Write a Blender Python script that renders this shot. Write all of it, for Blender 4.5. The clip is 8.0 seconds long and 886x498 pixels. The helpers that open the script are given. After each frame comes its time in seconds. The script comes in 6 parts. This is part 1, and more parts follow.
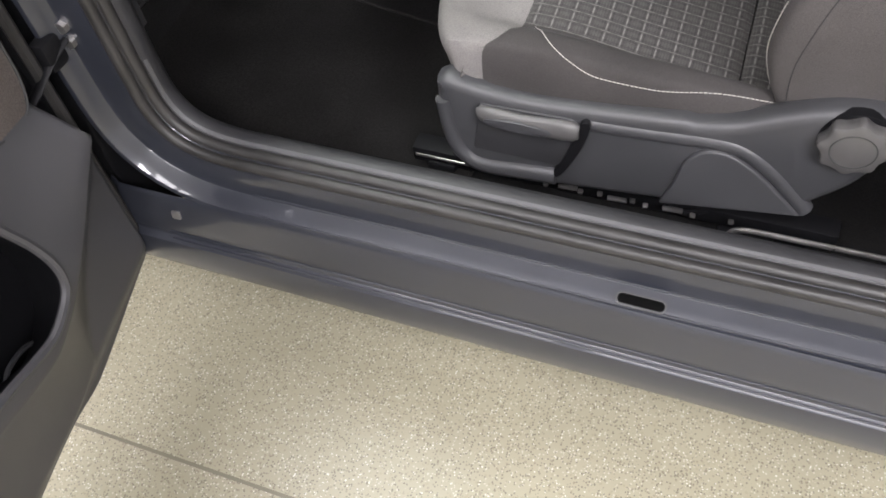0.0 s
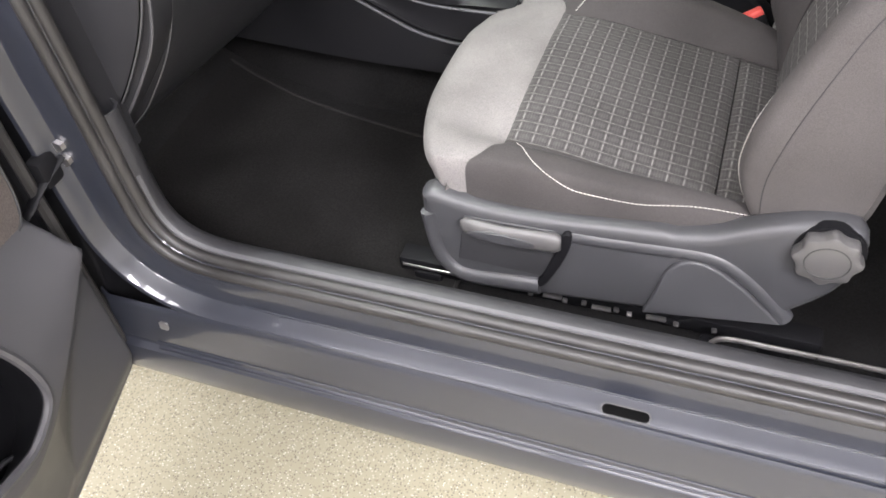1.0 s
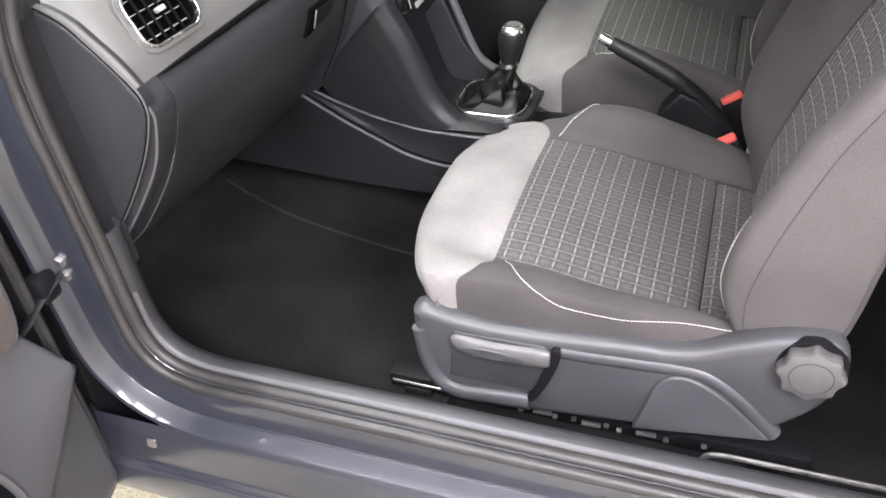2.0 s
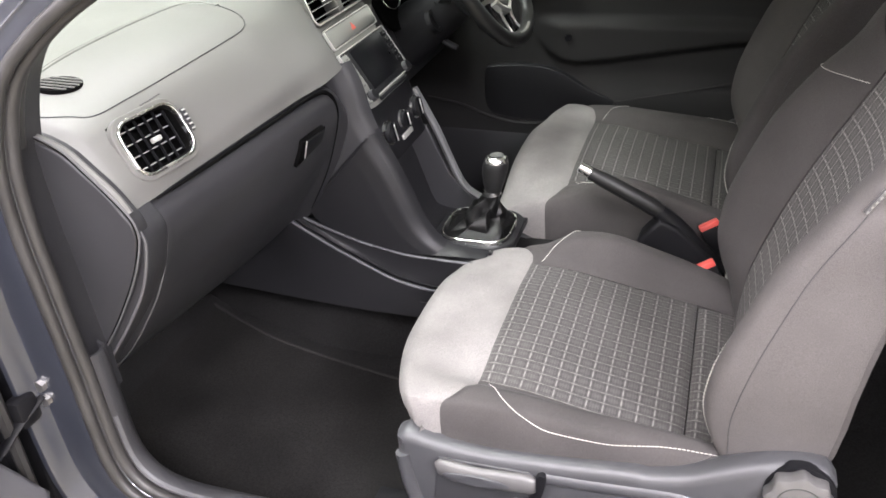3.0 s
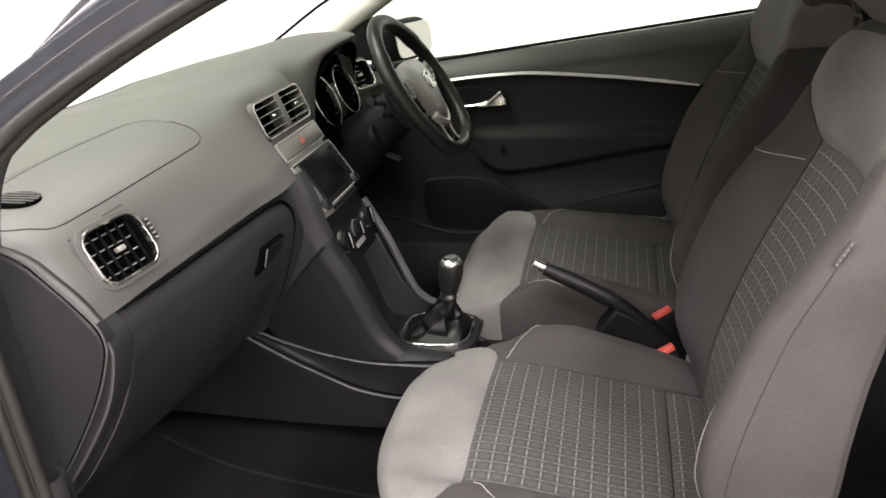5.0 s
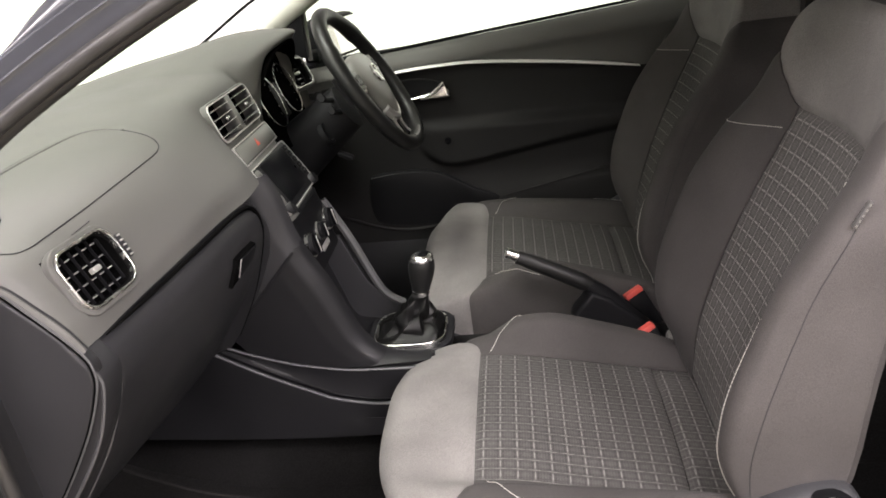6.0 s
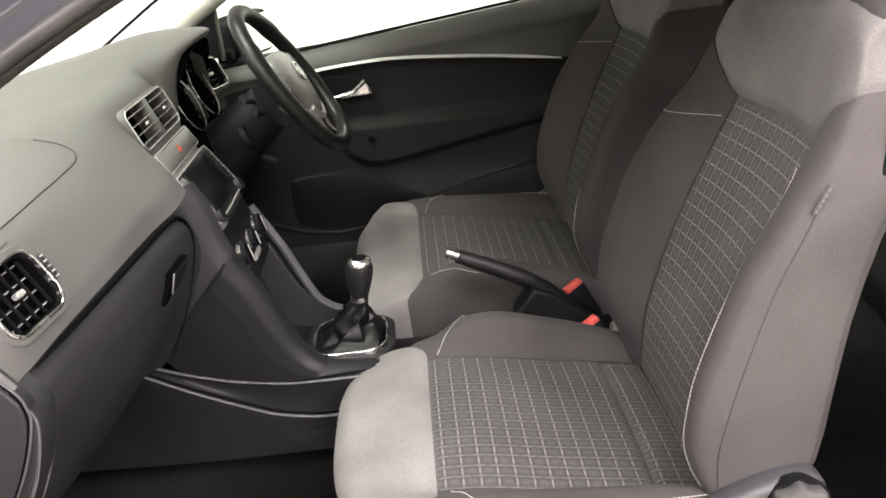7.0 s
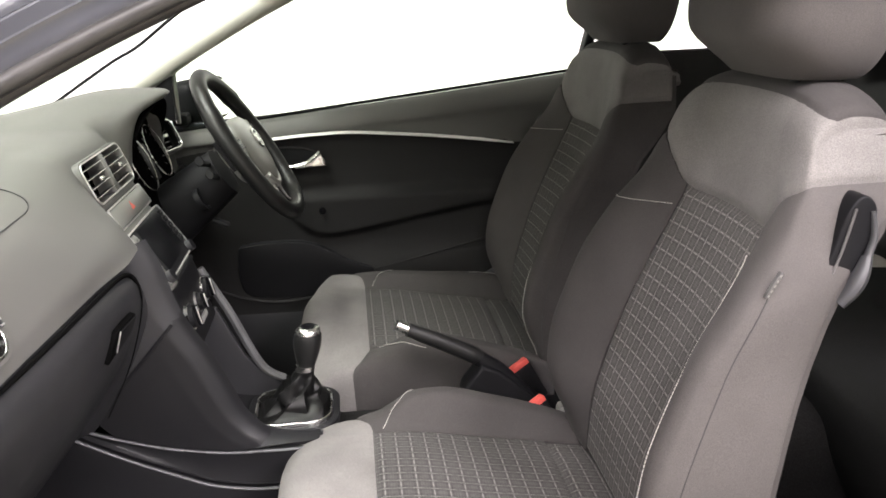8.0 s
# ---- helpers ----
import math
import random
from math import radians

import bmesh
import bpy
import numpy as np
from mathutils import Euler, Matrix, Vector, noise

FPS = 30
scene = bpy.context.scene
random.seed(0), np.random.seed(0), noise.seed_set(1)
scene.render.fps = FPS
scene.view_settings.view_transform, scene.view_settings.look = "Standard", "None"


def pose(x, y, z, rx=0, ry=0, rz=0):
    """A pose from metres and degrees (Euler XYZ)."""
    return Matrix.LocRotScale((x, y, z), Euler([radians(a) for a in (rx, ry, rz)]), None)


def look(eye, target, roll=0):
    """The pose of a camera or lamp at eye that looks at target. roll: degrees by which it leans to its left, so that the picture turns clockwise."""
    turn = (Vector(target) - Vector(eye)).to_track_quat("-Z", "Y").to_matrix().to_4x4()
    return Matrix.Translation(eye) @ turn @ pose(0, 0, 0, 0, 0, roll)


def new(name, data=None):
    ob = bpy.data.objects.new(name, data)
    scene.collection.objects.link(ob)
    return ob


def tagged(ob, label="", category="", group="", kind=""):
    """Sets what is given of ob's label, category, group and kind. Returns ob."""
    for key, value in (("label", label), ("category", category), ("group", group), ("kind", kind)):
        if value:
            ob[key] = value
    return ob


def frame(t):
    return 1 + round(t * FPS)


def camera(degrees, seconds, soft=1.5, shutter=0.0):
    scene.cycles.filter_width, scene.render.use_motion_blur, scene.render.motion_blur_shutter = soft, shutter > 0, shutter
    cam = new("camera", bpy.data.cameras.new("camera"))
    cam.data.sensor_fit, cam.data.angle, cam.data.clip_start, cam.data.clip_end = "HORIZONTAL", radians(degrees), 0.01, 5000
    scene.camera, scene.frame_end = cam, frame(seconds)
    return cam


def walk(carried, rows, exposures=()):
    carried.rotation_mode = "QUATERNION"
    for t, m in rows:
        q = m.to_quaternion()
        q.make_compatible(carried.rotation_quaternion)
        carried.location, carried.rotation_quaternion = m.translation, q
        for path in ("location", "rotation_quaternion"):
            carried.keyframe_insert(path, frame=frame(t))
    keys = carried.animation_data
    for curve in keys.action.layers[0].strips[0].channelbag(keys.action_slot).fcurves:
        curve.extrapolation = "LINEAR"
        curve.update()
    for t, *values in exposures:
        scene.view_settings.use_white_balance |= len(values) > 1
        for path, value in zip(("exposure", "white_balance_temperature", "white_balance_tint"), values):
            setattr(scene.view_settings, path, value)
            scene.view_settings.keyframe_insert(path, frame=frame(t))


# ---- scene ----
cam = camera(56.6, 8.0, soft=1.7)
PATH = [
    (0, (0.354, -1.401, 1.257), (-0.162, -0.33, -0.352), -7.4),
    (0.5, (0.36, -1.395, 1.264), (-0.173, -0.241, -0.28), -6.9),
    (1, (0.369, -1.394, 1.275), (-0.189, -0.139, -0.178), -6.3),
    (1.5, (0.365, -1.404, 1.286), (-0.197, -0.049, -0.073), -5.2),
    (3, (0.381, -1.427, 1.299), (-0.208, 0.202, 0.3), -3.6),
    (3.5, (0.388, -1.438, 1.291), (-0.2, 0.262, 0.417), -2.9),
    (4, (0.381, -1.453, 1.28), (-0.181, 0.303, 0.505), -2.6),
    (4.5, (0.363, -1.468, 1.266), (-0.143, 0.326, 0.542), -3.4),
    (6, (0.188, -1.442, 1.242), (-0.015, 0.401, 0.494), -6.5),
    (6.5, (0.147, -1.41, 1.24), (0.064, 0.433, 0.468), -7.1),
    (7, (0.125, -1.398, 1.238), (0.148, 0.444, 0.46), -6.6),
    (7.5, (0.104, -1.394, 1.233), (0.236, 0.464, 0.507), -4.3),
    (8, (0.089, -1.404, 1.227), (0.29, 0.492, 0.624), -1.9),
]
EXPOSURES = [(0.0, -0.55, 6250, 17), (0.5, -0.25, 6250, 17), (1.0, 0.2, 6250, 18), (1.5, 0.55, 6150, 20), (3.0, 0.58, 6250, 20), (3.5, 0.58, 6400, 20), (4.0, 0.18, 6500, 20), (4.5, -0.20, 6550, 20), (6.0, -0.17, 6600, 21), (7.0, 0.17, 6600, 21), (7.5, 0.29, 6550, 20), (8.0, 0.25, 6500, 20)]
walk(cam, [(t, look(eye, target, roll)) for t, eye, target, roll in PATH], EXPOSURES)

# ---- light: a white hall lit by ceiling panels and glowing backdrop walls ----
world = bpy.data.worlds.new("hall_air")
scene.world = world
world.use_nodes = True
world.node_tree.nodes["Background"].inputs[0].default_value = (1.0, 0.99, 0.98, 1)
world.node_tree.nodes["Background"].inputs[1].default_value = 0.25


def area_lamp(x, y, z, sx, sy, watts, colour=(1.0, 0.985, 0.97)):
    data = bpy.data.lights.new("ceiling_panel_lamp", "AREA")
    data.shape, data.size, data.size_y, data.energy, data.color = "RECTANGLE", sx, sy, watts, colour
    ob = new("ceiling_panel_lamp", data)
    ob.matrix_world = pose(x, y, z, 0, 0, 0)
    return ob


# x, y, length, width, watts of the ceiling panels; all are out of view
# the fourth is set strong to brighten the passenger seat's side
LAMPS = [(-2.3, -2.5, 1.3, 1.3, 105), (-0.8, -2.5, 1.3, 1.3, 60), (0.7, -2.5, 1.3, 1.3, 78), (2.6, -3.3, 1.6, 1.6, 410), (-1.5, -4.7, 2.4, 1.2, 20), (1.2, -4.7, 2.4, 1.2, 45),
         # added helper over the windscreen that brightens the dash top
         (-1.0, 0.0, 0.9, 1.3, 105)]
for lx, ly, sx, sy, watts in LAMPS:
    area_lamp(lx, ly, 3.12, sx, sy, watts)


# ---- materials ----
def mat(name, colour, rough=0.5, metal=0.0, vary=0.12, vscale=6.0, grain=0.0, gscale=600.0, coat=0.0, spec=0.5, emit=0.0, sheen=0.0, rvary=0.08, gdist=0.0006):
    m = bpy.data.materials.new(name)
    m.use_nodes = True
    nt = m.node_tree
    b = nt.nodes["Principled BSDF"]
    tc = nt.nodes.new("ShaderNodeTexCoord")
    b.inputs["Roughness"].default_value = rough
    b.inputs["Metallic"].default_value = metal
    b.inputs["Coat Weight"].default_value = coat
    b.inputs["Coat Roughness"].default_value = 0.04
    b.inputs["Specular IOR Level"].default_value = spec
    b.inputs["Sheen Weight"].default_value = sheen
    b.inputs["Sheen Roughness"].default_value = 0.4
    n1 = nt.nodes.new("ShaderNodeTexNoise")
    n1.inputs["Scale"].default_value, n1.inputs["Detail"].default_value = vscale, 6
    nt.links.new(tc.outputs["Object"], n1.inputs["Vector"])
    ramp = nt.nodes.new("ShaderNodeMapRange")
    ramp.inputs[1].default_value, ramp.inputs[2].default_value = 0.3, 0.7
    ramp.inputs[3].default_value, ramp.inputs[4].default_value = 1 - vary, 1 + vary
    nt.links.new(n1.outputs["Fac"], ramp.inputs[0])
    mul = nt.nodes.new("ShaderNodeVectorMath")
    mul.operation = "SCALE"
    mul.inputs[0].default_value = colour[:3]
    nt.links.new(ramp.outputs[0], mul.inputs["Scale"])
    nt.links.new(mul.outputs[0], b.inputs["Base Color"])
    rr = nt.nodes.new("ShaderNodeMapRange")
    rr.inputs[1].default_value, rr.inputs[2].default_value = 0.3, 0.7
    rr.inputs[3].default_value, rr.inputs[4].default_value = max(rough - rvary, 0.02), min(rough + rvary, 1)
    nt.links.new(n1.outputs["Fac"], rr.inputs[0])
    nt.links.new(rr.outputs[0], b.inputs["Roughness"])
    if grain:
        n2 = nt.nodes.new("ShaderNodeTexNoise")
        n2.inputs["Scale"].default_value, n2.inputs["Detail"].default_value = gscale, 3
        nt.links.new(tc.outputs["Object"], n2.inputs["Vector"])
        bump = nt.nodes.new("ShaderNodeBump")
        bump.inputs["Strength"].default_value, bump.inputs["Distance"].default_value = grain, gdist
        nt.links.new(n2.outputs["Fac"], bump.inputs["Height"])
        nt.links.new(bump.outputs[0], b.inputs["Normal"])
    if emit:
        b.inputs["Emission Color"].default_value = (*colour[:3], 1)
        b.inputs["Emission Strength"].default_value = emit
    return m


def fabric(name, colour, weave=1400.0, vary=0.18, fleck=0.25, nap=0.03):
    """Woven cloth: fine flecks, a soft nap and faint worn patches."""
    m = mat(name, colour, 0.92, vary=vary, vscale=9.0, spec=0.15, sheen=nap)
    nt = m.node_tree
    b = nt.nodes["Principled BSDF"]
    tc = nt.nodes.new("ShaderNodeTexCoord")
    n = nt.nodes.new("ShaderNodeTexNoise")
    n.inputs["Scale"].default_value, n.inputs["Detail"].default_value = weave * 0.35, 4
    nt.links.new(tc.outputs["Object"], n.inputs["Vector"])
    old = b.inputs["Base Color"].links[0].from_socket
    mr = nt.nodes.new("ShaderNodeMapRange")
    mr.inputs[1].default_value, mr.inputs[2].default_value = 0.3, 0.7
    mr.inputs[3].default_value, mr.inputs[4].default_value = 1 - fleck, 1 + fleck
    nt.links.new(n.outputs["Fac"], mr.inputs[0])
    sc = nt.nodes.new("ShaderNodeVectorMath")
    sc.operation = "SCALE"
    nt.links.new(old, sc.inputs[0])
    nt.links.new(mr.outputs[0], sc.inputs["Scale"])
    nt.links.new(sc.outputs[0], b.inputs["Base Color"])
    bump = nt.nodes.new("ShaderNodeBump")
    bump.inputs["Strength"].default_value, bump.inputs["Distance"].default_value = 0.5, 0.0008
    nt.links.new(n.outputs["Fac"], bump.inputs["Height"])
    nt.links.new(bump.outputs[0], b.inputs["Normal"])
    return m


def math_node(nt, op, a, b=None, c=None):
    n = nt.nodes.new("ShaderNodeMath")
    n.operation = op
    for i, v in enumerate((a, b, c)):
        if v is None:
            continue
        if isinstance(v, (int, float)):
            n.inputs[i].default_value = v
        else:
            nt.links.new(v, n.inputs[i])
    return n.outputs[0]


def plaid(name, base, line, pu, pv, across=0.55):
    """Woven check: pale broken threads every pu and pv metres over a dark ground with lighter cells."""
    m = fabric(name, base, fleck=0.3)
    nt = m.node_tree
    b = nt.nodes["Principled BSDF"]
    old = b.inputs["Base Color"].links[0].from_socket
    uv = nt.nodes.new("ShaderNodeUVMap")
    sep = nt.nodes.new("ShaderNodeSeparateXYZ")
    nt.links.new(uv.outputs[0], sep.inputs[0])

    def stripe(src, period, width, shift=0.0):
        f = math_node(nt, "FRACT", math_node(nt, "ADD", math_node(nt, "DIVIDE", src, period), shift))
        d = math_node(nt, "ABSOLUTE", math_node(nt, "SUBTRACT", f, 0.5))
        mr = nt.nodes.new("ShaderNodeMapRange")
        mr.inputs[1].default_value, mr.inputs[2].default_value = width / period * 0.7, width / period * 0.35
        mr.inputs[3].default_value, mr.inputs[4].default_value = 0, 1
        nt.links.new(d, mr.inputs[0])
        return mr.outputs[0]

    u, v = sep.outputs[0], sep.outputs[1]
    # bold broken threads one way, thin even ones the other way, and a soft basket weave between them
    dash_v = stripe(v, pv, pv * 0.52, 0.5)
    lu = math_node(nt, "MULTIPLY", stripe(u, pu, 0.0022), math_node(nt, "MULTIPLY_ADD", dash_v, 0.55, 0.30))
    dash_u = stripe(u, pu, pu * 0.6)
    lv = math_node(nt, "MULTIPLY", stripe(v, pv, 0.0017), math_node(nt, "MULTIPLY_ADD", dash_u, 0.45 * across, 0.6 * across))
    lv2 = math_node(nt, "MULTIPLY", stripe(v, pv, 0.0022, 0.5), 0.10)
    fine = math_node(nt, "MULTIPLY", math_node(nt, "MULTIPLY", stripe(u, pu / 6, pu / 10), stripe(v, pv / 4, pv / 7)), 0.14)
    wide = math_node(nt, "MULTIPLY", math_node(nt, "MULTIPLY", stripe(u, pu, pu * 0.5, 0.5), stripe(v, pv, pv * 0.6, 0.5)), 0.09)
    fac = math_node(nt, "MINIMUM", math_node(nt, "ADD", math_node(nt, "ADD", math_node(nt, "MAXIMUM", math_node(nt, "MAXIMUM", lu, lv), lv2), fine), wide), 1.0)
    wn = nt.nodes.new("ShaderNodeTexNoise")
    wn.inputs["Scale"].default_value = 40
    fac = math_node(nt, "MULTIPLY", fac, math_node(nt, "MULTIPLY_ADD", wn.outputs["Fac"], 0.8, 0.55))
    mix = nt.nodes.new("ShaderNodeMix")
    mix.data_type = "RGBA"
    nt.links.new(fac, mix.inputs["Factor"])
    nt.links.new(old, mix.inputs["A"])
    mix.inputs["B"].default_value = (*line, 1)
    nt.links.new(mix.outputs["Result"], b.inputs["Base Color"])
    return m


def glass_mat(name, tint, gloss=0.06):
    m = bpy.data.materials.new(name)
    m.use_nodes = True
    nt = m.node_tree
    nt.nodes.clear()
    out = nt.nodes.new("ShaderNodeOutputMaterial")
    tr = nt.nodes.new("ShaderNodeBsdfTransparent")
    tr.inputs[0].default_value = (*tint, 1)
    gl = nt.nodes.new("ShaderNodeBsdfGlossy")
    gl.inputs["Roughness"].default_value = 0.02
    fr = nt.nodes.new("ShaderNodeFresnel")
    fr.inputs["IOR"].default_value = 1.45
    soft_gloss = math_node(nt, "MULTIPLY", fr.outputs[0], gloss)
    mx = nt.nodes.new("ShaderNodeMixShader")
    nt.links.new(soft_gloss, mx.inputs[0])
    nt.links.new(tr.outputs[0], mx.inputs[1])
    nt.links.new(gl.outputs[0], mx.inputs[2])
    nt.links.new(mx.outputs[0], out.inputs[0])
    return m


def floor_mat():
    """Speckled resin floor: pale sand ground, dark and white chips, faint scuffs."""
    m = mat("speckled_resin", (0.300, 0.278, 0.200), 0.42, vary=0.16, vscale=1.3, spec=0.5)
    nt = m.node_tree
    b = nt.nodes["Principled BSDF"]
    tc = nt.nodes.new("ShaderNodeTexCoord")
    col = b.inputs["Base Color"].links[0].from_socket
    for scale, lo, hi, c, amount in ((230, 0.20, 0.15, (0.06, 0.056, 0.044), 0.6), (150, 0.17, 0.12, (0.17, 0.15, 0.105), 0.6), (190, 0.16, 0.11, (0.62, 0.60, 0.52), 0.4), (120, 0.15, 0.11, (0.24, 0.21, 0.14), 0.5), (160, 0.11, 0.08, (0.85, 0.83, 0.77), 0.5)):
        v = nt.nodes.new("ShaderNodeTexVoronoi")
        v.inputs["Scale"].default_value = scale
        mp = nt.nodes.new("ShaderNodeMapping")
        mp.inputs["Location"].default_value = (scale * 0.37, scale * 0.11, 0)
        nt.links.new(tc.outputs["Object"], mp.inputs["Vector"])
        nt.links.new(mp.outputs[0], v.inputs["Vector"])
        mr = nt.nodes.new("ShaderNodeMapRange")
        mr.inputs[1].default_value, mr.inputs[2].default_value = lo * 2, hi * 2
        mr.inputs[3].default_value, mr.inputs[4].default_value = 0, 1
        nt.links.new(v.outputs["Distance"], mr.inputs[0])
        sepc = nt.nodes.new("ShaderNodeSeparateColor")
        nt.links.new(v.outputs["Color"], sepc.inputs[0])
        pick = math_node(nt, "MULTIPLY", mr.outputs[0], math_node(nt, "MULTIPLY", math_node(nt, "GREATER_THAN", sepc.outputs[0], 0.5), amount))
        mx = nt.nodes.new("ShaderNodeMix")
        mx.data_type = "RGBA"
        nt.links.new(pick, mx.inputs["Factor"])
        nt.links.new(col, mx.inputs["A"])
        mx.inputs["B"].default_value = (*c, 1)
        col = mx.outputs["Result"]
    nt.links.new(col, b.inputs["Base Color"])
    return m


M_FLOOR = floor_mat()
M_JOINT = mat("floor_joint", (0.15, 0.135, 0.10), 0.7)
M_WALL = mat("white_wall_paint", (0.85, 0.84, 0.81), 0.7, vary=0.03, vscale=1.0)
M_GREYWALL = mat("fill_cutting_grey", (0.26, 0.255, 0.25), 0.75, vary=0.06, vscale=1.0)
M_CEIL = mat("pale_grey_ceiling_paint", (0.45, 0.445, 0.435), 0.8, vary=0.04, vscale=1.0)
# emission stands in for the light on two plain walls
M_BACK = mat("glowing_white_backdrop", (1.0, 0.995, 0.98), 0.8, vary=0.01, emit=0.95)
M_PAINT = mat("dark_blue_grey_metallic_paint", (0.022, 0.0245, 0.033), 0.42, metal=0.1, vary=0.06, vscale=14, grain=0.04, gscale=900, spec=0.5, coat=1.0, rvary=0.05)
M_RUBBER = mat("black_rubber", (0.026, 0.025, 0.024), 0.46, spec=0.45, vary=0.25, vscale=20, grain=0.1, gscale=700)
M_SILLTRIM = mat("grey_sill_plastic", (0.075, 0.075, 0.078), 0.5, vary=0.1, vscale=12, grain=0.3, gscale=1500)
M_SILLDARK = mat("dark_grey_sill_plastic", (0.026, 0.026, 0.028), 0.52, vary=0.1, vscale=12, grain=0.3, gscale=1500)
# paler than the console: highlights along its edges put into colour
M_EDGE = mat("edge_highlight_grey", (0.07, 0.07, 0.075), 0.3, vary=0.1, vscale=12)
M_DASH = mat("soft_dash_plastic", (0.100, 0.099, 0.093), 0.55, vary=0.06, vscale=5, grain=0.35, gscale=1300, gdist=0.0005)
M_DASHLOW = mat("hard_dash_plastic", (0.0236, 0.0236, 0.0257), 0.48, spec=0.32, vary=0.08, vscale=5, grain=0.35, gscale=1300, gdist=0.0005)
M_PDOOR = mat("grey_door_plastic", (0.050, 0.0495, 0.053), 0.44, vary=0.08, vscale=5, grain=0.35, gscale=1300, gdist=0.0005)
M_CONSOLE = mat("black_grey_console_plastic", (0.0106, 0.0106, 0.0117), 0.45, spec=0.24, vary=0.08, vscale=6, grain=0.35, gscale=1300, gdist=0.0005)
M_PAD = mat("soft_belt_pad_plastic", (0.108, 0.108, 0.101), 0.55, vary=0.07, vscale=6, grain=0.35, gscale=1300, gdist=0.0005)
M_DDOOR = mat("black_door_plastic", (0.0135, 0.0132, 0.0132), 0.62, vary=0.1, vscale=6, spec=0.25, grain=0.35, gscale=1300, gdist=0.0005)
M_VALANCE = mat("grey_seat_plastic", (0.042, 0.0425, 0.0455), 0.45, vary=0.07, vscale=9, grain=0.3, gscale=1600, gdist=0.0004)
M_KNOB = mat("mid_grey_knob_plastic", (0.074, 0.072, 0.071), 0.42, vary=0.06, grain=0.2)
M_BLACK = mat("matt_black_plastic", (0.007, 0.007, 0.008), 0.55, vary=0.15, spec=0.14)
# gloss-free black puts the shade inside slots, vents and grooves into colour
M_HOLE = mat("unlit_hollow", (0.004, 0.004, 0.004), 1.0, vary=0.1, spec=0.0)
M_GLOSS = mat("gloss_black_plastic", (0.006, 0.006, 0.007), 0.08, vary=0.1)
M_CHROME = mat("satin_chrome", (0.86, 0.85, 0.83), 0.25, metal=1.0, vary=0.05, vscale=30)
# pale, barely metallic colour in place of the chrome's white reflection
M_BRIGHT = mat("pale_reflection_strip", (0.86, 0.85, 0.83), 0.35, metal=0.1, vary=0.02)
M_SILVER = mat("matt_silver_trim", (0.70, 0.69, 0.67), 0.36, metal=0.7, vary=0.05)
M_STACK = mat("pale_grey_stack_trim", (0.19, 0.19, 0.178), 0.42, metal=0.25, vary=0.05)
M_HUB = mat("satin_grey_hub_plastic", (0.25, 0.25, 0.235), 0.40, vary=0.06, vscale=8, grain=0.2, gscale=1300, gdist=0.0004)
M_SCREEN = mat("dark_display_glass", (0.005, 0.005, 0.006), 0.35, vary=0.05, spec=0.07)
M_RED = mat("red_buckle_plastic", (0.58, 0.085, 0.070), 0.4, vary=0.08)
M_REDLAMP = mat("red_hazard_print", (0.6, 0.08, 0.05), 0.4)
M_GREY = fabric("pale_grey_cloth", (0.152, 0.1445, 0.1395), weave=1900, vary=0.17, fleck=0.24)
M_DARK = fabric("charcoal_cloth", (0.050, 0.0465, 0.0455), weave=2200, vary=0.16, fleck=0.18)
# paler copy of the charcoal with the side light put into its colour
M_SIDELIT = fabric("side_lit_charcoal_cloth", (0.072, 0.067, 0.065), weave=2200, vary=0.14, fleck=0.16)
M_CARPET = fabric("black_carpet", (0.0085, 0.0082, 0.0082), weave=900, vary=0.35, fleck=0.5, nap=0.0)
M_MAT = fabric("black_mat_pile", (0.0097, 0.0092, 0.0089), weave=800, vary=0.35, fleck=0.5, nap=0.0)
M_BIND = fabric("mat_edge_binding", (0.017, 0.016, 0.0155))
M_PLAID = plaid("check_seat_cloth", (0.041, 0.039, 0.038), (0.175, 0.169, 0.160), 0.0247, 0.0205, 0.60)
M_PLAIDB = plaid("check_back_cloth", (0.052, 0.0495, 0.048), (0.215, 0.207, 0.197), 0.0232, 0.0205, 0.85)
M_STITCH = mat("pale_thread", (0.40, 0.385, 0.355), 0.8)
M_SEAM = mat("dark_seam_thread", (0.03, 0.03, 0.03), 0.8)
M_LEATHER = mat("black_leather", (0.010, 0.010, 0.010), 0.42, spec=0.32, vary=0.2, vscale=14, grain=0.5, gscale=420)
M_GAITER = mat("soft_black_gaiter_leather", (0.0035, 0.0035, 0.0035), 0.42, spec=0.22, vary=0.2, vscale=14, grain=0.5, gscale=420)
# near-black: the deep shade at the rear is put into this cloth
M_REAR = fabric("shade_dark_rear_cloth", (0.012, 0.0125, 0.012), nap=0.0)
M_DOORCLOTH = fabric("brown_grey_door_cloth", (0.11, 0.095, 0.088))
M_ROOF = mat("pale_headliner", (0.36, 0.355, 0.335), 0.9, grain=0.3, gscale=900)
M_PILLAR = mat("pale_pillar_trim", (0.46, 0.46, 0.41), 0.6, grain=0.3, gscale=1200, vary=0.04)
M_METAL = mat("bare_grey_metal", (0.4, 0.39, 0.38), 0.35, metal=0.9, vary=0.25, vscale=40)
M_GLASS = glass_mat("green_tinted_glass", (0.90, 0.945, 0.89))
M_MIRROR = mat("mirror_glass", (0.9, 0.9, 0.9), 0.02, metal=1.0, vary=0.0, rvary=0.0)
M_LAMP = mat("lamp_diffuser", (1, 0.98, 0.94), 0.6, emit=6.0)


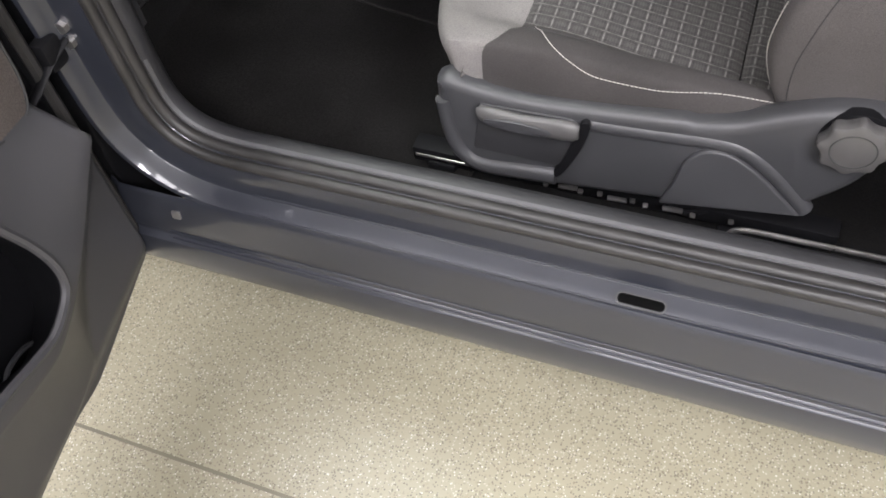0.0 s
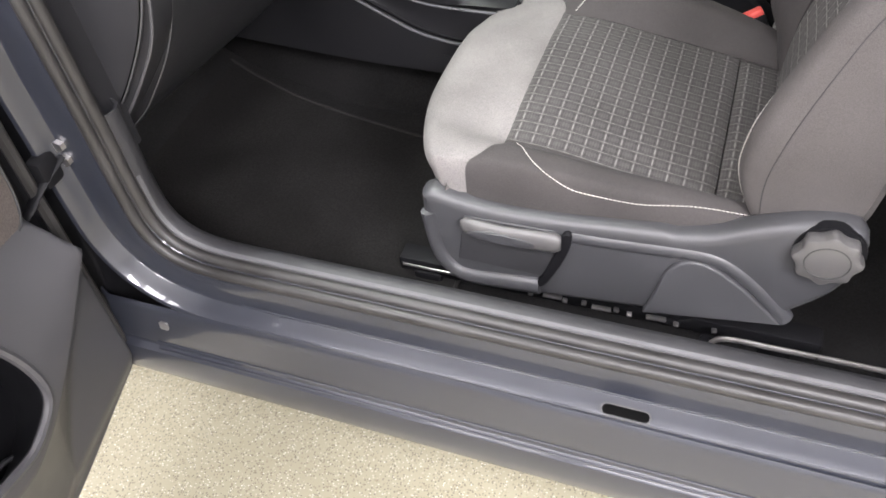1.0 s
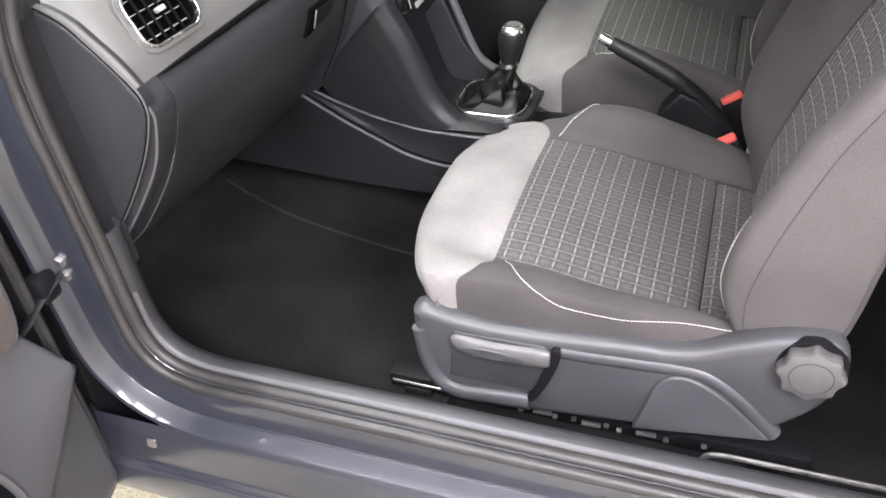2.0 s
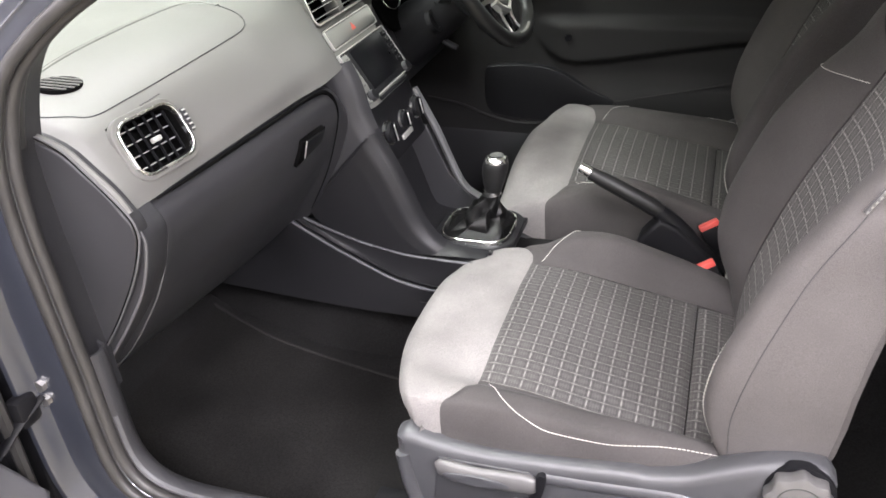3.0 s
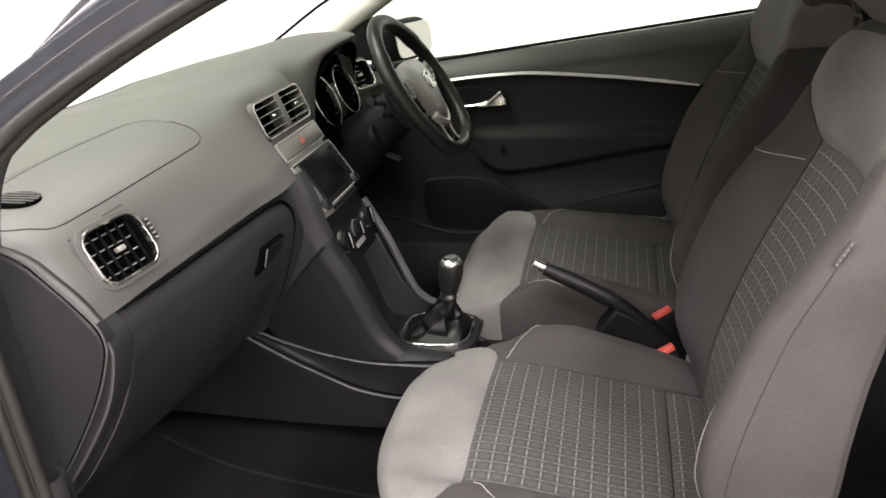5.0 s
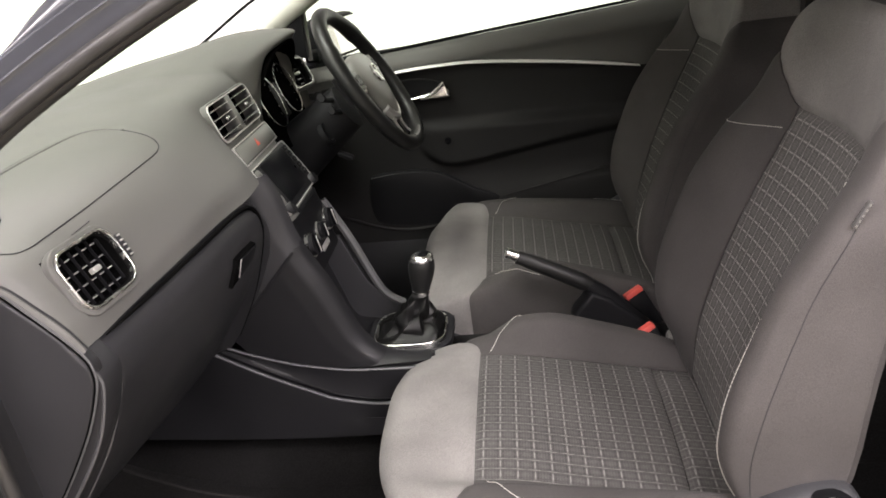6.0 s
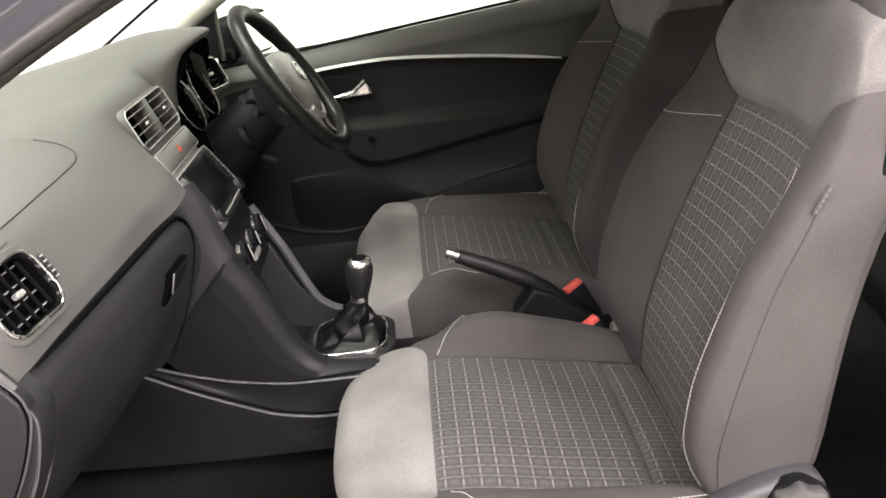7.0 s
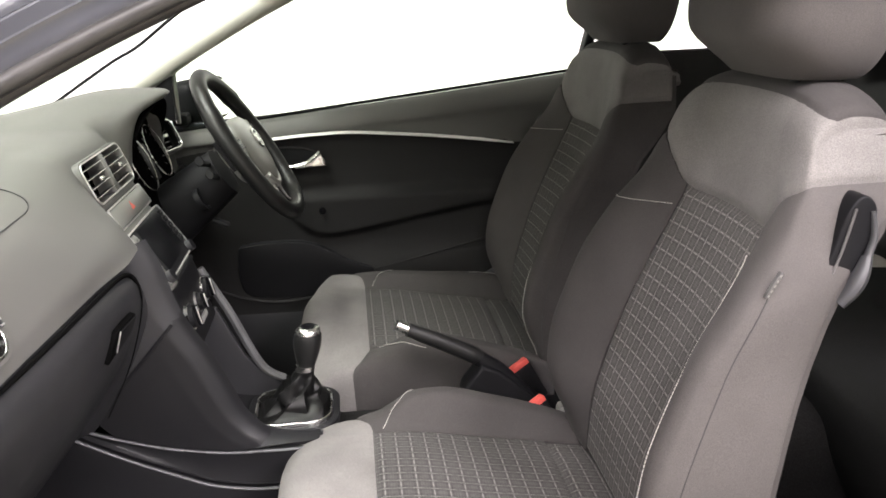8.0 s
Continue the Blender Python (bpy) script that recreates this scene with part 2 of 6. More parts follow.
# ---- mesh helpers ----
def part(name, bm, material, parent=None, label="", smooth=True, bevel=0.0, sharp=40):
    me = bpy.data.meshes.new(name)
    bm.to_mesh(me)
    bm.free()
    me.materials.append(material)
    ob = new(name, me)
    if smooth:
        me.polygons.foreach_set("use_smooth", [True] * len(me.polygons))
        me.set_sharp_from_angle(angle=radians(sharp))
    if bevel:
        mod = ob.modifiers.new("bevel", "BEVEL")
        mod.width, mod.segments, mod.limit_method, mod.angle_limit = bevel, 2, "ANGLE", radians(35)
        mod.harden_normals = True
    if parent is not None:
        ob.parent = parent
    if label:
        tagged(ob, label)
    return ob


def thing(name, label, category, group="", kind=""):
    return tagged(new(name), label, category, group, kind)


def from_data(verts, faces, uvs=None):
    me = bpy.data.meshes.new("tmp")
    me.from_pydata([tuple(map(float, v)) for v in verts], [], faces)
    bm = bmesh.new()
    bm.from_mesh(me)
    bpy.data.meshes.remove(me)
    if uvs is not None:
        lay = bm.loops.layers.uv.new("UVMap")
        bm.verts.ensure_lookup_table()
        for f in bm.faces:
            for lp in f.loops:
                lp[lay].uv = uvs[lp.vert.index]
    return bm


def merge(*bms):
    out = bms[0]
    for b in bms[1:]:
        me = bpy.data.meshes.new("tmp")
        b.to_mesh(me)
        b.free()
        out.from_mesh(me)
        bpy.data.meshes.remove(me)
    return out


def cat(points, n, closed=False):
    """A smooth line of n points through the given ones."""
    p = np.array(points, float)
    if closed:
        p = np.vstack([p[-1], p, p[0], p[1]])
    else:
        p = np.vstack([2 * p[0] - p[1], p, 2 * p[-1] - p[-2]])
    segs = len(p) - 3
    out = []
    ts = np.linspace(0, segs, n, endpoint=not closed)
    for t in ts:
        i = min(int(t), segs - 1)
        f = t - i
        a, b, c, d = p[i], p[i + 1], p[i + 2], p[i + 3]
        out.append(0.5 * (2 * b + (c - a) * f + (2 * a - 5 * b + 4 * c - d) * f**2 + (3 * b - a - 3 * c + d) * f**3))
    return np.array(out)


def mesh_normals(P):
    du = np.gradient(P, axis=0)
    dv = np.gradient(P, axis=1)
    n = np.cross(du, dv)
    return n / (np.linalg.norm(n, axis=2, keepdims=True) + 1e-12)


def sheet(P, thick, flip=False, seam=0.0, seam_w=0.007):
    """A closed shell from a grid of points; outwards is along du x dv, or against it with flip. seam sinks the rim."""
    P = np.array(P, float)
    nu, nv = P.shape[:2]
    n = mesh_normals(P) * (-1 if flip else 1)
    lu = np.vstack([np.zeros((1, nv)), np.cumsum(np.linalg.norm(np.diff(P, axis=0), axis=2), axis=0)])
    lv = np.hstack([np.zeros((nu, 1)), np.cumsum(np.linalg.norm(np.diff(P, axis=1), axis=2), axis=1)])
    if seam:
        d = np.minimum(np.minimum(lu, lu[-1:] - lu), np.minimum(lv, lv[:, -1:] - lv))
        P = P - n * (seam * np.exp(-((d / seam_w) ** 2)))[..., None]
    Q = P - n * thick
    verts = np.vstack([P.reshape(-1, 3), Q.reshape(-1, 3)])
    uv = np.stack([lu, lv - lv.mean(axis=1, keepdims=True)], 2).reshape(-1, 2)
    uvs = np.vstack([uv, uv])
    N = nu * nv
    faces = []
    for i in range(nu - 1):
        for j in range(nv - 1):
            a, b, c, d2 = i * nv + j, (i + 1) * nv + j, (i + 1) * nv + j + 1, i * nv + j + 1
            f = (a, b, c, d2) if not flip else (d2, c, b, a)
            faces.append(f)
            faces.append(tuple(N + k for k in reversed(f)))
    rim = [i * nv for i in range(nu)] + [(nu - 1) * nv + j for j in range(1, nv)] + [i * nv + nv - 1 for i in range(nu - 2, -1, -1)] + [j for j in range(nv - 2, 0, -1)]
    for k in range(len(rim)):
        a, b = rim[k], rim[(k + 1) % len(rim)]
        f = (b, a, N + a, N + b)
        faces.append(f if not flip else tuple(reversed(f)))
    return from_data(verts, faces, uvs)


def ring_loft(rings, closed_rings=True, caps=True):
    """Skin over rings of equal point counts."""
    R = np.array(rings, float)
    m, k = R.shape[:2]
    faces = []
    for i in range(m - 1):
        for j in range(k if closed_rings else k - 1):
            a, b = i * k + j, i * k + (j + 1) % k
            faces.append((a, b, b + k, a + k))
    if caps:
        faces.append(tuple(range(k - 1, -1, -1)))
        faces.append(tuple((m - 1) * k + j for j in range(k)))
    bm = from_data(R.reshape(-1, 3), faces)
    bmesh.ops.recalc_face_normals(bm, faces=bm.faces)
    return bm


def tube(points, r, sides=8, closed=False, flat=1.0):
    """A rod along points; r may be one radius or one for each point."""
    p = np.array(points, float)
    n = len(p)
    rr = np.ones(n) * r
    tang = np.gradient(p, axis=0)
    if closed:
        tang = np.roll(p, -1, 0) - np.roll(p, 1, 0)
    tang /= np.linalg.norm(tang, axis=1, keepdims=True) + 1e-12
    up = np.array([0, 0, 1.0]) if abs(tang[0][2]) < 0.9 else np.array([1.0, 0, 0])
    rings = []
    side = np.cross(tang[0], up)
    for i in range(n):
        side = side - tang[i] * (side @ tang[i])
        side /= np.linalg.norm(side) + 1e-12
        top = np.cross(side, tang[i])
        rings.append([p[i] + rr[i] * (math.cos(a) * side + flat * math.sin(a) * top) for a in np.linspace(0, 2 * math.pi, sides, endpoint=False)])
    if closed:
        rings.append(rings[0])
    return ring_loft(rings, caps=not closed)


def rbox(cx, cy, cz, sx, sy, sz, r=0.004, rot=(0, 0, 0), seg=2):
    bm = bmesh.new()
    bmesh.ops.create_cube(bm, size=1)
    for v in bm.verts:
        v.co = Vector((v.co.x * sx, v.co.y * sy, v.co.z * sz))
    if r:
        bmesh.ops.bevel(bm, geom=bm.edges[:] , offset=min(r, 0.45 * min(sx, sy, sz)), segments=seg, affect="EDGES", profile=0.5)
    bm.transform(pose(cx, cy, cz, *rot))
    return bm


def prism(outline, axis, lo, hi, r=0.0):
    """A plate from an outline in the two other axes (in their order x, y, z), from lo to hi along axis."""
    k = len(outline)
    a = "xyz".index(axis)
    verts = []
    for w in (lo, hi):
        for p in outline:
            c = list(p)
            c.insert(a, w)
            verts.append(c)
    faces = [tuple(range(k)), tuple(range(2 * k - 1, k - 1, -1))] + [(i, i + k, (i + 1) % k + k, (i + 1) % k) for i in range(k)]
    bm = from_data(verts, faces)
    bmesh.ops.recalc_face_normals(bm, faces=bm.faces)
    if r:
        long_edges = [e for e in bm.edges if abs((e.verts[0].co - e.verts[1].co)[a]) < 1e-6]
        bmesh.ops.bevel(bm, geom=long_edges, offset=r, segments=3, affect="EDGES", profile=0.5)
    return bm


def rrect(w, h, r, n=6):
    """Outline of a rectangle with round corners, about the origin."""
    out = []
    for cx, cy, a0 in ((w / 2 - r, h / 2 - r, 0), (-w / 2 + r, h / 2 - r, 90), (-w / 2 + r, -h / 2 + r, 180), (w / 2 - r, -h / 2 + r, 270)):
        for k in range(n + 1):
            a = radians(a0 + 90 * k / n)
            out.append((cx + r * math.cos(a), cy + r * math.sin(a)))
    return out


def frame_plate(outer, inner, lo, hi):
    """A flat ring between two outlines of equal count, in x and y, from z lo to hi."""
    k = len(outer)
    rings = [[(*p, lo) for p in outer], [(*p, hi) for p in outer], [(*p, hi) for p in inner], [(*p, lo) for p in inner], [(*p, lo) for p in outer]]
    bm = ring_loft(rings, caps=False)
    bmesh.ops.remove_doubles(bm, verts=bm.verts, dist=1e-6)
    bmesh.ops.recalc_face_normals(bm, faces=bm.faces)
    return bm


def basis(origin, right, up):
    """A pose whose x is right, y is up (made square to right) and z is their cross."""
    x = Vector(right).normalized()
    y = Vector(up)
    y = (y - x * y.dot(x)).normalized()
    z = x.cross(y)
    m = Matrix((x, y, z)).transposed().to_4x4()
    m.translation = Vector(origin)
    return m


def moved(bm, m):
    bm.transform(m)
    return bm


def disc(r, lo, hi, n=24, r2=None):
    return ring_loft([[(rad * math.cos(a), rad * math.sin(a), z) for a in np.linspace(0, 2 * math.pi, n, endpoint=False)] for rad, z in ((r, lo), (r if r2 is None else r2, hi))])


def stitches(points, step=0.0058, length=0.0045, r=0.0007):
    """A row of short threads along a line."""
    p = np.array(points, float)
    s = np.r_[0, np.cumsum(np.linalg.norm(np.diff(p, axis=0), axis=1))]
    bms = []
    t = 0.0
    while t + length < s[-1]:
        a, b = (np.array([np.interp(q, s, p[:, i]) for i in range(3)]) for q in (t, t + length))
        bms.append((a, b))
        t += step
    verts, faces = [], []
    for a, b in bms:
        d = (b - a) / (np.linalg.norm(b - a) + 1e-9)
        u = np.cross(d, (0.3, 0.5, 0.81))
        u /= np.linalg.norm(u)
        w = np.cross(d, u)
        k = len(verts)
        for q in (a, b):
            for ang in (0, 90, 180, 270):
                verts.append(q + r * (math.cos(radians(ang)) * u + math.sin(radians(ang)) * w))
        faces += [(k + i, k + (i + 1) % 4, k + 4 + (i + 1) % 4, k + 4 + i) for i in range(4)] + [(k + 3, k + 2, k + 1, k), (k + 4, k + 5, k + 6, k + 7)]
    return from_data(verts, faces)


def smooth_lerp(x, xs, ys):
    """A smooth curve through (xs, ys) at x."""
    x = np.asarray(x, float)
    xs, ys = np.array(xs, float), np.array(ys, float)
    i = np.clip(np.searchsorted(xs, x) - 1, 0, len(xs) - 2)
    d = np.diff(ys) / np.diff(xs)
    m = np.r_[d[0], np.where(d[:-1] * d[1:] > 0, 2 * d[:-1] * d[1:] / np.where(d[:-1] + d[1:] == 0, 1, d[:-1] + d[1:]), 0), d[-1]]
    h = xs[i + 1] - xs[i]
    t = np.clip((x - xs[i]) / h, 0, 1)
    return (2 * t**3 - 3 * t**2 + 1) * ys[i] + (t**3 - 2 * t**2 + t) * h * m[i] + (-2 * t**3 + 3 * t**2) * ys[i + 1] + (t**3 - t**2) * h * m[i + 1]


def spaced(n):
    """0 to 1 in n steps, closer at the ends."""
    t = np.linspace(0, 1, n)
    return 0.55 * t + 0.45 * (0.5 - 0.5 * np.cos(np.pi * t))


# ---- the hall ----
def slab(name, x0, x1, y0, y1, z0, z1, material, label, category, kind="structure"):
    ob = part(name, rbox((x0 + x1) / 2, (y0 + y1) / 2, (z0 + z1) / 2, x1 - x0, y1 - y0, z1 - z0, 0), material, smooth=False)
    return tagged(ob, label, category, kind=kind)


slab("floor", -5, 6, -6, 5, -0.12, 0, M_FLOOR, "pale speckled resin hall floor", "floor")
# unseen wall, its grey set to dull paint reflections and cabin fill
slab("wall_south", -5, 6, -6.2, -6, 0, 3.2, M_GREYWALL, "unseen hall wall, toned grey to cut fill light", "wall")
slab("wall_east", 6, 6.2, -6, 5, 0, 3.2, M_WALL, "plain white painted hall wall", "wall")
slab("wall_north", -5, 6, 5, 5.2, 0, 3.2, M_BACK, "plain white backdrop wall, brightness put in as glow", "wall")
slab("wall_west", -5.2, -5, -6, 5, 0, 3.2, M_BACK, "plain white backdrop wall, brightness put in as glow", "wall")
slab("ceiling", -5.2, 6.2, -6.2, 5.2, 3.2, 3.3, M_CEIL, "plain pale grey hall ceiling", "ceiling")
for jy in (-1.092, -3.4, 1.9):
    tagged(part("floor_joint", rbox(0.5, jy, -0.009, 10.9, 0.006, 0.02, 0), M_JOINT, smooth=False), "thin straight joint line in the resin floor", "joint", kind="structure")

lamp_group = "ceiling panel lights"
for lx, ly, sx, sy, watts in LAMPS:
    e = thing("ceiling_light", "unseen white rectangular ceiling panel light", "ceiling light", lamp_group)
    o, i = rrect(sx + 0.06, sy + 0.06, 0.01, 2), rrect(sx, sy, 0.008, 2)
    part("frame", moved(frame_plate(o, i, 0, 0.05), pose(lx, ly, 3.145)), M_WALL, e)
    part("diffuser", rbox(lx, ly, 3.175, sx, sy, 0.02, 0.002), M_LAMP, e)

# ---- car shell: door opening, sill, pillars ----
car = thing("car", "dark blue-grey metallic three-door hatchback with its passenger door open", "car")
# seal line of the door opening, from the rear of the sill forward, up the hinge pillar and back along the roof
SEAL = cat([(1.25, -0.765, 0.44), (0.95, -0.765, 0.424), (0.62, -0.765, 0.42), (0.3, -0.768, 0.42), (0.0, -0.77, 0.42), (-0.2, -0.771, 0.419), (-0.285, -0.77, 0.42), (-0.335, -0.769, 0.437),
            (-0.362, -0.768, 0.475), (-0.371, -0.767, 0.54), (-0.376, -0.766, 0.65), (-0.383, -0.765, 0.76), (-0.390, -0.762, 0.86), (-0.389, -0.754, 0.945), (-0.369, -0.737, 1.025),
            (-0.318, -0.717, 1.081), (-0.246, -0.696, 1.128), (-0.160, -0.672, 1.175), (-0.058, -0.648, 1.222), (0.07, -0.628, 1.272), (0.27, -0.612, 1.322), (0.6, -0.605, 1.345), (1.0, -0.605, 1.335), (1.25, -0.605, 1.325)], 150)


def sweep(profile, path=None, thick=0.004, end_profile=None, blend=None):
    """Sheet of (outward, across) points drawn along the seal line; outwards lies away from the opening. end_profile takes over by blend."""
    path = SEAL if path is None else path
    prof = np.array(profile, float)
    t = np.gradient(path, axis=0)
    t = t[:, [0, 2]]
    t /= np.linalg.norm(t, axis=1, keepdims=True)
    out = np.stack([-t[:, 1], t[:, 0]], 1)
    P = np.zeros((len(path), len(prof), 3))
    for j, (o, dy) in enumerate(prof):
        if end_profile is not None:
            o = o + (end_profile[j][0] - o) * blend
            dy = dy + (end_profile[j][1] - dy) * blend
        P[:, j] = path + np.stack([out[:, 0] * o, np.full(len(path), 1.0) * dy, out[:, 1] * o], 1)
    return sheet(P, thick)


# painted flange round the opening, with the pressed ridge
part("door_aperture", sweep([(-0.004, 0.004), (0.004, -0.012), (0.014, -0.016), (0.034, -0.018), (0.050, -0.019), (0.0565, -0.0198), (0.0590, -0.0210), (0.0602, -0.0235), (0.0640, -0.036), (0.0680, -0.0465), (0.0695, -0.0490), (0.0720, -0.0502), (0.076, -0.0508)],
     end_profile=[(-0.004, 0.004), (0.004, -0.012), (0.010, -0.0150), (0.018, -0.0160), (0.0265, -0.0162), (0.0285, -0.0172), (0.0300, -0.0185), (0.0320, -0.0172), (0.040, -0.0180), (0.0440, -0.0185), (0.0460, -0.0170), (0.0475, -0.0100), (0.0480, 0.010)],
     blend=np.clip((np.arange(len(SEAL)) - 70) / 22, 0, 1)), M_PAINT, car, "glossy dark blue-grey painted door aperture", sharp=25)
# painted outer skin of the windscreen pillar, which begins in a point
sk = np.clip((np.arange(103, 146) - 103) / 14, 0.02, 1) ** 0.6
T_ = np.gradient(SEAL, axis=0)[103:146]
T_ = T_ / np.linalg.norm(T_, axis=1, keepdims=True)
O_ = np.stack([-T_[:, 2], 0 * T_[:, 0], T_[:, 0]], 1)
P = np.stack([SEAL[103:146] + O_ * (0.0485 + 0.036 * sk * w)[:, None] + np.array([0, 1, 0]) * (-0.012 - 0.004 * math.sin(w * math.pi) + 0.012 * w) for w in np.linspace(0, 1, 7)], 1)
part("pillar_skin", sheet(P, 0.004), M_PAINT, car, "painted outer skin of the windscreen pillar")
# the lower steps of the sill
SILL = [(-0.8195, 0.349), (-0.8225, 0.3455), (-0.8245, 0.341), (-0.827, 0.33), (-0.832, 0.30), (-0.8355, 0.279), (-0.8355, 0.274), (-0.8335, 0.270), (-0.8355, 0.2655), (-0.840, 0.2625), (-0.8445, 0.258), (-0.848, 0.248),
        (-0.850, 0.228), (-0.8495, 0.21), (-0.846, 0.199), (-0.835, 0.186), (-0.80, 0.175), (-0.74, 0.172)]
xs = np.r_[np.linspace(1.6, -0.40, 60), -0.43, -0.455, -0.475]
P = np.array([[(x, y + (0.010 if x < -0.46 else 0), z) for y, z in SILL] for x in xs])
part("sill", sheet(P, 0.003), M_PAINT, car, "glossy dark blue-grey stepped door sill", sharp=22)
# pressed beads along the sill
BEAD = SEAL[SEAL[:, 0] > -0.24]
BEAD = BEAD[: int(np.argmin(BEAD[:, 0])) + 1]
for drop_, dy, r in ((0.0585, -0.0206, 0.0016), (0.0690, -0.0486, 0.0018)):
    part("pressed_bead", tube(BEAD + np.array([0, dy, -drop_]), r, 8), M_PAINT, car)
for by, bz, r in ((-0.8360, 0.2770, 0.0019), (-0.8405, 0.2630, 0.0019)):
    part("pressed_bead", tube([(x, by, bz) for x in np.linspace(1.5, -0.38, 30)], r, 8), M_PAINT, car)
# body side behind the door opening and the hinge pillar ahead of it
# black colour on the pillar stands for the shadow in the door gap
part("hinge_pillar", prism([(-0.455, 0.20), (-0.475, 0.34), (-0.47, 0.46), (-0.455, 0.60), (-0.452, 0.95), (-0.62, 0.95), (-0.62, 0.20)], "y", -0.80, -0.72, 0.006), M_BLACK, car, "hinge pillar, its shadow put in as black")
part("front_wing", prism([(-0.50, 0.22), (-0.515, 0.9), (-1.3, 0.86), (-1.3, 0.6), (-0.95, 0.55), (-0.9, 0.22)], "y", -0.86, -0.82, 0.01), M_PAINT, car)
part("quarter_panel", prism([(1.2, 0.2), (1.2, 0.95), (2.2, 0.98), (2.2, 0.3)], "y", -0.84, -0.78, 0.01), M_PAINT, car)
part("far_wing", prism([(-0.62, 0.22), (-0.62, 0.9), (-1.3, 0.84), (-1.3, 0.6), (-0.95, 0.55), (-0.9, 0.22)], "y", 0.78, 0.82, 0.01), M_PAINT, car)
part("far_quarter_panel", prism([(0.70, 0.2), (0.70, 0.98), (2.0, 1.02), (2.05, 0.3)], "y", 0.78, 0.82, 0.01), M_PAINT, car)
P = np.array([[(-0.93 + 0.16 * (y / 0.7) ** 2 - 0.86 * u, y * (1 - 0.12 * u), 0.862 - 0.10 * u - 0.10 * u ** 3 - 0.05 * (y / 0.7) ** 4) for y in np.linspace(-0.80, 0.78, 15)] for u in np.linspace(0, 1, 12)])
part("bonnet", sheet(P, 0.006), M_PAINT, car, "dark blue-grey painted bonnet")
part("front_bumper", rbox(-1.80, 0, 0.43, 0.16, 1.42, 0.46, 0.06, seg=4), M_PAINT, car)
part("rear_bumper", rbox(2.06, 0, 0.40, 0.14, 1.46, 0.40, 0.05, seg=4), M_PAINT, car)
part("tailgate", prism([(2.02, 0.55), (2.04, 0.98), (1.99, 1.02), (1.97, 0.55)], "y", -0.66, 0.66, 0.006), M_PAINT, car)
P = np.array([[(1.98 - 0.36 * u, y * (1 - 0.1 * u), 1.02 + 0.34 * u) for y in np.linspace(-0.64, 0.64, 9)] for u in np.linspace(0, 1, 6)])
part("rear_window", sheet(P, 0.004), M_GLASS, car, "clear faintly green rear window")
for wx in (-1.18, 1.46):
    for wy in (-0.74, 0.72):
        ringw = [(0.232 * math.cos(a), 0.232 * math.sin(a), 0) for a in np.linspace(0, 2 * math.pi, 40, endpoint=False)]
        hubm = basis((wx, wy, 0.298), (1, 0, 0), (0, 0, 1))
        wh = part("wheel", moved(disc(0.20, -0.07, 0.07, 36), hubm), M_SILVER, car, "silver road wheel")
        part("tyre", moved(tube(ringw, 0.066, 14, closed=True, flat=1.35), hubm), M_RUBBER, wh, "black rubber tyre")
# rubber seals
low = SEAL
part("inner_seal", tube(low + np.array([0, 0.006, 0.0]), 0.0095, 10), M_RUBBER, car, "dull black rubber door seal")
t = np.gradient(SEAL, axis=0)[:, [0, 2]]
t /= np.linalg.norm(t, axis=1, keepdims=True)
OUT = np.stack([-t[:, 1], np.zeros(len(t)), t[:, 0]], 1)
part("outer_seal", tube(SEAL + OUT * 0.004 + np.array([0, -0.0125, 0]), 0.0085, 10), M_RUBBER, car, "dull black rubber door seal")
# grey plastic trim inside the seal, sill and foot of the pillar
trim_path = SEAL[4:66]
part("sill_trim", sweep([(0.0, 0.013), (-0.006, 0.021), (-0.007, 0.032), (-0.002, 0.042), (0.012, 0.048), (0.06, 0.053), (0.19, 0.058)], trim_path), M_SILLDARK, car, "grained grey plastic sill trim")
part("pillar_fill", sweep([(0.0, 0.012), (0.012, 0.03), (0.02, 0.072)], SEAL[60:96]), M_DASHLOW, car, "dark plastic pillar trim")
part("seal_lip", tube((SEAL + OUT * -0.004 + np.array([0, 0.02, 0]))[4:60], 0.006, 8), M_SILLTRIM, car)
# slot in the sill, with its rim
# raised black plate stands for the shade in the slot
part("drain_slot", moved(prism(rrect(0.060, 0.013, 0.0064, 6), "z", -0.004, 0.0042), basis((0.336, -0.8095, 0.3570), (1, 0, 0.0), (0, 0.89, 0.45))), M_HOLE, car, "oval slot in the sill, its shade put in as black")
o, i = rrect(0.065, 0.0175, 0.0086, 6), rrect(0.060, 0.013, 0.0064, 6)
part("slot_rim", moved(frame_plate(o, i, -0.002, 0.0046), basis((0.336, -0.8095, 0.3570), (1, 0, 0.0), (0, 0.89, 0.45))), M_SILLDARK, car)
part("sill_plug", moved(prism(rrect(0.015, 0.015, 0.003, 3), "z", -0.001, 0.0022), basis((-0.358, -0.8295, 0.316), (1, 0, 0), (0, 0.16, 1))), M_METAL, car, "small grey square sill plug")
# door check strap and hinge bolts
strap = thing("door_check_strap", "black door check strap with metal bolts on the hinge pillar", "door strap")
part("arm", tube(cat([(-0.436, -0.79, 0.605), (-0.442, -0.83, 0.59), (-0.45, -0.86, 0.568), (-0.452, -0.90, 0.558)], 10), 0.009, 8, flat=0.5), M_BLACK, strap)
part("housing", rbox(-0.445, -0.815, 0.600, 0.026, 0.036, 0.046, 0.008), M_BLACK, strap)
for bz in (0.622, 0.598):
    part("bolt", moved(disc(0.009, 0, 0.012, 6), basis((-0.432, -0.793, bz), (0, 0, 1), (1, 0, 0))), M_METAL, strap)

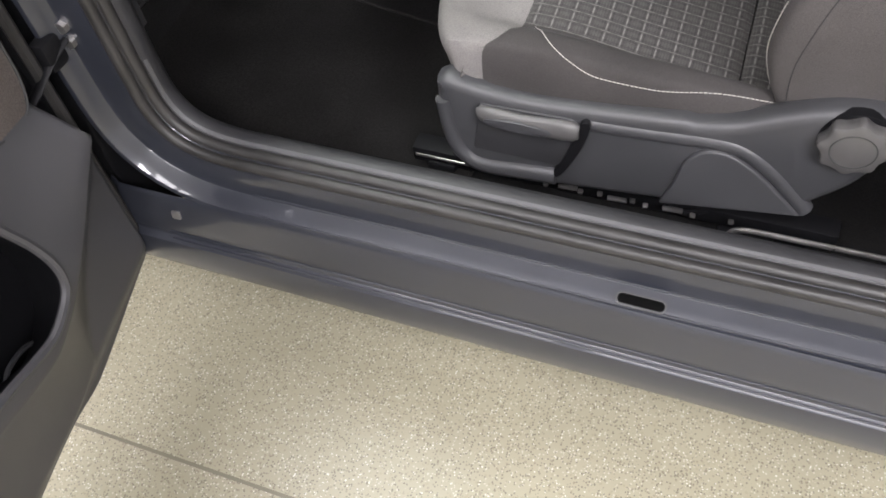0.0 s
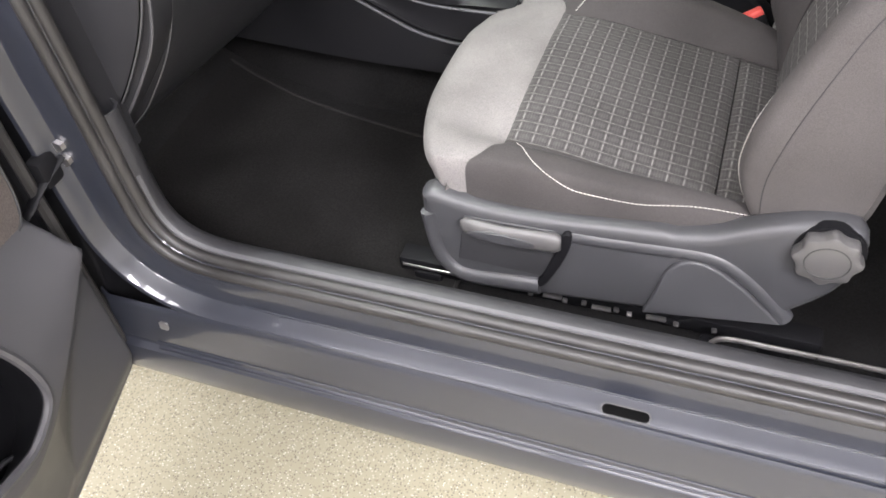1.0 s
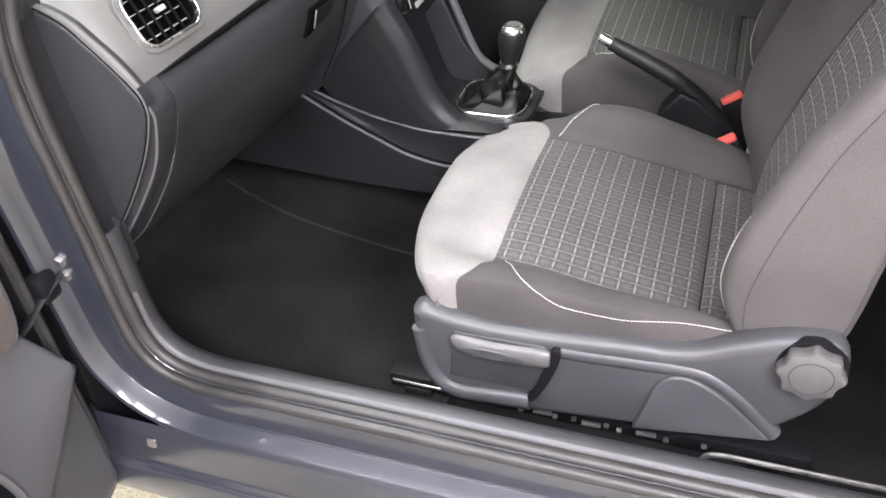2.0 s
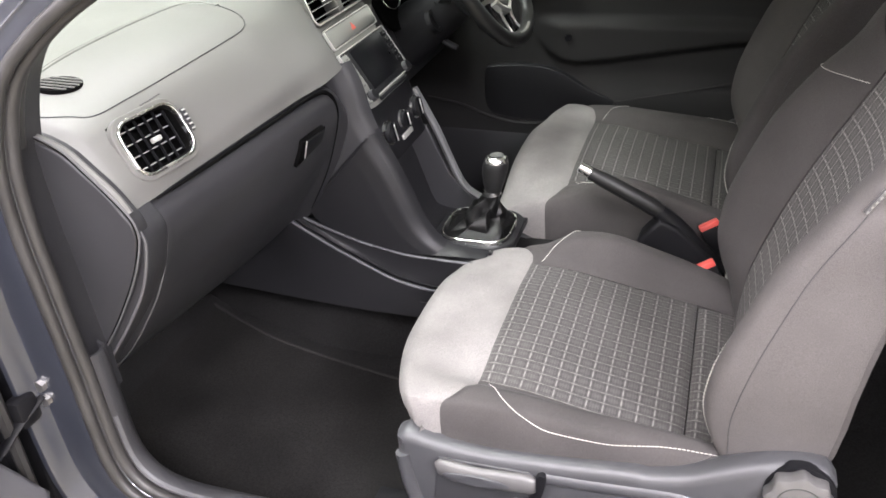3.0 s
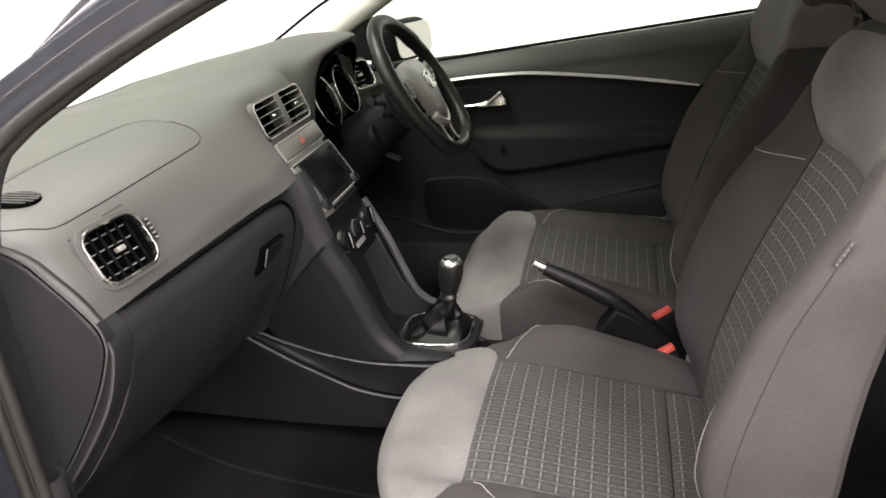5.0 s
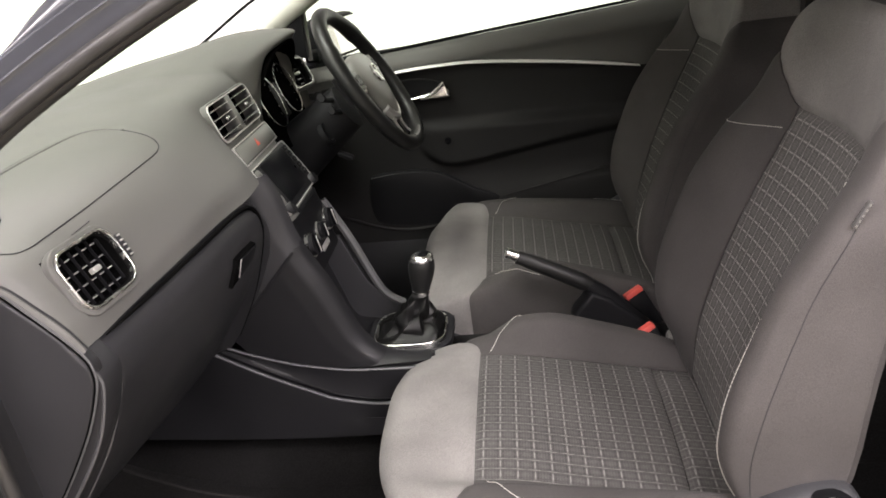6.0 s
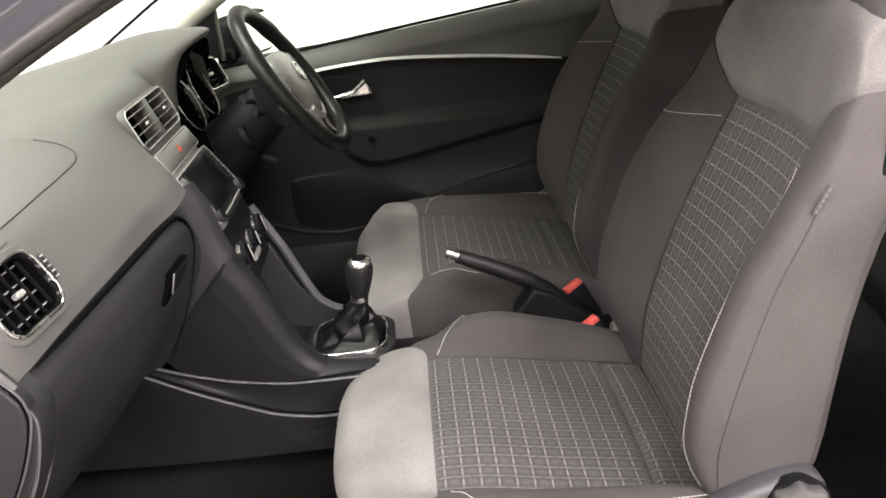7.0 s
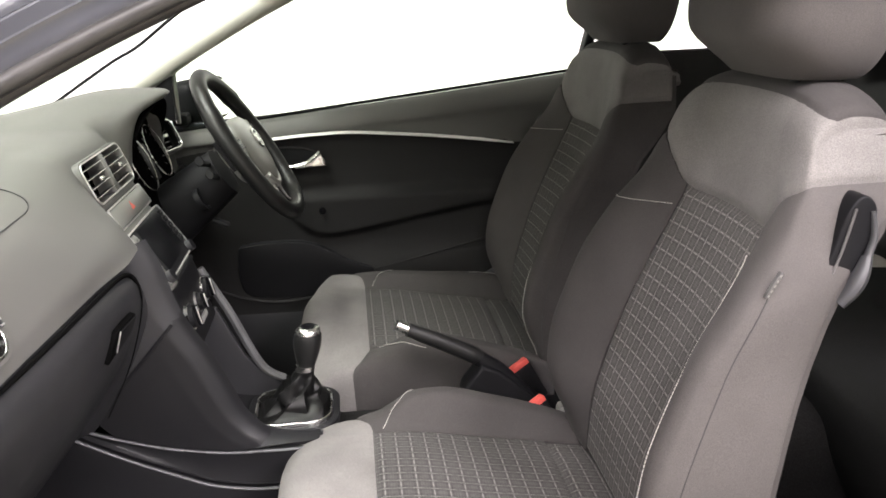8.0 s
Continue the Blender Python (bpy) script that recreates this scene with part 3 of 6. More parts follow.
# ---- roof, screen and far side ----
roofy = np.linspace(-0.60, 0.60, 13)
P = np.array([[(x, y, z - 0.05 * (y / 0.6) ** 4) for y in roofy] for x, z in ((-0.12, 1.335), (0.0, 1.37), (0.2, 1.40), (0.6, 1.42), (1.1, 1.41), (1.6, 1.37))])
part("headliner", sheet(P - np.array([0, 0, 0.03]), 0.01), M_ROOF, car, "pale cloth headliner")
part("roof", sheet(P, 0.006), M_PAINT, car)
sy = np.linspace(-0.60, 0.60, 15)
P = np.array([[(-0.94 + 0.82 * u + 0.20 * (y / 0.6) ** 2 * (1 - u * 0.75), y * (1.08 - 0.1 * u), 0.945 + 0.395 * u) for y in sy] for u in np.linspace(0, 1, 12)])
part("windscreen", sheet(P, 0.004), M_GLASS, car, "clear faintly green windscreen")
far_pillar = cat([(-0.66, 0.69, 0.90), (-0.52, 0.685, 0.955), (-0.40, 0.675, 1.035), (-0.27, 0.665, 1.115), (-0.08, 0.645, 1.215), (0.10, 0.62, 1.29), (0.3, 0.60, 1.34)], 24)
part("far_windscreen_pillar", tube(far_pillar, 0.034, 12, flat=0.75), M_PILLAR, car, "pale plastic-trimmed windscreen pillar")
part("near_windscreen_pillar", tube((SEAL + OUT * 0.020 + np.array([0, 0.022, 0]))[84:140], 0.020, 10), M_RUBBER, car, "dark windscreen pillar beside the open door")
part("roof_rail", tube([(0.2, 0.61, 1.325), (0.7, 0.60, 1.345), (1.4, 0.58, 1.33)], 0.03, 10), M_PILLAR, car)
part("far_centre_pillar", prism([(0.652, 0.975), (0.674, 0.975), (0.775, 1.34), (0.748, 1.34)], "y", 0.655, 0.70, 0.006), M_BLACK, car, "black centre pillar trim")
part("far_sill", rbox(0.3, 0.74, 0.30, 2.2, 0.12, 0.24, 0.01), M_DASHLOW, car)
P = np.array([[(x, 0.735 - 0.09 * u, 0.925 + 0.10 * (x + 0.13) / 0.8 + u * (0.36 - 0.05 * (x + 0.13))) for x in np.linspace(0.74, 1.6, 8)] for u in np.linspace(0, 1, 5)])
part("rear_quarter_glass", sheet(P, 0.004), M_GLASS, car, "rear side window")
for sgn in (1, -1):
    part("rear_side_trim", prism([(0.72, 0.25), (0.72, 1.0), (0.84, 1.055), (1.9, 1.062), (1.9, 0.25)], "y", *sorted((sgn * 0.70, sgn * 0.735)), 0.006), M_DDOOR, car, "dark plastic rear side trim")
part("tail_panel", prism([(-0.74, 0.25), (0.74, 0.25), (0.74, 1.02), (-0.74, 1.02)], "x", 1.95, 2.0, 0.01), M_DASHLOW, car)
part("rear_pillar", prism([(1.50, 1.0), (1.95, 1.0), (1.72, 1.36), (1.45, 1.36)], "y", 0.60, 0.66, 0.006), M_DASHLOW, car)
part("rear_pillar", prism([(1.50, 1.0), (1.95, 1.0), (1.72, 1.36), (1.45, 1.36)], "y", -0.66, -0.60, 0.006), M_DASHLOW, car)

# ---- floor of the cabin ----
part("floor_carpet", rbox(0.55, 0.0, 0.215, 2.7, 1.42, 0.03, 0.004), M_CARPET, car, "black pile cabin carpet")
P = np.array([[(x, y, z) for y in np.linspace(-0.71, 0.71, 20)] for x, z in cat([(-0.55, 0.225), (-0.70, 0.245), (-0.80, 0.32), (-0.88, 0.45), (-0.92, 0.65)], 14)])
part("toe_board", sheet(P, 0.02, flip=True), M_CARPET, car, "black carpeted toe board")
tun = cat([(-0.155, 0.225), (-0.14, 0.30), (-0.12, 0.37), (-0.08, 0.405), (0.0, 0.415), (0.08, 0.405), (0.12, 0.37), (0.14, 0.30), (0.155, 0.225)], 20)
P = np.array([[(x, y * (1 - 0.65 * min(max(-0.36 - x, 0) / 0.36, 1)) + 0.02, z) for y, z in tun] for x in np.linspace(-0.85, 1.4, 30)])
part("tunnel", sheet(P, 0.01, flip=True), M_CARPET, car, "black carpeted tunnel")
part("kick_panel", prism([(-0.42, 0.235), (-0.42, 0.62), (-0.78, 0.62), (-0.82, 0.235)], "y", -0.715, -0.70, 0.003), M_DASHLOW, car, "dark grey plastic kick panel")

fm = thing("floor_mat", "black carpet floor mat with a bound edge on the cabin floor", "floor mat")
inner = cat([(-0.76, -0.035), (-0.66, -0.085), (-0.567, -0.125), (-0.467, -0.162), (-0.323, -0.195), (-0.167, -0.222), (0.02, -0.245)], 16)
outer = cat([(0.02, -0.585), (-0.2, -0.60), (-0.40, -0.61), (-0.52, -0.585), (-0.60, -0.54), (-0.76, -0.50)], 14)
outline = [tuple(p) for p in inner] + [tuple(p) for p in outer]
part("carpet_pad", prism(outline, "z", 0.2305, 0.2400, 0.003), M_MAT, fm)
part("edge_binding", tube([(x, y, 0.2395) for x, y in outline], 0.0042, 6, closed=True), M_BIND, fm, "sewn dark edge binding")

# ---- open passenger door ----
pdoor = thing("passenger_door", "open passenger door with dark plastic card and a deep black pocket", "car door")
DM = Matrix(((0.2079, 0.9781, 0, -0.46), (-0.9781, 0.2079, 0, -0.84), (0, 0, 1, 0), (0, 0, 0, 1)))


def step(x, a, b):
    t = np.clip((x - a) / (b - a), 0, 1)
    return t * t * (3 - 2 * t)


RIDGE = ([0.0, 0.046, 0.09, 0.15, 0.213, 0.26, 0.301, 0.358, 0.422, 0.55, 0.75, 1.05], [0.572, 0.538, 0.507, 0.466, 0.430, 0.411, 0.404, 0.418, 0.441, 0.472, 0.51, 0.55])
FALL = ([0.0, 0.10, 0.157, 0.211, 0.235, 0.32, 1.05], [0.113, 0.112, 0.121, 0.155, 0.185, 0.20, 0.20])


def card_n(s, z):
    """How far the card stands off the door: a pocket bulge over a sloping flank, and the armrest."""
    s, z = np.asarray(s, float), np.asarray(z, float)
    zr, fall = smooth_lerp(s, *RIDGE), smooth_lerp(s, *FALL)
    flank = np.clip((z - zr + fall) / fall, 0, 1)
    flank = flank * (0.55 + 0.45 * flank)
    top = smooth_lerp(s, [0.0, 0.03, 0.12, 0.2, 0.3, 1.1], [0.585, 0.585, 0.60, 0.62, 0.67, 0.67])
    bulge = flank * np.sin(np.clip((top - z) / (top - zr), 0, 1) * math.pi / 2) ** 0.9
    e0 = 0.045 * step(z, 0.45, 0.56)
    arm = step(z, 0.66, 0.69) * step(0.77 - z, 0.0, 0.03) * step(s, 0.22, 0.34)
    return 0.006 + 0.020 * step(s, e0, e0 + 0.02) * step(z, 0.19, 0.25) + 0.054 * bulge * step(s, e0 - 0.002, e0 + 0.018) + 0.045 * arm


S1 = np.linspace(0.0, 1.02, 170)
foot_z = smooth_lerp(S1, [0.0, 0.15, 0.234, 0.257, 0.32, 0.37, 0.43, 1.1], [0.203, 0.187, 0.182, 0.186, 0.202, 0.209, 0.211, 0.211])
ridge_z = smooth_lerp(S1, *RIDGE)
Z = np.concatenate([foot_z[:, None] + (ridge_z - foot_z)[:, None] * np.linspace(0, 1, 51)[None, :], ridge_z[:, None] + (0.93 - ridge_z)[:, None] * np.linspace(0, 1, 86)[None, 1:]], 1)
S = np.repeat(S1[:, None], Z.shape[1], 1)
P = np.stack([S, card_n(S, Z), Z], 2)
POCKET = cat([(0.262, 0.630), (0.240, 0.601), (0.231, 0.560), (0.221, 0.514), (0.2195, 0.471), (0.230, 0.442), (0.254, 0.428), (0.291, 0.422), (0.338, 0.437), (0.40, 0.460), (0.52, 0.492), (0.64, 0.525), (0.66, 0.575), (0.58, 0.625), (0.42, 0.648)], 90, closed=True)


def inside(px, py, poly):
    """Whether a point lies within an outline."""
    hit = False
    for (x1, y1), (x2, y2) in zip(poly, np.roll(poly, -1, 0)):
        if (y1 > py) != (y2 > py) and px < (x2 - x1) * (py - y1) / (y2 - y1) + x1:
            hit = not hit
    return hit


def cut(bm, test):
    """Takes away the faces whose middle passes the test."""
    bmesh.ops.delete(bm, geom=[f for f in bm.faces if test(f.calc_center_median())], context="FACES")
    return bm


def off_card(c):
    """What is cut from the card: the pocket and the hinge edge."""
    return c.x < 0.046 * step(np.array(c.z), 0.45, 0.56) or 0.2 < c.x < 0.68 and 0.4 < c.z < 0.66 and inside(c.x, c.z, POCKET)


part("door_card", moved(cut(sheet(P, 0.006, flip=True), off_card), DM), M_PDOOR, pdoor, "dark grey plastic door card", sharp=60)
part("pocket_rim", moved(tube([(p[0], float(card_n(p[0], p[1])) - 0.004, p[1]) for p in POCKET], 0.0065, 8, closed=True), DM), M_PDOOR, pdoor, "rounded rim of the door pocket")
part("door_shell", moved(prism([(0.0, 0.205), (1.06, 0.205), (1.10, 0.50), (1.08, 0.93), (0.02, 0.90), (0.0, 0.50)], "y", -0.10, -0.045, 0.008), DM), M_PAINT, pdoor, "dark blue-grey painted door shell")
# black lining and wall put the pocket's inner shade into colour
part("pocket_lining", moved(prism([tuple(p) for p in (POCKET - POCKET.mean(0)) * np.array([1.25, 2.2]) + POCKET.mean(0)], "y", -0.044, -0.030, 0), DM), M_BLACK, pdoor, "empty door pocket, inner shade put in as black")
# black plate carries on the shade of the gap at the hinge
part("hinge_face", moved(prism([(0.0, 0.46), (0.055, 0.50), (0.055, 0.90), (0.0, 0.90)], "y", -0.044, -0.004, 0.002), DM), M_BLACK, pdoor, "hinge edge of the door, gap shade put in as black")
part("pocket_wall", moved(ring_loft([[(p[0], float(card_n(p[0], p[1])) - 0.004, p[1]) for p in POCKET], [(p[0], -0.031, p[1]) for p in (POCKET - POCKET.mean(0)) * np.array([1.22, 2.1]) + POCKET.mean(0)]], caps=False), DM), M_BLACK, pdoor, "inner wall of the pocket, shade put in as black")
part("hinge_edge", moved(prism([(-0.002, 0.21), (0.012, 0.21), (0.012, 0.90), (-0.002, 0.90)], "y", -0.045, 0.006, 0.002), DM), M_BLACK, pdoor)
part("bottom_edge", moved(prism([(0.0, 0.2035), (1.04, 0.2035), (1.04, 0.212), (0.0, 0.212)], "y", -0.045, 0.003, 0.002), DM), M_BLACK, pdoor)
cl = cat([(0.30, 0.86), (0.13, 0.85), (0.062, 0.78), (0.052, 0.67), (0.062, 0.605), (0.092, 0.585), (0.14, 0.60), (0.30, 0.66)], 30)
part("cloth_insert", moved(prism([tuple(p) for p in cl] + [(0.85, 0.68), (0.85, 0.87)], "y", 0.010, 0.0285, 0.003), DM), M_DOORCLOTH, pdoor, "brown-grey cloth insert")
part("insert_piping", moved(tube([(p[0], 0.029, p[1]) for p in cl], 0.002, 6), DM), M_SEAM, pdoor)
part("bottle_holder_rim", moved(tube(cat([(0.345, -0.02, 0.318), (0.313, -0.02, 0.342), (0.294, -0.02, 0.346), (0.258, -0.02, 0.332), (0.218, -0.02, 0.285)], 20), 0.004, 6), DM), M_PDOOR, pdoor)
part("edge_seal", moved(tube([(0.004, 0.008, z) for z in np.linspace(0.24, 0.88, 12)], 0.009, 8), DM), M_RUBBER, pdoor, "black rubber edge seal")
part("lower_seal", moved(tube([(s, 0.002, 0.216) for s in np.linspace(0.01, 1.0, 20)], 0.008, 8), DM), M_RUBBER, pdoor)
part("upper_frame", moved(tube(cat([(0.02, -0.03, 0.90), (0.0, -0.03, 1.0), (0.12, -0.08, 1.15), (0.4, -0.16, 1.30), (0.95, -0.18, 1.33), (1.07, -0.1, 0.92)], 30), 0.02, 8), DM), M_PAINT, pdoor)

# ---- driver's door, closed ----
ddoor = thing("driver_door", "closed driver door, dark plastic card with a thin chrome strip", "car door")
strip = cat([(-0.20, 0.703, 0.868), (-0.10, 0.702, 0.880), (0.0, 0.702, 0.886), (0.10, 0.702, 0.886), (0.28, 0.702, 0.870), (0.40, 0.703, 0.855), (0.505, 0.705, 0.839)], 40)
prof = cat([(0.26, 0.715), (0.30, 0.69), (0.42, 0.682), (0.50, 0.684), (0.535, 0.688), (0.565, 0.697), (0.60, 0.704), (0.64, 0.706), (0.69, 0.708), (0.75, 0.709), (0.80, 0.712), (0.85, 0.712), (0.872, 0.708), (0.885, 0.700), (0.90, 0.702), (0.918, 0.712), (0.925, 0.728)], 150)
ARM = np.array([(-0.12, 0.71), (-0.095, 0.685), (-0.057, 0.640), (-0.02, 0.616), (0.02, 0.611), (0.107, 0.622), (0.26, 0.650), (0.41, 0.675), (0.665, 0.70)])  # lower edge of the armrest
X = np.linspace(-0.62, 0.665, 140)
P = np.zeros((len(X), len(prof), 3))
for a, x in enumerate(X):
    rise = 0.107 * (x + 0.13)
    rise2 = 0.20 * (x - 0.2)
    for b, (z, y) in enumerate(prof):
        w = step(np.array(z), 0.80, 0.925)
        lo = step(np.array(0.58 - z), 0.0, 0.05)
        dz = w * rise * (z > 0.8) + lo * rise2 * 0.6
        low_edge = float(np.interp(x, ARM[:, 0], ARM[:, 1]))
        bulge = step(np.array(z), low_edge - 0.006, low_edge + 0.016) * (1 - step(np.array(z), 0.712, 0.748)) * step(np.array(x), -0.115, -0.02)
        yy = y - 0.020 * bulge
        P[a, b] = (x, yy, z + dz)


def over_strip(c):
    return c.z > float(np.interp(c.x, strip[:, 0], strip[:, 2])) - 0.18 * max(-0.20 - c.x, 0)


part("door_card", cut(sheet(P, 0.012, flip=False), over_strip), M_DDOOR, ddoor, "dark plastic door card with moulded armrest")
part("belt_pad", cut(sheet(P, 0.012, flip=False), lambda c: not over_strip(c)), M_PAD, ddoor, "soft grey pad under the window")
part("pocket_line", tube(cat([(0.12, 0.688, 0.518), (0.25, 0.688, 0.545), (0.36, 0.689, 0.570), (0.48, 0.692, 0.600)], 20), 0.0026, 6), M_DDOOR, ddoor, "pale edge of the map pocket")
belt = np.array([(x, 0.726, 0.927 + 0.107 * (x + 0.13)) for x in np.linspace(-0.40, 0.67, 30)])
part("window_seal", tube(belt + np.array([0, 0.008, 0.002]), 0.0042, 8), M_BLACK, ddoor, "black window seal")
wid = np.r_[np.full(34, 1.0), np.linspace(1.0, 0.25, 6)]
part("chrome_strip", ring_loft([[(p[0], p[1] + dy, p[2] + dz * w) for dy, dz in ((-0.020, -0.0026), (-0.0212, -0.001), (-0.018, 0.0032), (-0.002, 0.0032), (-0.002, -0.0030))] for p, w in zip(strip, wid)]), M_BRIGHT, ddoor, "thin chrome strip, its reflection put in as pale colour")
rec = cat([(-0.155, 0.835), (-0.10, 0.853), (-0.04, 0.850), (-0.005, 0.835), (-0.02, 0.815), (-0.08, 0.803), (-0.14, 0.806)], 30, closed=True)
part("handle_recess", prism([tuple(p) for p in rec], "y", 0.702, 0.7125, 0.001), M_BLACK, ddoor, "black handle recess")
part("recess_rim", tube([(p[0], 0.7015, p[1]) for p in rec], 0.003, 6, closed=True), M_DDOOR, ddoor)
hb = cat([(-0.135, 0.694, 0.806), (-0.08, 0.690, 0.806), (-0.035, 0.686, 0.814), (-0.012, 0.684, 0.828), (0.004, 0.684, 0.842)], 16)
part("door_handle", tube(hb, np.linspace(0.006, 0.011, 16), 10, flat=0.7), M_CHROME, ddoor, "satin chrome door handle")
part("handle_foot", prism([(-0.045, 0.812), (0.004, 0.846), (0.02, 0.806), (-0.06, 0.803)], "y", 0.678, 0.694, 0.004), M_CHROME, ddoor)
part("lock_button", moved(disc(0.009, 0, 0.02, 12), basis((0.0, 0.70, 0.688), (1, 0, 0), (0, 0, 1))), M_GLOSS, ddoor)
mouth = cat([(-0.225, 0.585), (-0.205, 0.604), (-0.101, 0.610), (-0.025, 0.597), (0.056, 0.552), (0.125, 0.518), (0.041, 0.480), (-0.054, 0.458), (-0.190, 0.466), (-0.225, 0.50)], 60, closed=True)
# dark raised plate puts the hollow pocket's shade into colour
part("map_pocket", prism([tuple(p) for p in mouth], "y", 0.6805, 0.706, 0.002), M_CONSOLE, ddoor, "mouth of the map pocket, shade put in as darker plastic")
part("pocket_ridge", tube(cat([(-0.40, 0.684, 0.505), (-0.30, 0.682, 0.490), (-0.22, 0.680, 0.462), (-0.13, 0.680, 0.446), (-0.02, 0.682, 0.455)], 20), 0.004, 6), M_DDOOR, ddoor, "rim of the lower door pocket")
part("sail_trim", prism([(-0.47, 0.94), (-0.335, 0.94), (-0.335, 1.085)], "y", 0.665, 0.70, 0.004), M_BLACK, ddoor, "black triangular mirror trim")
part("window_frame", tube([(-0.335, 0.695, 0.93), (-0.33, 0.678, 1.09)], 0.006, 8), M_STACK, ddoor)
P = np.array([[(x, 0.733 - 0.085 * u, 0.925 + 0.107 * (x + 0.13) + u * (0.15 + 0.33 * min((x + 0.335) / 0.45, 0.72))) for x in np.linspace(-0.33, 0.675, 16)] for u in np.linspace(0, 1, 6)])
part("outer_skin", prism([(-0.62, 0.25), (-0.62, 0.90), (0.69, 0.975), (0.69, 0.25)], "y", 0.775, 0.80, 0.006), M_PAINT, ddoor, "dark blue-grey painted door skin")
part("window_pane", sheet(P, 0.004), M_GLASS, ddoor, "clear faintly green side window")
dm = thing("door_mirror", "black-cased exterior door mirror beyond the driver window", "mirror")
mm_ = pose(-0.300, 0.885, 0.963, 0, -6, -22)
part("housing", moved(rbox(-0.01, 0, 0, 0.09, 0.20, 0.118, 0.035, seg=4), mm_), M_BLACK, dm, "black mirror housing")
part("glass", moved(prism(rrect(0.168, 0.092, 0.028, 5), "z", 0, 0.004), mm_ @ basis((0.0345, 0, 0), (0, 1, 0), (0, 0, 1))), M_MIRROR, dm, "mirror glass")
part("foot", rbox(-0.34, 0.76, 0.93, 0.04, 0.06, 0.03, 0.008), M_BLACK, dm)

part("screen_edge_seal", tube(cat([(-0.72, 0.62, 0.925), (-0.63, 0.62, 0.979), (-0.46, 0.62, 1.085), (-0.39, 0.62, 1.122), (-0.28, 0.62, 1.20), (-0.1, 0.60, 1.30)], 20), 0.0042, 6), M_BLACK, car, "thin black windscreen edge seal")

# ---- dashboard ----
dash = thing("dashboard", "dark grey moulded dashboard with chrome-rimmed air vents", "dashboard")
# cross sections of the upper dash from the screen to the groove above the glovebox: y, then (x, z) pairs
SECT = [
    (-0.690, [(-0.70, 0.925), (-0.58, 0.935), (-0.49, 0.937), (-0.44, 0.933), (-0.385, 0.914), (-0.335, 0.872), (-0.312, 0.838)]),
    (-0.660, [(-0.72, 0.942), (-0.60, 0.955), (-0.49, 0.959), (-0.43, 0.952), (-0.368, 0.930), (-0.322, 0.874), (-0.306, 0.838)]),
    (-0.560, [(-0.76, 0.945), (-0.62, 0.962), (-0.48, 0.970), (-0.40, 0.962), (-0.346, 0.934), (-0.309, 0.872), (-0.299, 0.840)]),
    (-0.430, [(-0.81, 0.946), (-0.66, 0.968), (-0.50, 0.979), (-0.40, 0.974), (-0.338, 0.945), (-0.294, 0.880), (-0.283, 0.846)]),
    (-0.300, [(-0.85, 0.947), (-0.68, 0.974), (-0.51, 0.987), (-0.41, 0.985), (-0.338, 0.958), (-0.281, 0.892), (-0.266, 0.852)]),
    (-0.200, [(-0.87, 0.948), (-0.69, 0.980), (-0.52, 0.996), (-0.42, 0.996), (-0.345, 0.972), (-0.275, 0.900), (-0.250, 0.856)]),
    (-0.140, [(-0.88, 0.948), (-0.70, 0.986), (-0.53, 1.004), (-0.43, 1.006), (-0.355, 0.987), (-0.285, 0.910), (-0.252, 0.858)]),
    (-0.100, [(-0.885, 0.949), (-0.70, 0.988), (-0.53, 1.007), (-0.43, 1.009), (-0.356, 0.997), (-0.319, 0.932), (-0.285, 0.866)]),
    (0.100, [(-0.885, 0.949), (-0.70, 0.990), (-0.53, 1.010), (-0.43, 1.011), (-0.356, 0.997), (-0.319, 0.932), (-0.285, 0.866)]),
    (0.150, [(-0.88, 0.949), (-0.70, 0.992), (-0.53, 1.014), (-0.43, 1.022), (-0.375, 1.008), (-0.345, 0.95), (-0.325, 0.85)]),
    (0.200, [(-0.875, 0.949), (-0.70, 0.996), (-0.53, 1.021), (-0.43, 1.034), (-0.355, 1.022), (-0.332, 0.985), (-0.335, 0.87)]),
    (0.260, [(-0.86, 0.948), (-0.70, 0.997), (-0.54, 1.026), (-0.43, 1.043), (-0.33, 1.039), (-0.312, 1.02), (-0.36, 0.99)]),
    (0.360, [(-0.84, 0.948), (-0.69, 0.996), (-0.54, 1.026), (-0.43, 1.048), (-0.302, 1.050), (-0.288, 1.034), (-0.37, 1.0)]),
    (0.460, [(-0.81, 0.947), (-0.67, 0.99), (-0.54, 1.020), (-0.43, 1.043), (-0.33, 1.039), (-0.312, 1.02), (-0.36, 0.99)]),
    (0.520, [(-0.79, 0.946), (-0.65, 0.98), (-0.53, 1.005), (-0.43, 1.024), (-0.350, 1.010), (-0.335, 0.975), (-0.345, 0.85)]),
    (0.560, [(-0.77, 0.945), (-0.63, 0.97), (-0.52, 0.986), (-0.43, 0.994), (-0.378, 0.974), (-0.352, 0.93), (-0.345, 0.83)]),
    (0.620, [(-0.74, 0.944), (-0.61, 0.958), (-0.50, 0.962), (-0.42, 0.958), (-0.372, 0.932), (-0.345, 0.88), (-0.335, 0.82)]),
    (0.690, [(-0.70, 0.93), (-0.58, 0.936), (-0.50, 0.938), (-0.44, 0.932), (-0.40, 0.912), (-0.37, 0.87), (-0.355, 0.82)]),
]
NS = 90
rows = np.array([cat(s, NS) for _, s in SECT])
ys0 = [y for y, _ in SECT]
YS = np.unique(np.round(np.r_[np.linspace(-0.690, 0.690, 110), np.linspace(-0.69, -0.50, 64), np.linspace(0.53, 0.67, 40)], 4))
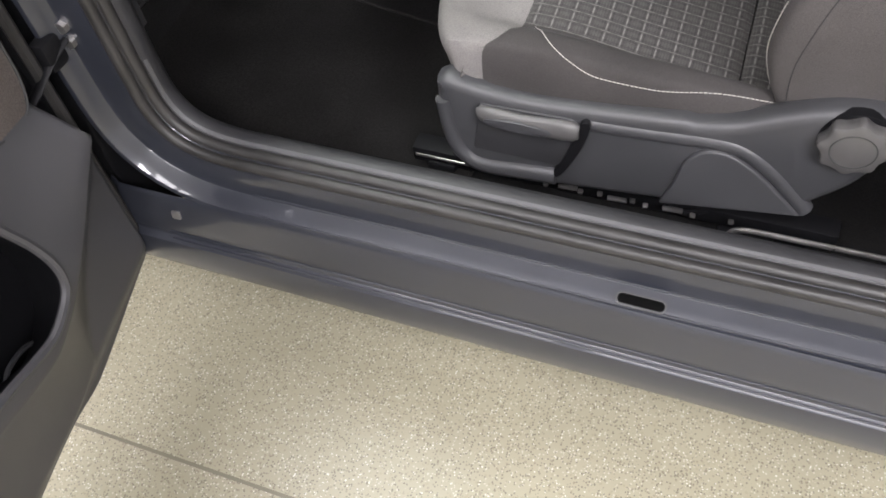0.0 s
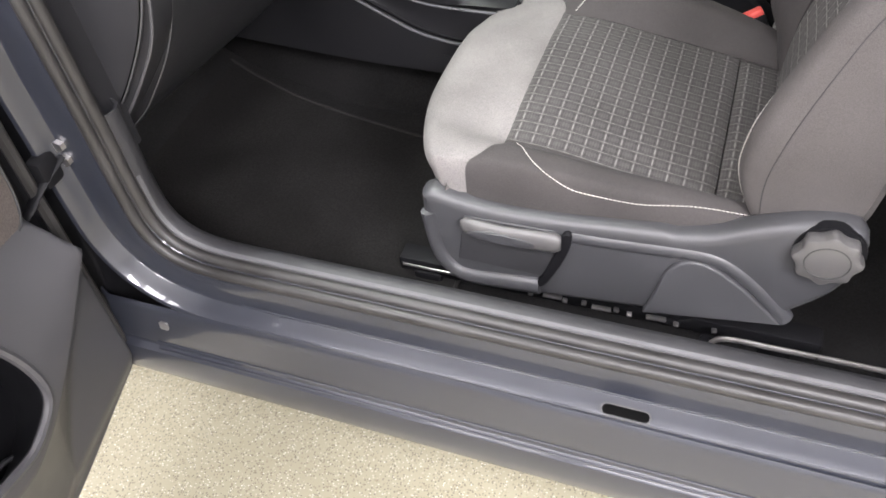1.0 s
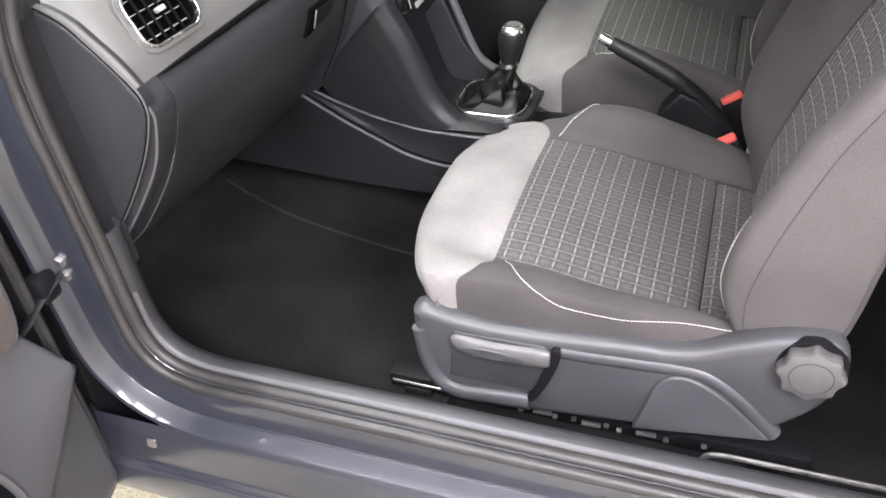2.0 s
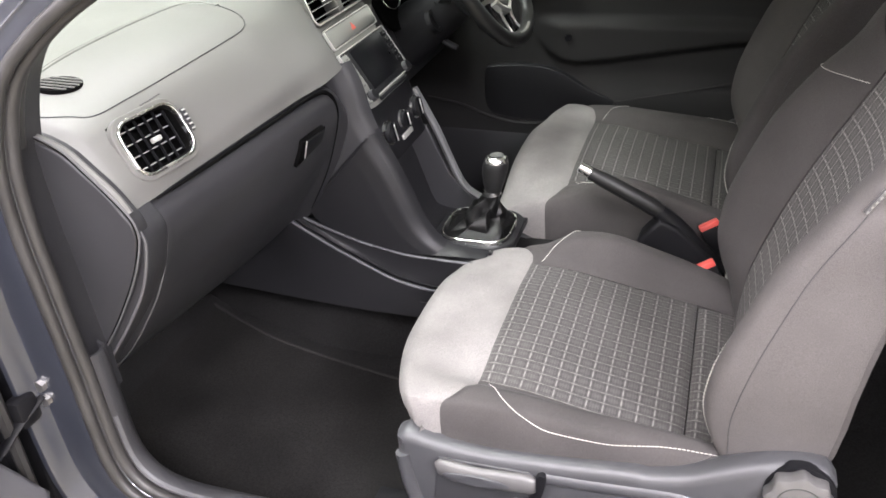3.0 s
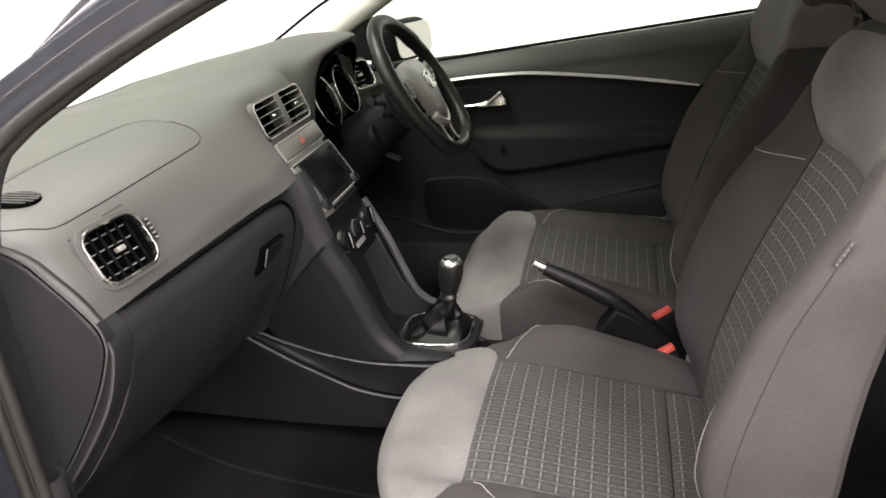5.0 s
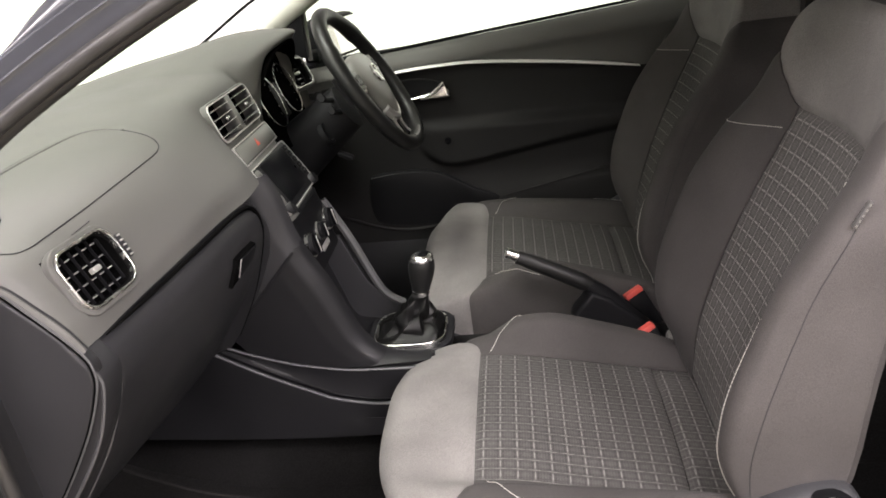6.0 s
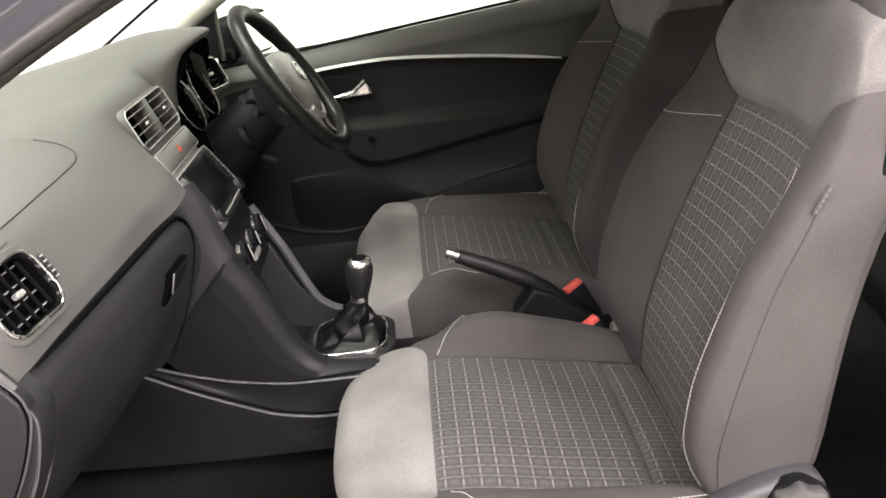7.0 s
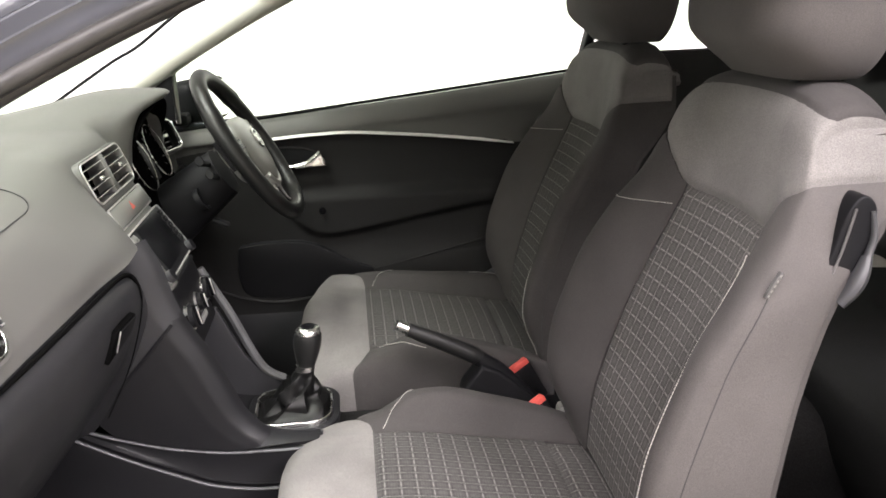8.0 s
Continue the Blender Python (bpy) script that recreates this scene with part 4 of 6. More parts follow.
DASH = np.zeros((len(YS), NS, 3))
for k in range(NS):
    for c in range(2):
        DASH[:, k, 2 * c] = smooth_lerp(YS, ys0, rows[:, k, c])
DASH[:, :, 1] = YS[:, None]


def dash_point(y, w):
    """A place on the upper dash: y across, w from 0 at the screen to 1 at the groove."""
    k = w * (NS - 1)
    i = min(int(k), NS - 2)
    p = np.array([np.interp(y, YS, DASH[:, i, c]) * (1 - k + i) + np.interp(y, YS, DASH[:, i + 1, c]) * (k - i) for c in range(3)])
    return p


VENT_A = basis((-0.322, -0.579, 0.898), (0.014, 0.10, 0.001), (-0.030, 0.004, 0.060))
VENT_B = basis((-0.352, 0.602, 0.915), (0.03, 0.10, 0.0), (-0.030, 0.0, 0.060))


VENT_C = basis((-0.322, 0.0, 0.952), (0, 1, 0), (-0.024, 0, 0.057))
VENT_CUTS = ((VENT_C.inverted(), 0.214, 0.066), (VENT_A.inverted(), 0.110, 0.080), (VENT_B.inverted(), 0.100, 0.076))


def in_vent(c):
    if 0.12 < abs(c.y) < 0.48:
        return False
    for m, w, h in VENT_CUTS:
        q = m @ c
        if abs(q.x) < w / 2 and abs(q.y) < h / 2 and abs(q.z) < 0.06:
            return True
    return False


part("upper_panel", cut(sheet(DASH, 0.012, flip=True), in_vent), M_DASH, dash, "soft grained dark grey upper dash")


def on_dash(y, w, lift=0.001):
    p = dash_point(y, w)
    e = 0.004
    a = dash_point(y + e, w) - dash_point(y - e, w)
    b = dash_point(y, min(w + 0.01, 1)) - dash_point(y, max(w - 0.01, 0))
    nrm = np.cross(a, b)
    nrm /= np.linalg.norm(nrm)
    if nrm[2] < 0 and abs(nrm[2]) > abs(nrm[0]) or nrm[0] < 0 and abs(nrm[0]) >= abs(nrm[2]):
        nrm = -nrm
    return p + nrm * lift


# thin lines moulded into the top: the airbag lid and the front ledge
def dash_at(x, y):
    """How far down the dash the place at x lies."""
    col = [np.interp(y, YS, DASH[:, k, 0]) for k in range(NS)]
    return float(np.interp(x, col, np.linspace(0, 1, NS)))


lid = cat([(-0.395, -0.640), (-0.435, -0.660), (-0.478, -0.642), (-0.512, -0.585), (-0.527, -0.50), (-0.521, -0.385), (-0.506, -0.300), (-0.487, -0.256), (-0.454, -0.243), (-0.398, -0.249), (-0.360, -0.261), (-0.346, -0.288), (-0.347, -0.34), (-0.350, -0.40), (-0.355, -0.48), (-0.366, -0.585), (-0.376, -0.625)], 140, closed=True)
LID = [on_dash(y, dash_at(x, y), 0.0004) for x, y in lid]
part("airbag_lid_line", tube(LID, 0.0009, 5, closed=True), M_DASHLOW, dash, "fine seam round the airbag lid")
part("lid_ridge", tube([on_dash(y, dash_at(x + 0.006, y), -0.003) for x, y in lid[26:72]], 0.0055, 6), M_DASH, dash)
part("front_ledge_line", tube([on_dash(y, dash_at(-0.765 + 0.22 * y * y, y), 0.0) for y in np.linspace(-0.5, 0.62, 40)], 0.0025, 5), M_SEAM, dash)
for q in np.linspace(0, 1, 9):
    part("airbag_mark", rbox(*on_dash(-0.560 + 0.036 * q, 0.655, 0.0002), 0.0022, 0.0018, 0.0012, 0), M_SEAM, dash)

# small speaker grille on the near end of the dash
gr = thing("dash_grille", "small black slatted round grille set in the dash top", "grille")
gc = on_dash(-0.585, dash_at(-0.452, -0.585), 0.0015)
gm = basis(gc, on_dash(-0.576, dash_at(-0.424, -0.576), 0.0) - on_dash(-0.580, dash_at(-0.464, -0.580), 0.0), (0, 1, 0.02))
ol = [(0.032 * math.cos(a), 0.027 * math.sin(a)) for a in np.linspace(0, 2 * math.pi, 28, endpoint=False)]
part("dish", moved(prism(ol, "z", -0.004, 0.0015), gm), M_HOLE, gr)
for q in (-0.018, -0.009, 0.0, 0.009, 0.018):
    half = 0.031 * math.sqrt(max(1 - (q / 0.027) ** 2, 0.05))
    part("slat", moved(rbox(0, q, 0.0022, 2 * half, 0.0018, 0.002, 0.0005), gm), M_DASH, gr)


def air_vent(name, m, w, h, r, cols, rows_, mesh_mat=M_BLACK, label="chrome-rimmed black air vent"):
    """An air vent in the plane of m: rim, dark well, upright and level vanes, middle tab."""
    v = thing(name, label, "air vent")
    o, i = rrect(w + 0.024, h + 0.022, r + 0.008, 7), rrect(w + 0.008, h + 0.008, r + 0.002, 7)
    part("surround", moved(frame_plate(o, i, -0.010, 0.0022), m), M_DASH, v, bevel=0.002)
    o, i = rrect(w + 0.009, h + 0.009, r + 0.003, 7), rrect(w + 0.002, h + 0.002, r, 7)
    part("rim", moved(frame_plate(o, i, -0.008, 0.0058), m), M_CHROME, v, "bright chrome rim", bevel=0.0012)
    o, i = rrect(w + 0.002, h + 0.002, r, 5), rrect(w - 0.002, h - 0.002, r, 5)
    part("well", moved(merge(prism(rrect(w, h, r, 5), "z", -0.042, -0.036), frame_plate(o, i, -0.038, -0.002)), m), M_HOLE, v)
    for k in range(cols):
        x = -w / 2 + w * (k + 0.5) / cols
        part("vane", moved(rbox(x, 0, -0.010, 0.0012, h * (0.96 if 0 < k < cols - 1 else 0.86), 0.005, 0.0005), m), M_BLACK, v)
    for k in range(rows_):
        y = -h / 2 + h * (k + 0.5) / rows_
        part("louvre", moved(rbox(0, y, -0.020, w * 0.97, 0.0022, 0.012, 0.0008), m), M_BLACK, v)
        for j in range(cols - 1):
            part("louvre_edge", moved(rbox(-w / 2 + w * (j + 1) / cols, y, -0.0125, w / cols * 0.7, 0.0012, 0.002, 0.0003), m), M_SILVER, v)
    part("tab", moved(rbox(0, 0, 0.0, 0.015, 0.007, 0.009, 0.002), m), M_SILVER, v, "small pale thumb tab")
    return v


vm = VENT_A
v = air_vent("air_vent", vm, 0.100, 0.070, 0.020, 6, 4)
dial = part("dial", moved(rbox(0.0625, 0.004, 0.0015, 0.010, 0.034, 0.006, 0.003), vm), M_DASHLOW, v)
for q in range(5):
    part("dial_mark", moved(rbox(0.0625, -0.010 + 0.007 * q, 0.0048, 0.006, 0.0022, 0.0014, 0.0004), vm), M_SILVER, dial)
vm2 = VENT_B
air_vent("air_vent", vm2, 0.090, 0.066, 0.018, 3, 5)

# side end of the dash, with its curved seams
end = cat([(-0.300, 0.846), (-0.318, 0.872), (-0.346, 0.900), (-0.376, 0.926), (-0.428, 0.944), (-0.50, 0.949)], 14)
lowr = cat([(-0.60, 0.60), (-0.51, 0.522), (-0.472, 0.527), (-0.420, 0.592), (-0.367, 0.664), (-0.318, 0.742), (-0.293, 0.800), (-0.290, 0.828), (-0.300, 0.846)], 26)
part("end_cap", prism([tuple(p) for p in end[:-1]] + [(-0.60, 0.948)] + [tuple(p) for p in lowr[:-1]], "y", -0.700, -0.672, 0.004), M_DASHLOW, dash, "dark plastic dash end cap")
seam = cat([(-0.470, 0.530), (-0.417, 0.598), (-0.364, 0.667), (-0.315, 0.745), (-0.290, 0.800), (-0.286, 0.828), (-0.297, 0.853), (-0.342, 0.903), (-0.372, 0.930), (-0.425, 0.949), (-0.50, 0.955)], 50)
band = cat([(-0.455, 0.532), (-0.40, 0.60), (-0.346, 0.672), (-0.307, 0.735), (-0.287, 0.795), (-0.289, 0.818), (-0.304, 0.839)], 30)
part("end_band", prism([tuple(p) for p in band] + [(-0.36, 0.82), (-0.40, 0.74), (-0.50, 0.56)], "y", -0.690, -0.640, 0.005), M_DASHLOW, dash, "dark band beside the glovebox lid")
part("end_cap_groove", tube([(p[0] - 0.002, -0.6995, p[1]) for p in seam], 0.0012, 6), M_HOLE, dash, "thin dark groove round the end cap")
part("end_cap_lip", tube([(p[0], -0.6985, p[1] + 0.0005) for p in seam], 0.0016, 6), M_SILLTRIM, dash, "fine lighter edge of the end cap")
part("band_edge", tube([(p[0] - 0.001, -0.6885, p[1]) for p in band], 0.0022, 6), M_SILLTRIM, dash, "fine pale edge of the band")
part("top_edge", tube([(p[0] + 0.004, -0.692, p[1] + 0.0) for p in end], 0.006, 8), M_DASH, dash)

# glovebox: rolled lip and a face that runs down and forward
GB = []
for q in np.linspace(0, 1, 40):
    y = -0.682 + q * (0.682 - 0.150)
    x0 = smooth_lerp(y, [-0.682, -0.56, -0.43, -0.30, -0.20, -0.15], [-0.298, -0.286, -0.268, -0.252, -0.246, -0.252])
    z0 = smooth_lerp(y, [-0.682, -0.56, -0.43, -0.30, -0.20, -0.15], [0.830, 0.834, 0.839, 0.844, 0.842, 0.80])
    end_in = 0.008 * step(np.array(-0.645 - y), 0, 0.012)
    GB.append(cat([(x0 - 0.045, y, z0 - 0.004), (x0 - 0.018 - end_in, y, z0 + 0.001), (x0 - 0.002 - end_in, y, z0 - 0.011), (x0 + 0.003 - end_in, y, z0 - 0.035), (x0 - 0.007 - end_in, y, z0 - 0.075), (x0 - 0.042 - end_in, y, z0 - 0.150), (x0 - 0.108 - end_in, y, z0 - 0.245), (x0 - 0.148 - end_in, y, 0.545), (-0.425 - end_in - 0.045 * (1 - q), y, 0.525), (-0.50 - 0.04 * (1 - q), y, 0.535)], 50))
glove = thing("glovebox", "closed dark grey glovebox with a rolled lip and recessed latch", "glovebox")
part("lid", sheet(np.array(GB), 0.010, flip=True), M_DASHLOW, glove)
groove = cat([(-0.301, -0.63, 0.836), (-0.293, -0.56, 0.838), (-0.276, -0.43, 0.843), (-0.260, -0.30, 0.848), (-0.252, -0.245, 0.848), (-0.248, -0.215, 0.838), (-0.243, -0.201, 0.815), (-0.243, -0.198, 0.786), (-0.256, -0.203, 0.735), (-0.278, -0.205, 0.678), (-0.316, -0.208, 0.607)], 90)
# black bead draws the shadow line under the dash edge
part("lid_groove", tube(groove, np.r_[np.linspace(0.0008, 0.0034, 12), np.full(36, 0.0036), np.linspace(0.0036, 0.0012, 14), np.full(28, 0.0011)], 8), M_HOLE, glove, "groove round the lid, shadow line put in as black")
seam2 = [GB[3][k] + np.array([0.0004, 0, 0.0]) for k in range(6, 40)]
part("lid_seam", tube(seam2, 0.0014, 5), M_SILLTRIM, glove, "fine pale lid seam")
lm = basis((-0.2510, -0.296, 0.778), (0.010, 0.07, 0), (0.015, 0, 0.044))
rec = part("latch_recess", moved(prism([(-0.030, 0.019), (0.036, 0.021), (0.031, -0.008), (-0.037, -0.028)], "z", -0.006, 0.0035, 0.001), lm), M_HOLE, glove, "black latch recess")
part("latch", moved(prism([(-0.018, 0.017), (0.033, 0.019), (0.028, -0.004), (-0.020, -0.017)], "z", 0.003, 0.0065, 0.002), lm), M_BLACK, rec)
part("latch_edge", moved(rbox(-0.020, 0.001, 0.0055, 0.0014, 0.034, 0.002, 0.0004, (0, 0, 3)), lm), M_SILVER, rec)

# dash flank beside the stack and the lower panels
def console_line(x):
    """Height of the console's upper edge line."""
    return float(smooth_lerp(x, [-0.78, -0.43, -0.405, -0.324, -0.227, -0.126, -0.043, 0.04], [0.68, 0.580, 0.571, 0.538, 0.509, 0.4945, 0.4935, 0.497]))


flank = []
FD = [0.0, 0.006, 0.03, 0.07, 0.14, 0.22, 0.30]
FY = [-0.112, -0.126, -0.137, -0.141, -0.1425, -0.1425, -0.1425]
for q in np.linspace(0.0, 1.0, 70):
    zz = 0.862 - q * 0.362
    x_edge = float(smooth_lerp(q, [0, 0.12, 0.28, 0.40, 0.54, 0.70, 0.84, 0.93, 1.0], [-0.254, -0.236, -0.222, -0.205, -0.178, -0.153, -0.132, -0.110, -0.080]))
    row = []
    for d in np.r_[np.linspace(0, 0.03, 8), np.linspace(0.035, 0.30, 52)]:
        x = x_edge - d * (1 - 0.35 * q)
        row.append((x, float(np.interp(d, FD, FY)), max(console_line(x) + 0.002, zz) if q < 1 else console_line(x) + 0.002))
    flank.append(row)


def parting(x):
    """Height of the slanting joint between dash flank and console."""
    return 0.768 + 1.09 * (x + 0.181)


part("stack_flank", cut(sheet(np.array(flank), 0.010), lambda c: c.z < parting(c.x)), M_DASHLOW, dash, "dark plastic flank of the centre stack")
part("console_flank", cut(sheet(np.array(flank), 0.010), lambda c: c.z >= parting(c.x)), M_CONSOLE, dash, "near-black console side panel")


def flank_y(x, z):
    """How far out the flank lies at a place on it."""
    q = (0.862 - z) / 0.362
    edge_x = float(smooth_lerp(q, [0, 0.12, 0.28, 0.40, 0.54, 0.70, 0.84, 0.93, 1.0], [-0.254, -0.236, -0.222, -0.205, -0.178, -0.153, -0.132, -0.110, -0.080]))
    return float(np.interp((edge_x - x) / (1 - 0.35 * q), FD, FY))


part("flank_joint", tube([(x, flank_y(x, parting(x)) - 0.0098, parting(x)) for x in np.linspace(-0.385, -0.219, 40)], 0.0036, 6), M_CONSOLE, dash, "narrow slanting joint")
part("flank_edge", tube([f[0] for f in flank], 0.0045, 8), M_DASHLOW, dash)
part("lower_driver_panel", prism([(-0.335, 0.83), (-0.30, 0.74), (-0.33, 0.66), (-0.48, 0.60), (-0.6, 0.62), (-0.6, 0.83)], "y", 0.115, 0.69, 0.012), M_DASHLOW, dash, "dark lower driver panel")

# ---- centre stack ----
stack = thing("centre_stack", "pale grey centre stack with twin vents, screen and heater controls", "centre stack")
top, bot = Vector((-0.352, 0.0, 0.992)), Vector((-0.200, 0.0, 0.668))
up = (top - bot).normalized()
nrm = Vector((up.z, 0, -up.x))
curve = [(-0.358, 0.998), (-0.336, 0.985), (-0.312, 0.928), (-0.286, 0.880), (-0.262, 0.842), (-0.232, 0.793), (-0.213, 0.745), (-0.203, 0.700), (-0.190, 0.658)]
CS = cat(curve, 40)


def stack_plane(z, y=0.0):
    k = int(np.argmin(np.abs(CS[:, 1] - z)))
    k = min(max(k, 1), len(CS) - 2)
    d = CS[k - 1] - CS[k + 1]
    x = float(np.interp(-z, -CS[:, 1], CS[:, 0]))
    return basis((x, y, z), (0, 1, 0), (d[0], 0, d[1]))


P = np.array([[(x - 0.022 * (abs(y) / 0.114) ** 8, y, z) for y in np.linspace(-0.114, 0.114, 41)] for x, z in CS])
kt = int(np.argmax(CS[:, 1] < 0.912))
part("fascia", sheet(P[kt:], 0.02), M_STACK, stack, "pale satin grey fascia")
part("lower_fascia", sheet(P[27:] + np.array([0.0022, 0, 0.001]), 0.01), M_BLACK, stack, "black lower fascia")
pm = stack_plane(0.952)
pm.translation = pm.translation + pm.col[2].to_3d() * 0.002
for k, cy in enumerate((-0.056, 0.056)):
    vmx = pm @ Matrix.Translation((cy, 0, 0))
    vv = tagged(new("air_vent"), "black slatted centre air vent", "air vent", "centre air vents")
    part("well", moved(prism(rrect(0.104, 0.068, 0.012, 5), "z", -0.036, -0.030), vmx), M_HOLE, vv)
    for q in range(4):
        part("louvre", moved(rbox(0, -0.023 + 0.0153 * q, -0.004, 0.098, 0.0014, 0.012, 0.0005), vmx), M_BLACK, vv)
        part("louvre_edge", moved(rbox(0, -0.023 + 0.0153 * q, 0.0022, 0.097, 0.0010, 0.0010, 0.0002), vmx), M_SILVER, vv)
    part("tab", moved(rbox(0.0, 0.0, 0.006, 0.012, 0.007, 0.006, 0.002), vmx), M_CHROME, vv)
o, i = rrect(0.228, 0.076, 0.020, 6), rrect(0.223, 0.071, 0.017, 6)
part("vent_surround", moved(frame_plate(o, i, -0.030, 0.0016), pm), M_DASH, stack, "soft grey surround of the twin vents", bevel=0.003)
o, i = rrect(0.223, 0.071, 0.017, 6), rrect(0.218, 0.066, 0.015, 6)
part("vent_rim", moved(frame_plate(o, i, -0.030, 0.0030), pm), M_SILVER, stack, "thin silver rim of the twin vents", bevel=0.0008)
part("mid_bar", moved(rbox(0, 0, -0.012, 0.022, 0.066, 0.030, 0.003), pm), M_STACK, stack)
hm = stack_plane(0.892)
part("switch_panel", moved(rbox(0, 0, 0.001, 0.196, 0.034, 0.007, 0.003), hm), M_STACK, stack)
part("switch_rim", moved(frame_plate(rrect(0.202, 0.040, 0.005, 3), rrect(0.198, 0.036, 0.004, 3), -0.002, 0.0032), hm), M_SILVER, stack)
part("hazard_switch", moved(prism([(-0.009, -0.006), (0.009, -0.006), (0.0, 0.008)], "z", 0.004, 0.0052), hm), M_REDLAMP, stack, "small red hazard triangle")
sm = stack_plane(0.824)
part("radio_bezel", moved(rbox(0, 0, -0.001, 0.208, 0.098, 0.010, 0.004), sm), M_CONSOLE, stack, "dark radio bezel")
part("radio_rim", moved(frame_plate(rrect(0.212, 0.102, 0.006, 3), rrect(0.208, 0.098, 0.005, 3), -0.004, 0.0046), sm), M_SILVER, stack, "thin silver radio rim")
part("button_column", moved(rbox(-0.0905, 0.006, 0.0005, 0.024, 0.080, 0.009, 0.003), sm), M_STACK, stack, "pale grey button column")
part("screen", moved(rbox(0.004, 0.004, 0.002, 0.138, 0.084, 0.006, 0.002), sm), M_SCREEN, stack, "dark unlit display screen")
for side in (-1, 1):
    for q in range(5):
        rb = part("radio_button", moved(rbox(side * 0.090, 0.036 - 0.014 * q, 0.0035, 0.022, 0.0105, 0.004, 0.0015), sm), M_STACK if side < 0 else M_BLACK, stack)
        part("button_mark", moved(rbox(side * 0.090, 0.036 - 0.014 * q, 0.0057, 0.008, 0.0022, 0.0008, 0), sm), M_KNOB, rb)
    rk = part("radio_knob", moved(merge(disc(0.0115, 0.004, 0.013, 20, 0.0105)), sm @ Matrix.Translation((side * 0.088, -0.043, 0))), M_DASHLOW, stack, "round dark volume knob")
    part("knob_face", moved(disc(0.0092, 0.0125, 0.0136, 20), sm @ Matrix.Translation((side * 0.088, -0.043, 0))), M_BLACK, rk)
part("disc_slot", moved(rbox(0, -0.058, 0.004, 0.13, 0.007, 0.004, 0.001), sm), M_BLACK, stack)
km = stack_plane(0.712)
for cy, r0 in ((-0.072, 0.0215), (0.0, 0.017), (0.072, 0.0215)):
    kk = km @ Matrix.Translation((cy, 0, 0))
    hk = part("heater_knob", moved(disc(r0, 0.0, 0.013, 26, r0 * 0.9), kk), M_BLACK, stack, "black rotary heater knob")
    part("knob_ring", moved(frame_plate([(r0 * 1.12 * math.cos(a), r0 * 1.12 * math.sin(a)) for a in np.linspace(0, 6.283, 26, endpoint=False)], [(r0 * math.cos(a), r0 * math.sin(a)) for a in np.linspace(0, 6.283, 26, endpoint=False)], 0.0, 0.006), kk), M_CHROME, hk, "chrome knob ring")
    part("knob_grip", moved(rbox(0, 0, 0.016, 0.007, r0 * 1.7, 0.009, 0.002), kk), M_GLOSS, hk)
    part("grip_edge", moved(rbox(-0.004, 0, 0.0195, 0.0014, r0 * 1.5, 0.002, 0.0005), kk), M_SILVER, hk)
part("heater_button", moved(rbox(0.0, -0.030, 0.005, 0.05, 0.010, 0.006, 0.002), km), M_SILVER, stack)

# ---- instrument binnacle ----
bin_ = thing("instrument_cluster", "hooded instrument cluster with two chrome-ringed dark dials", "instruments")
hood = []
for a in np.linspace(-0.15, math.pi + 0.15, 30):
    ry, rz = 0.152, 0.128
    cy, cz = 0.360, 0.895
    y, z = cy - ry * math.copysign(abs(math.cos(a)) ** 0.75, math.cos(a)), cz + rz * math.copysign(abs(math.sin(a)) ** 0.85, math.sin(a))
    k = math.sin(max(min(a, math.pi), 0))
    hood.append([(-0.348 + 0.048 * k, cy + (y - cy) * 0.99, z), (-0.36 + 0.03 * k, cy + (y - cy) * 0.96, cz + (z - cz) * 0.96), (-0.41, cy + (y - cy) * 0.90, cz + (z - cz) * 0.88)])
hood = np.array([cat(h, 12) for h in hood])
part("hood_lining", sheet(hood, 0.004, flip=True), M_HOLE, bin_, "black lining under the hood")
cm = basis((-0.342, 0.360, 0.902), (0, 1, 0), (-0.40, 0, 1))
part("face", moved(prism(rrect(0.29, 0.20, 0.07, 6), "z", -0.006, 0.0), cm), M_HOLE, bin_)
part("mid_display", moved(rbox(0, -0.005, 0.002, 0.05, 0.08, 0.004, 0.003), cm), M_SCREEN, bin_)
part("lower_strip", moved(rbox(0.0, -0.072, 0.004, 0.085, 0.020, 0.006, 0.002), cm), M_STACK, bin_, "pale strip under the dials")
for cy in (-0.072, 0.072):
    dmx = cm @ Matrix.Translation((cy, 0.006, 0))
    ringp = [(0.060 * math.cos(a), 0.060 * math.sin(a), 0.010) for a in np.linspace(0, 2 * math.pi, 40, endpoint=False)]
    part("dial_ring", moved(tube(ringp, 0.0012, 6, closed=True), dmx), M_CHROME, bin_, "chrome dial ring")
    dface = part("dial_face", moved(disc(0.058, 0.0005, 0.003, 32), dmx), M_HOLE, bin_)
    for a in np.linspace(-0.8, 3.95, 13):
        part("tick", moved(rbox(0.05 * math.cos(a), 0.05 * math.sin(a), 0.0034, 0.008, 0.0014, 0.0008, 0, (0, 0, math.degrees(a))), dmx), M_KNOB, dface)

# ---- steering wheel and column ----
wheel = thing("steering_wheel", "black leather three-spoke steering wheel with silver trim", "steering wheel")
wc = Vector((-0.124, 0.344, 0.926))
wup = Vector((-0.52, 0, 0.854)).normalized()
wm = basis(wc, (0, 1, 0), wup)
rim = []
for a in np.linspace(0, 2 * math.pi, 72, endpoint=False):
    r = 0.169
    x, y = r * math.cos(a), r * math.sin(a)
    if y < -0.135:
        y = -0.135 - (-(y + 0.135)) * 0.78
    rim.append((x, y, 0))
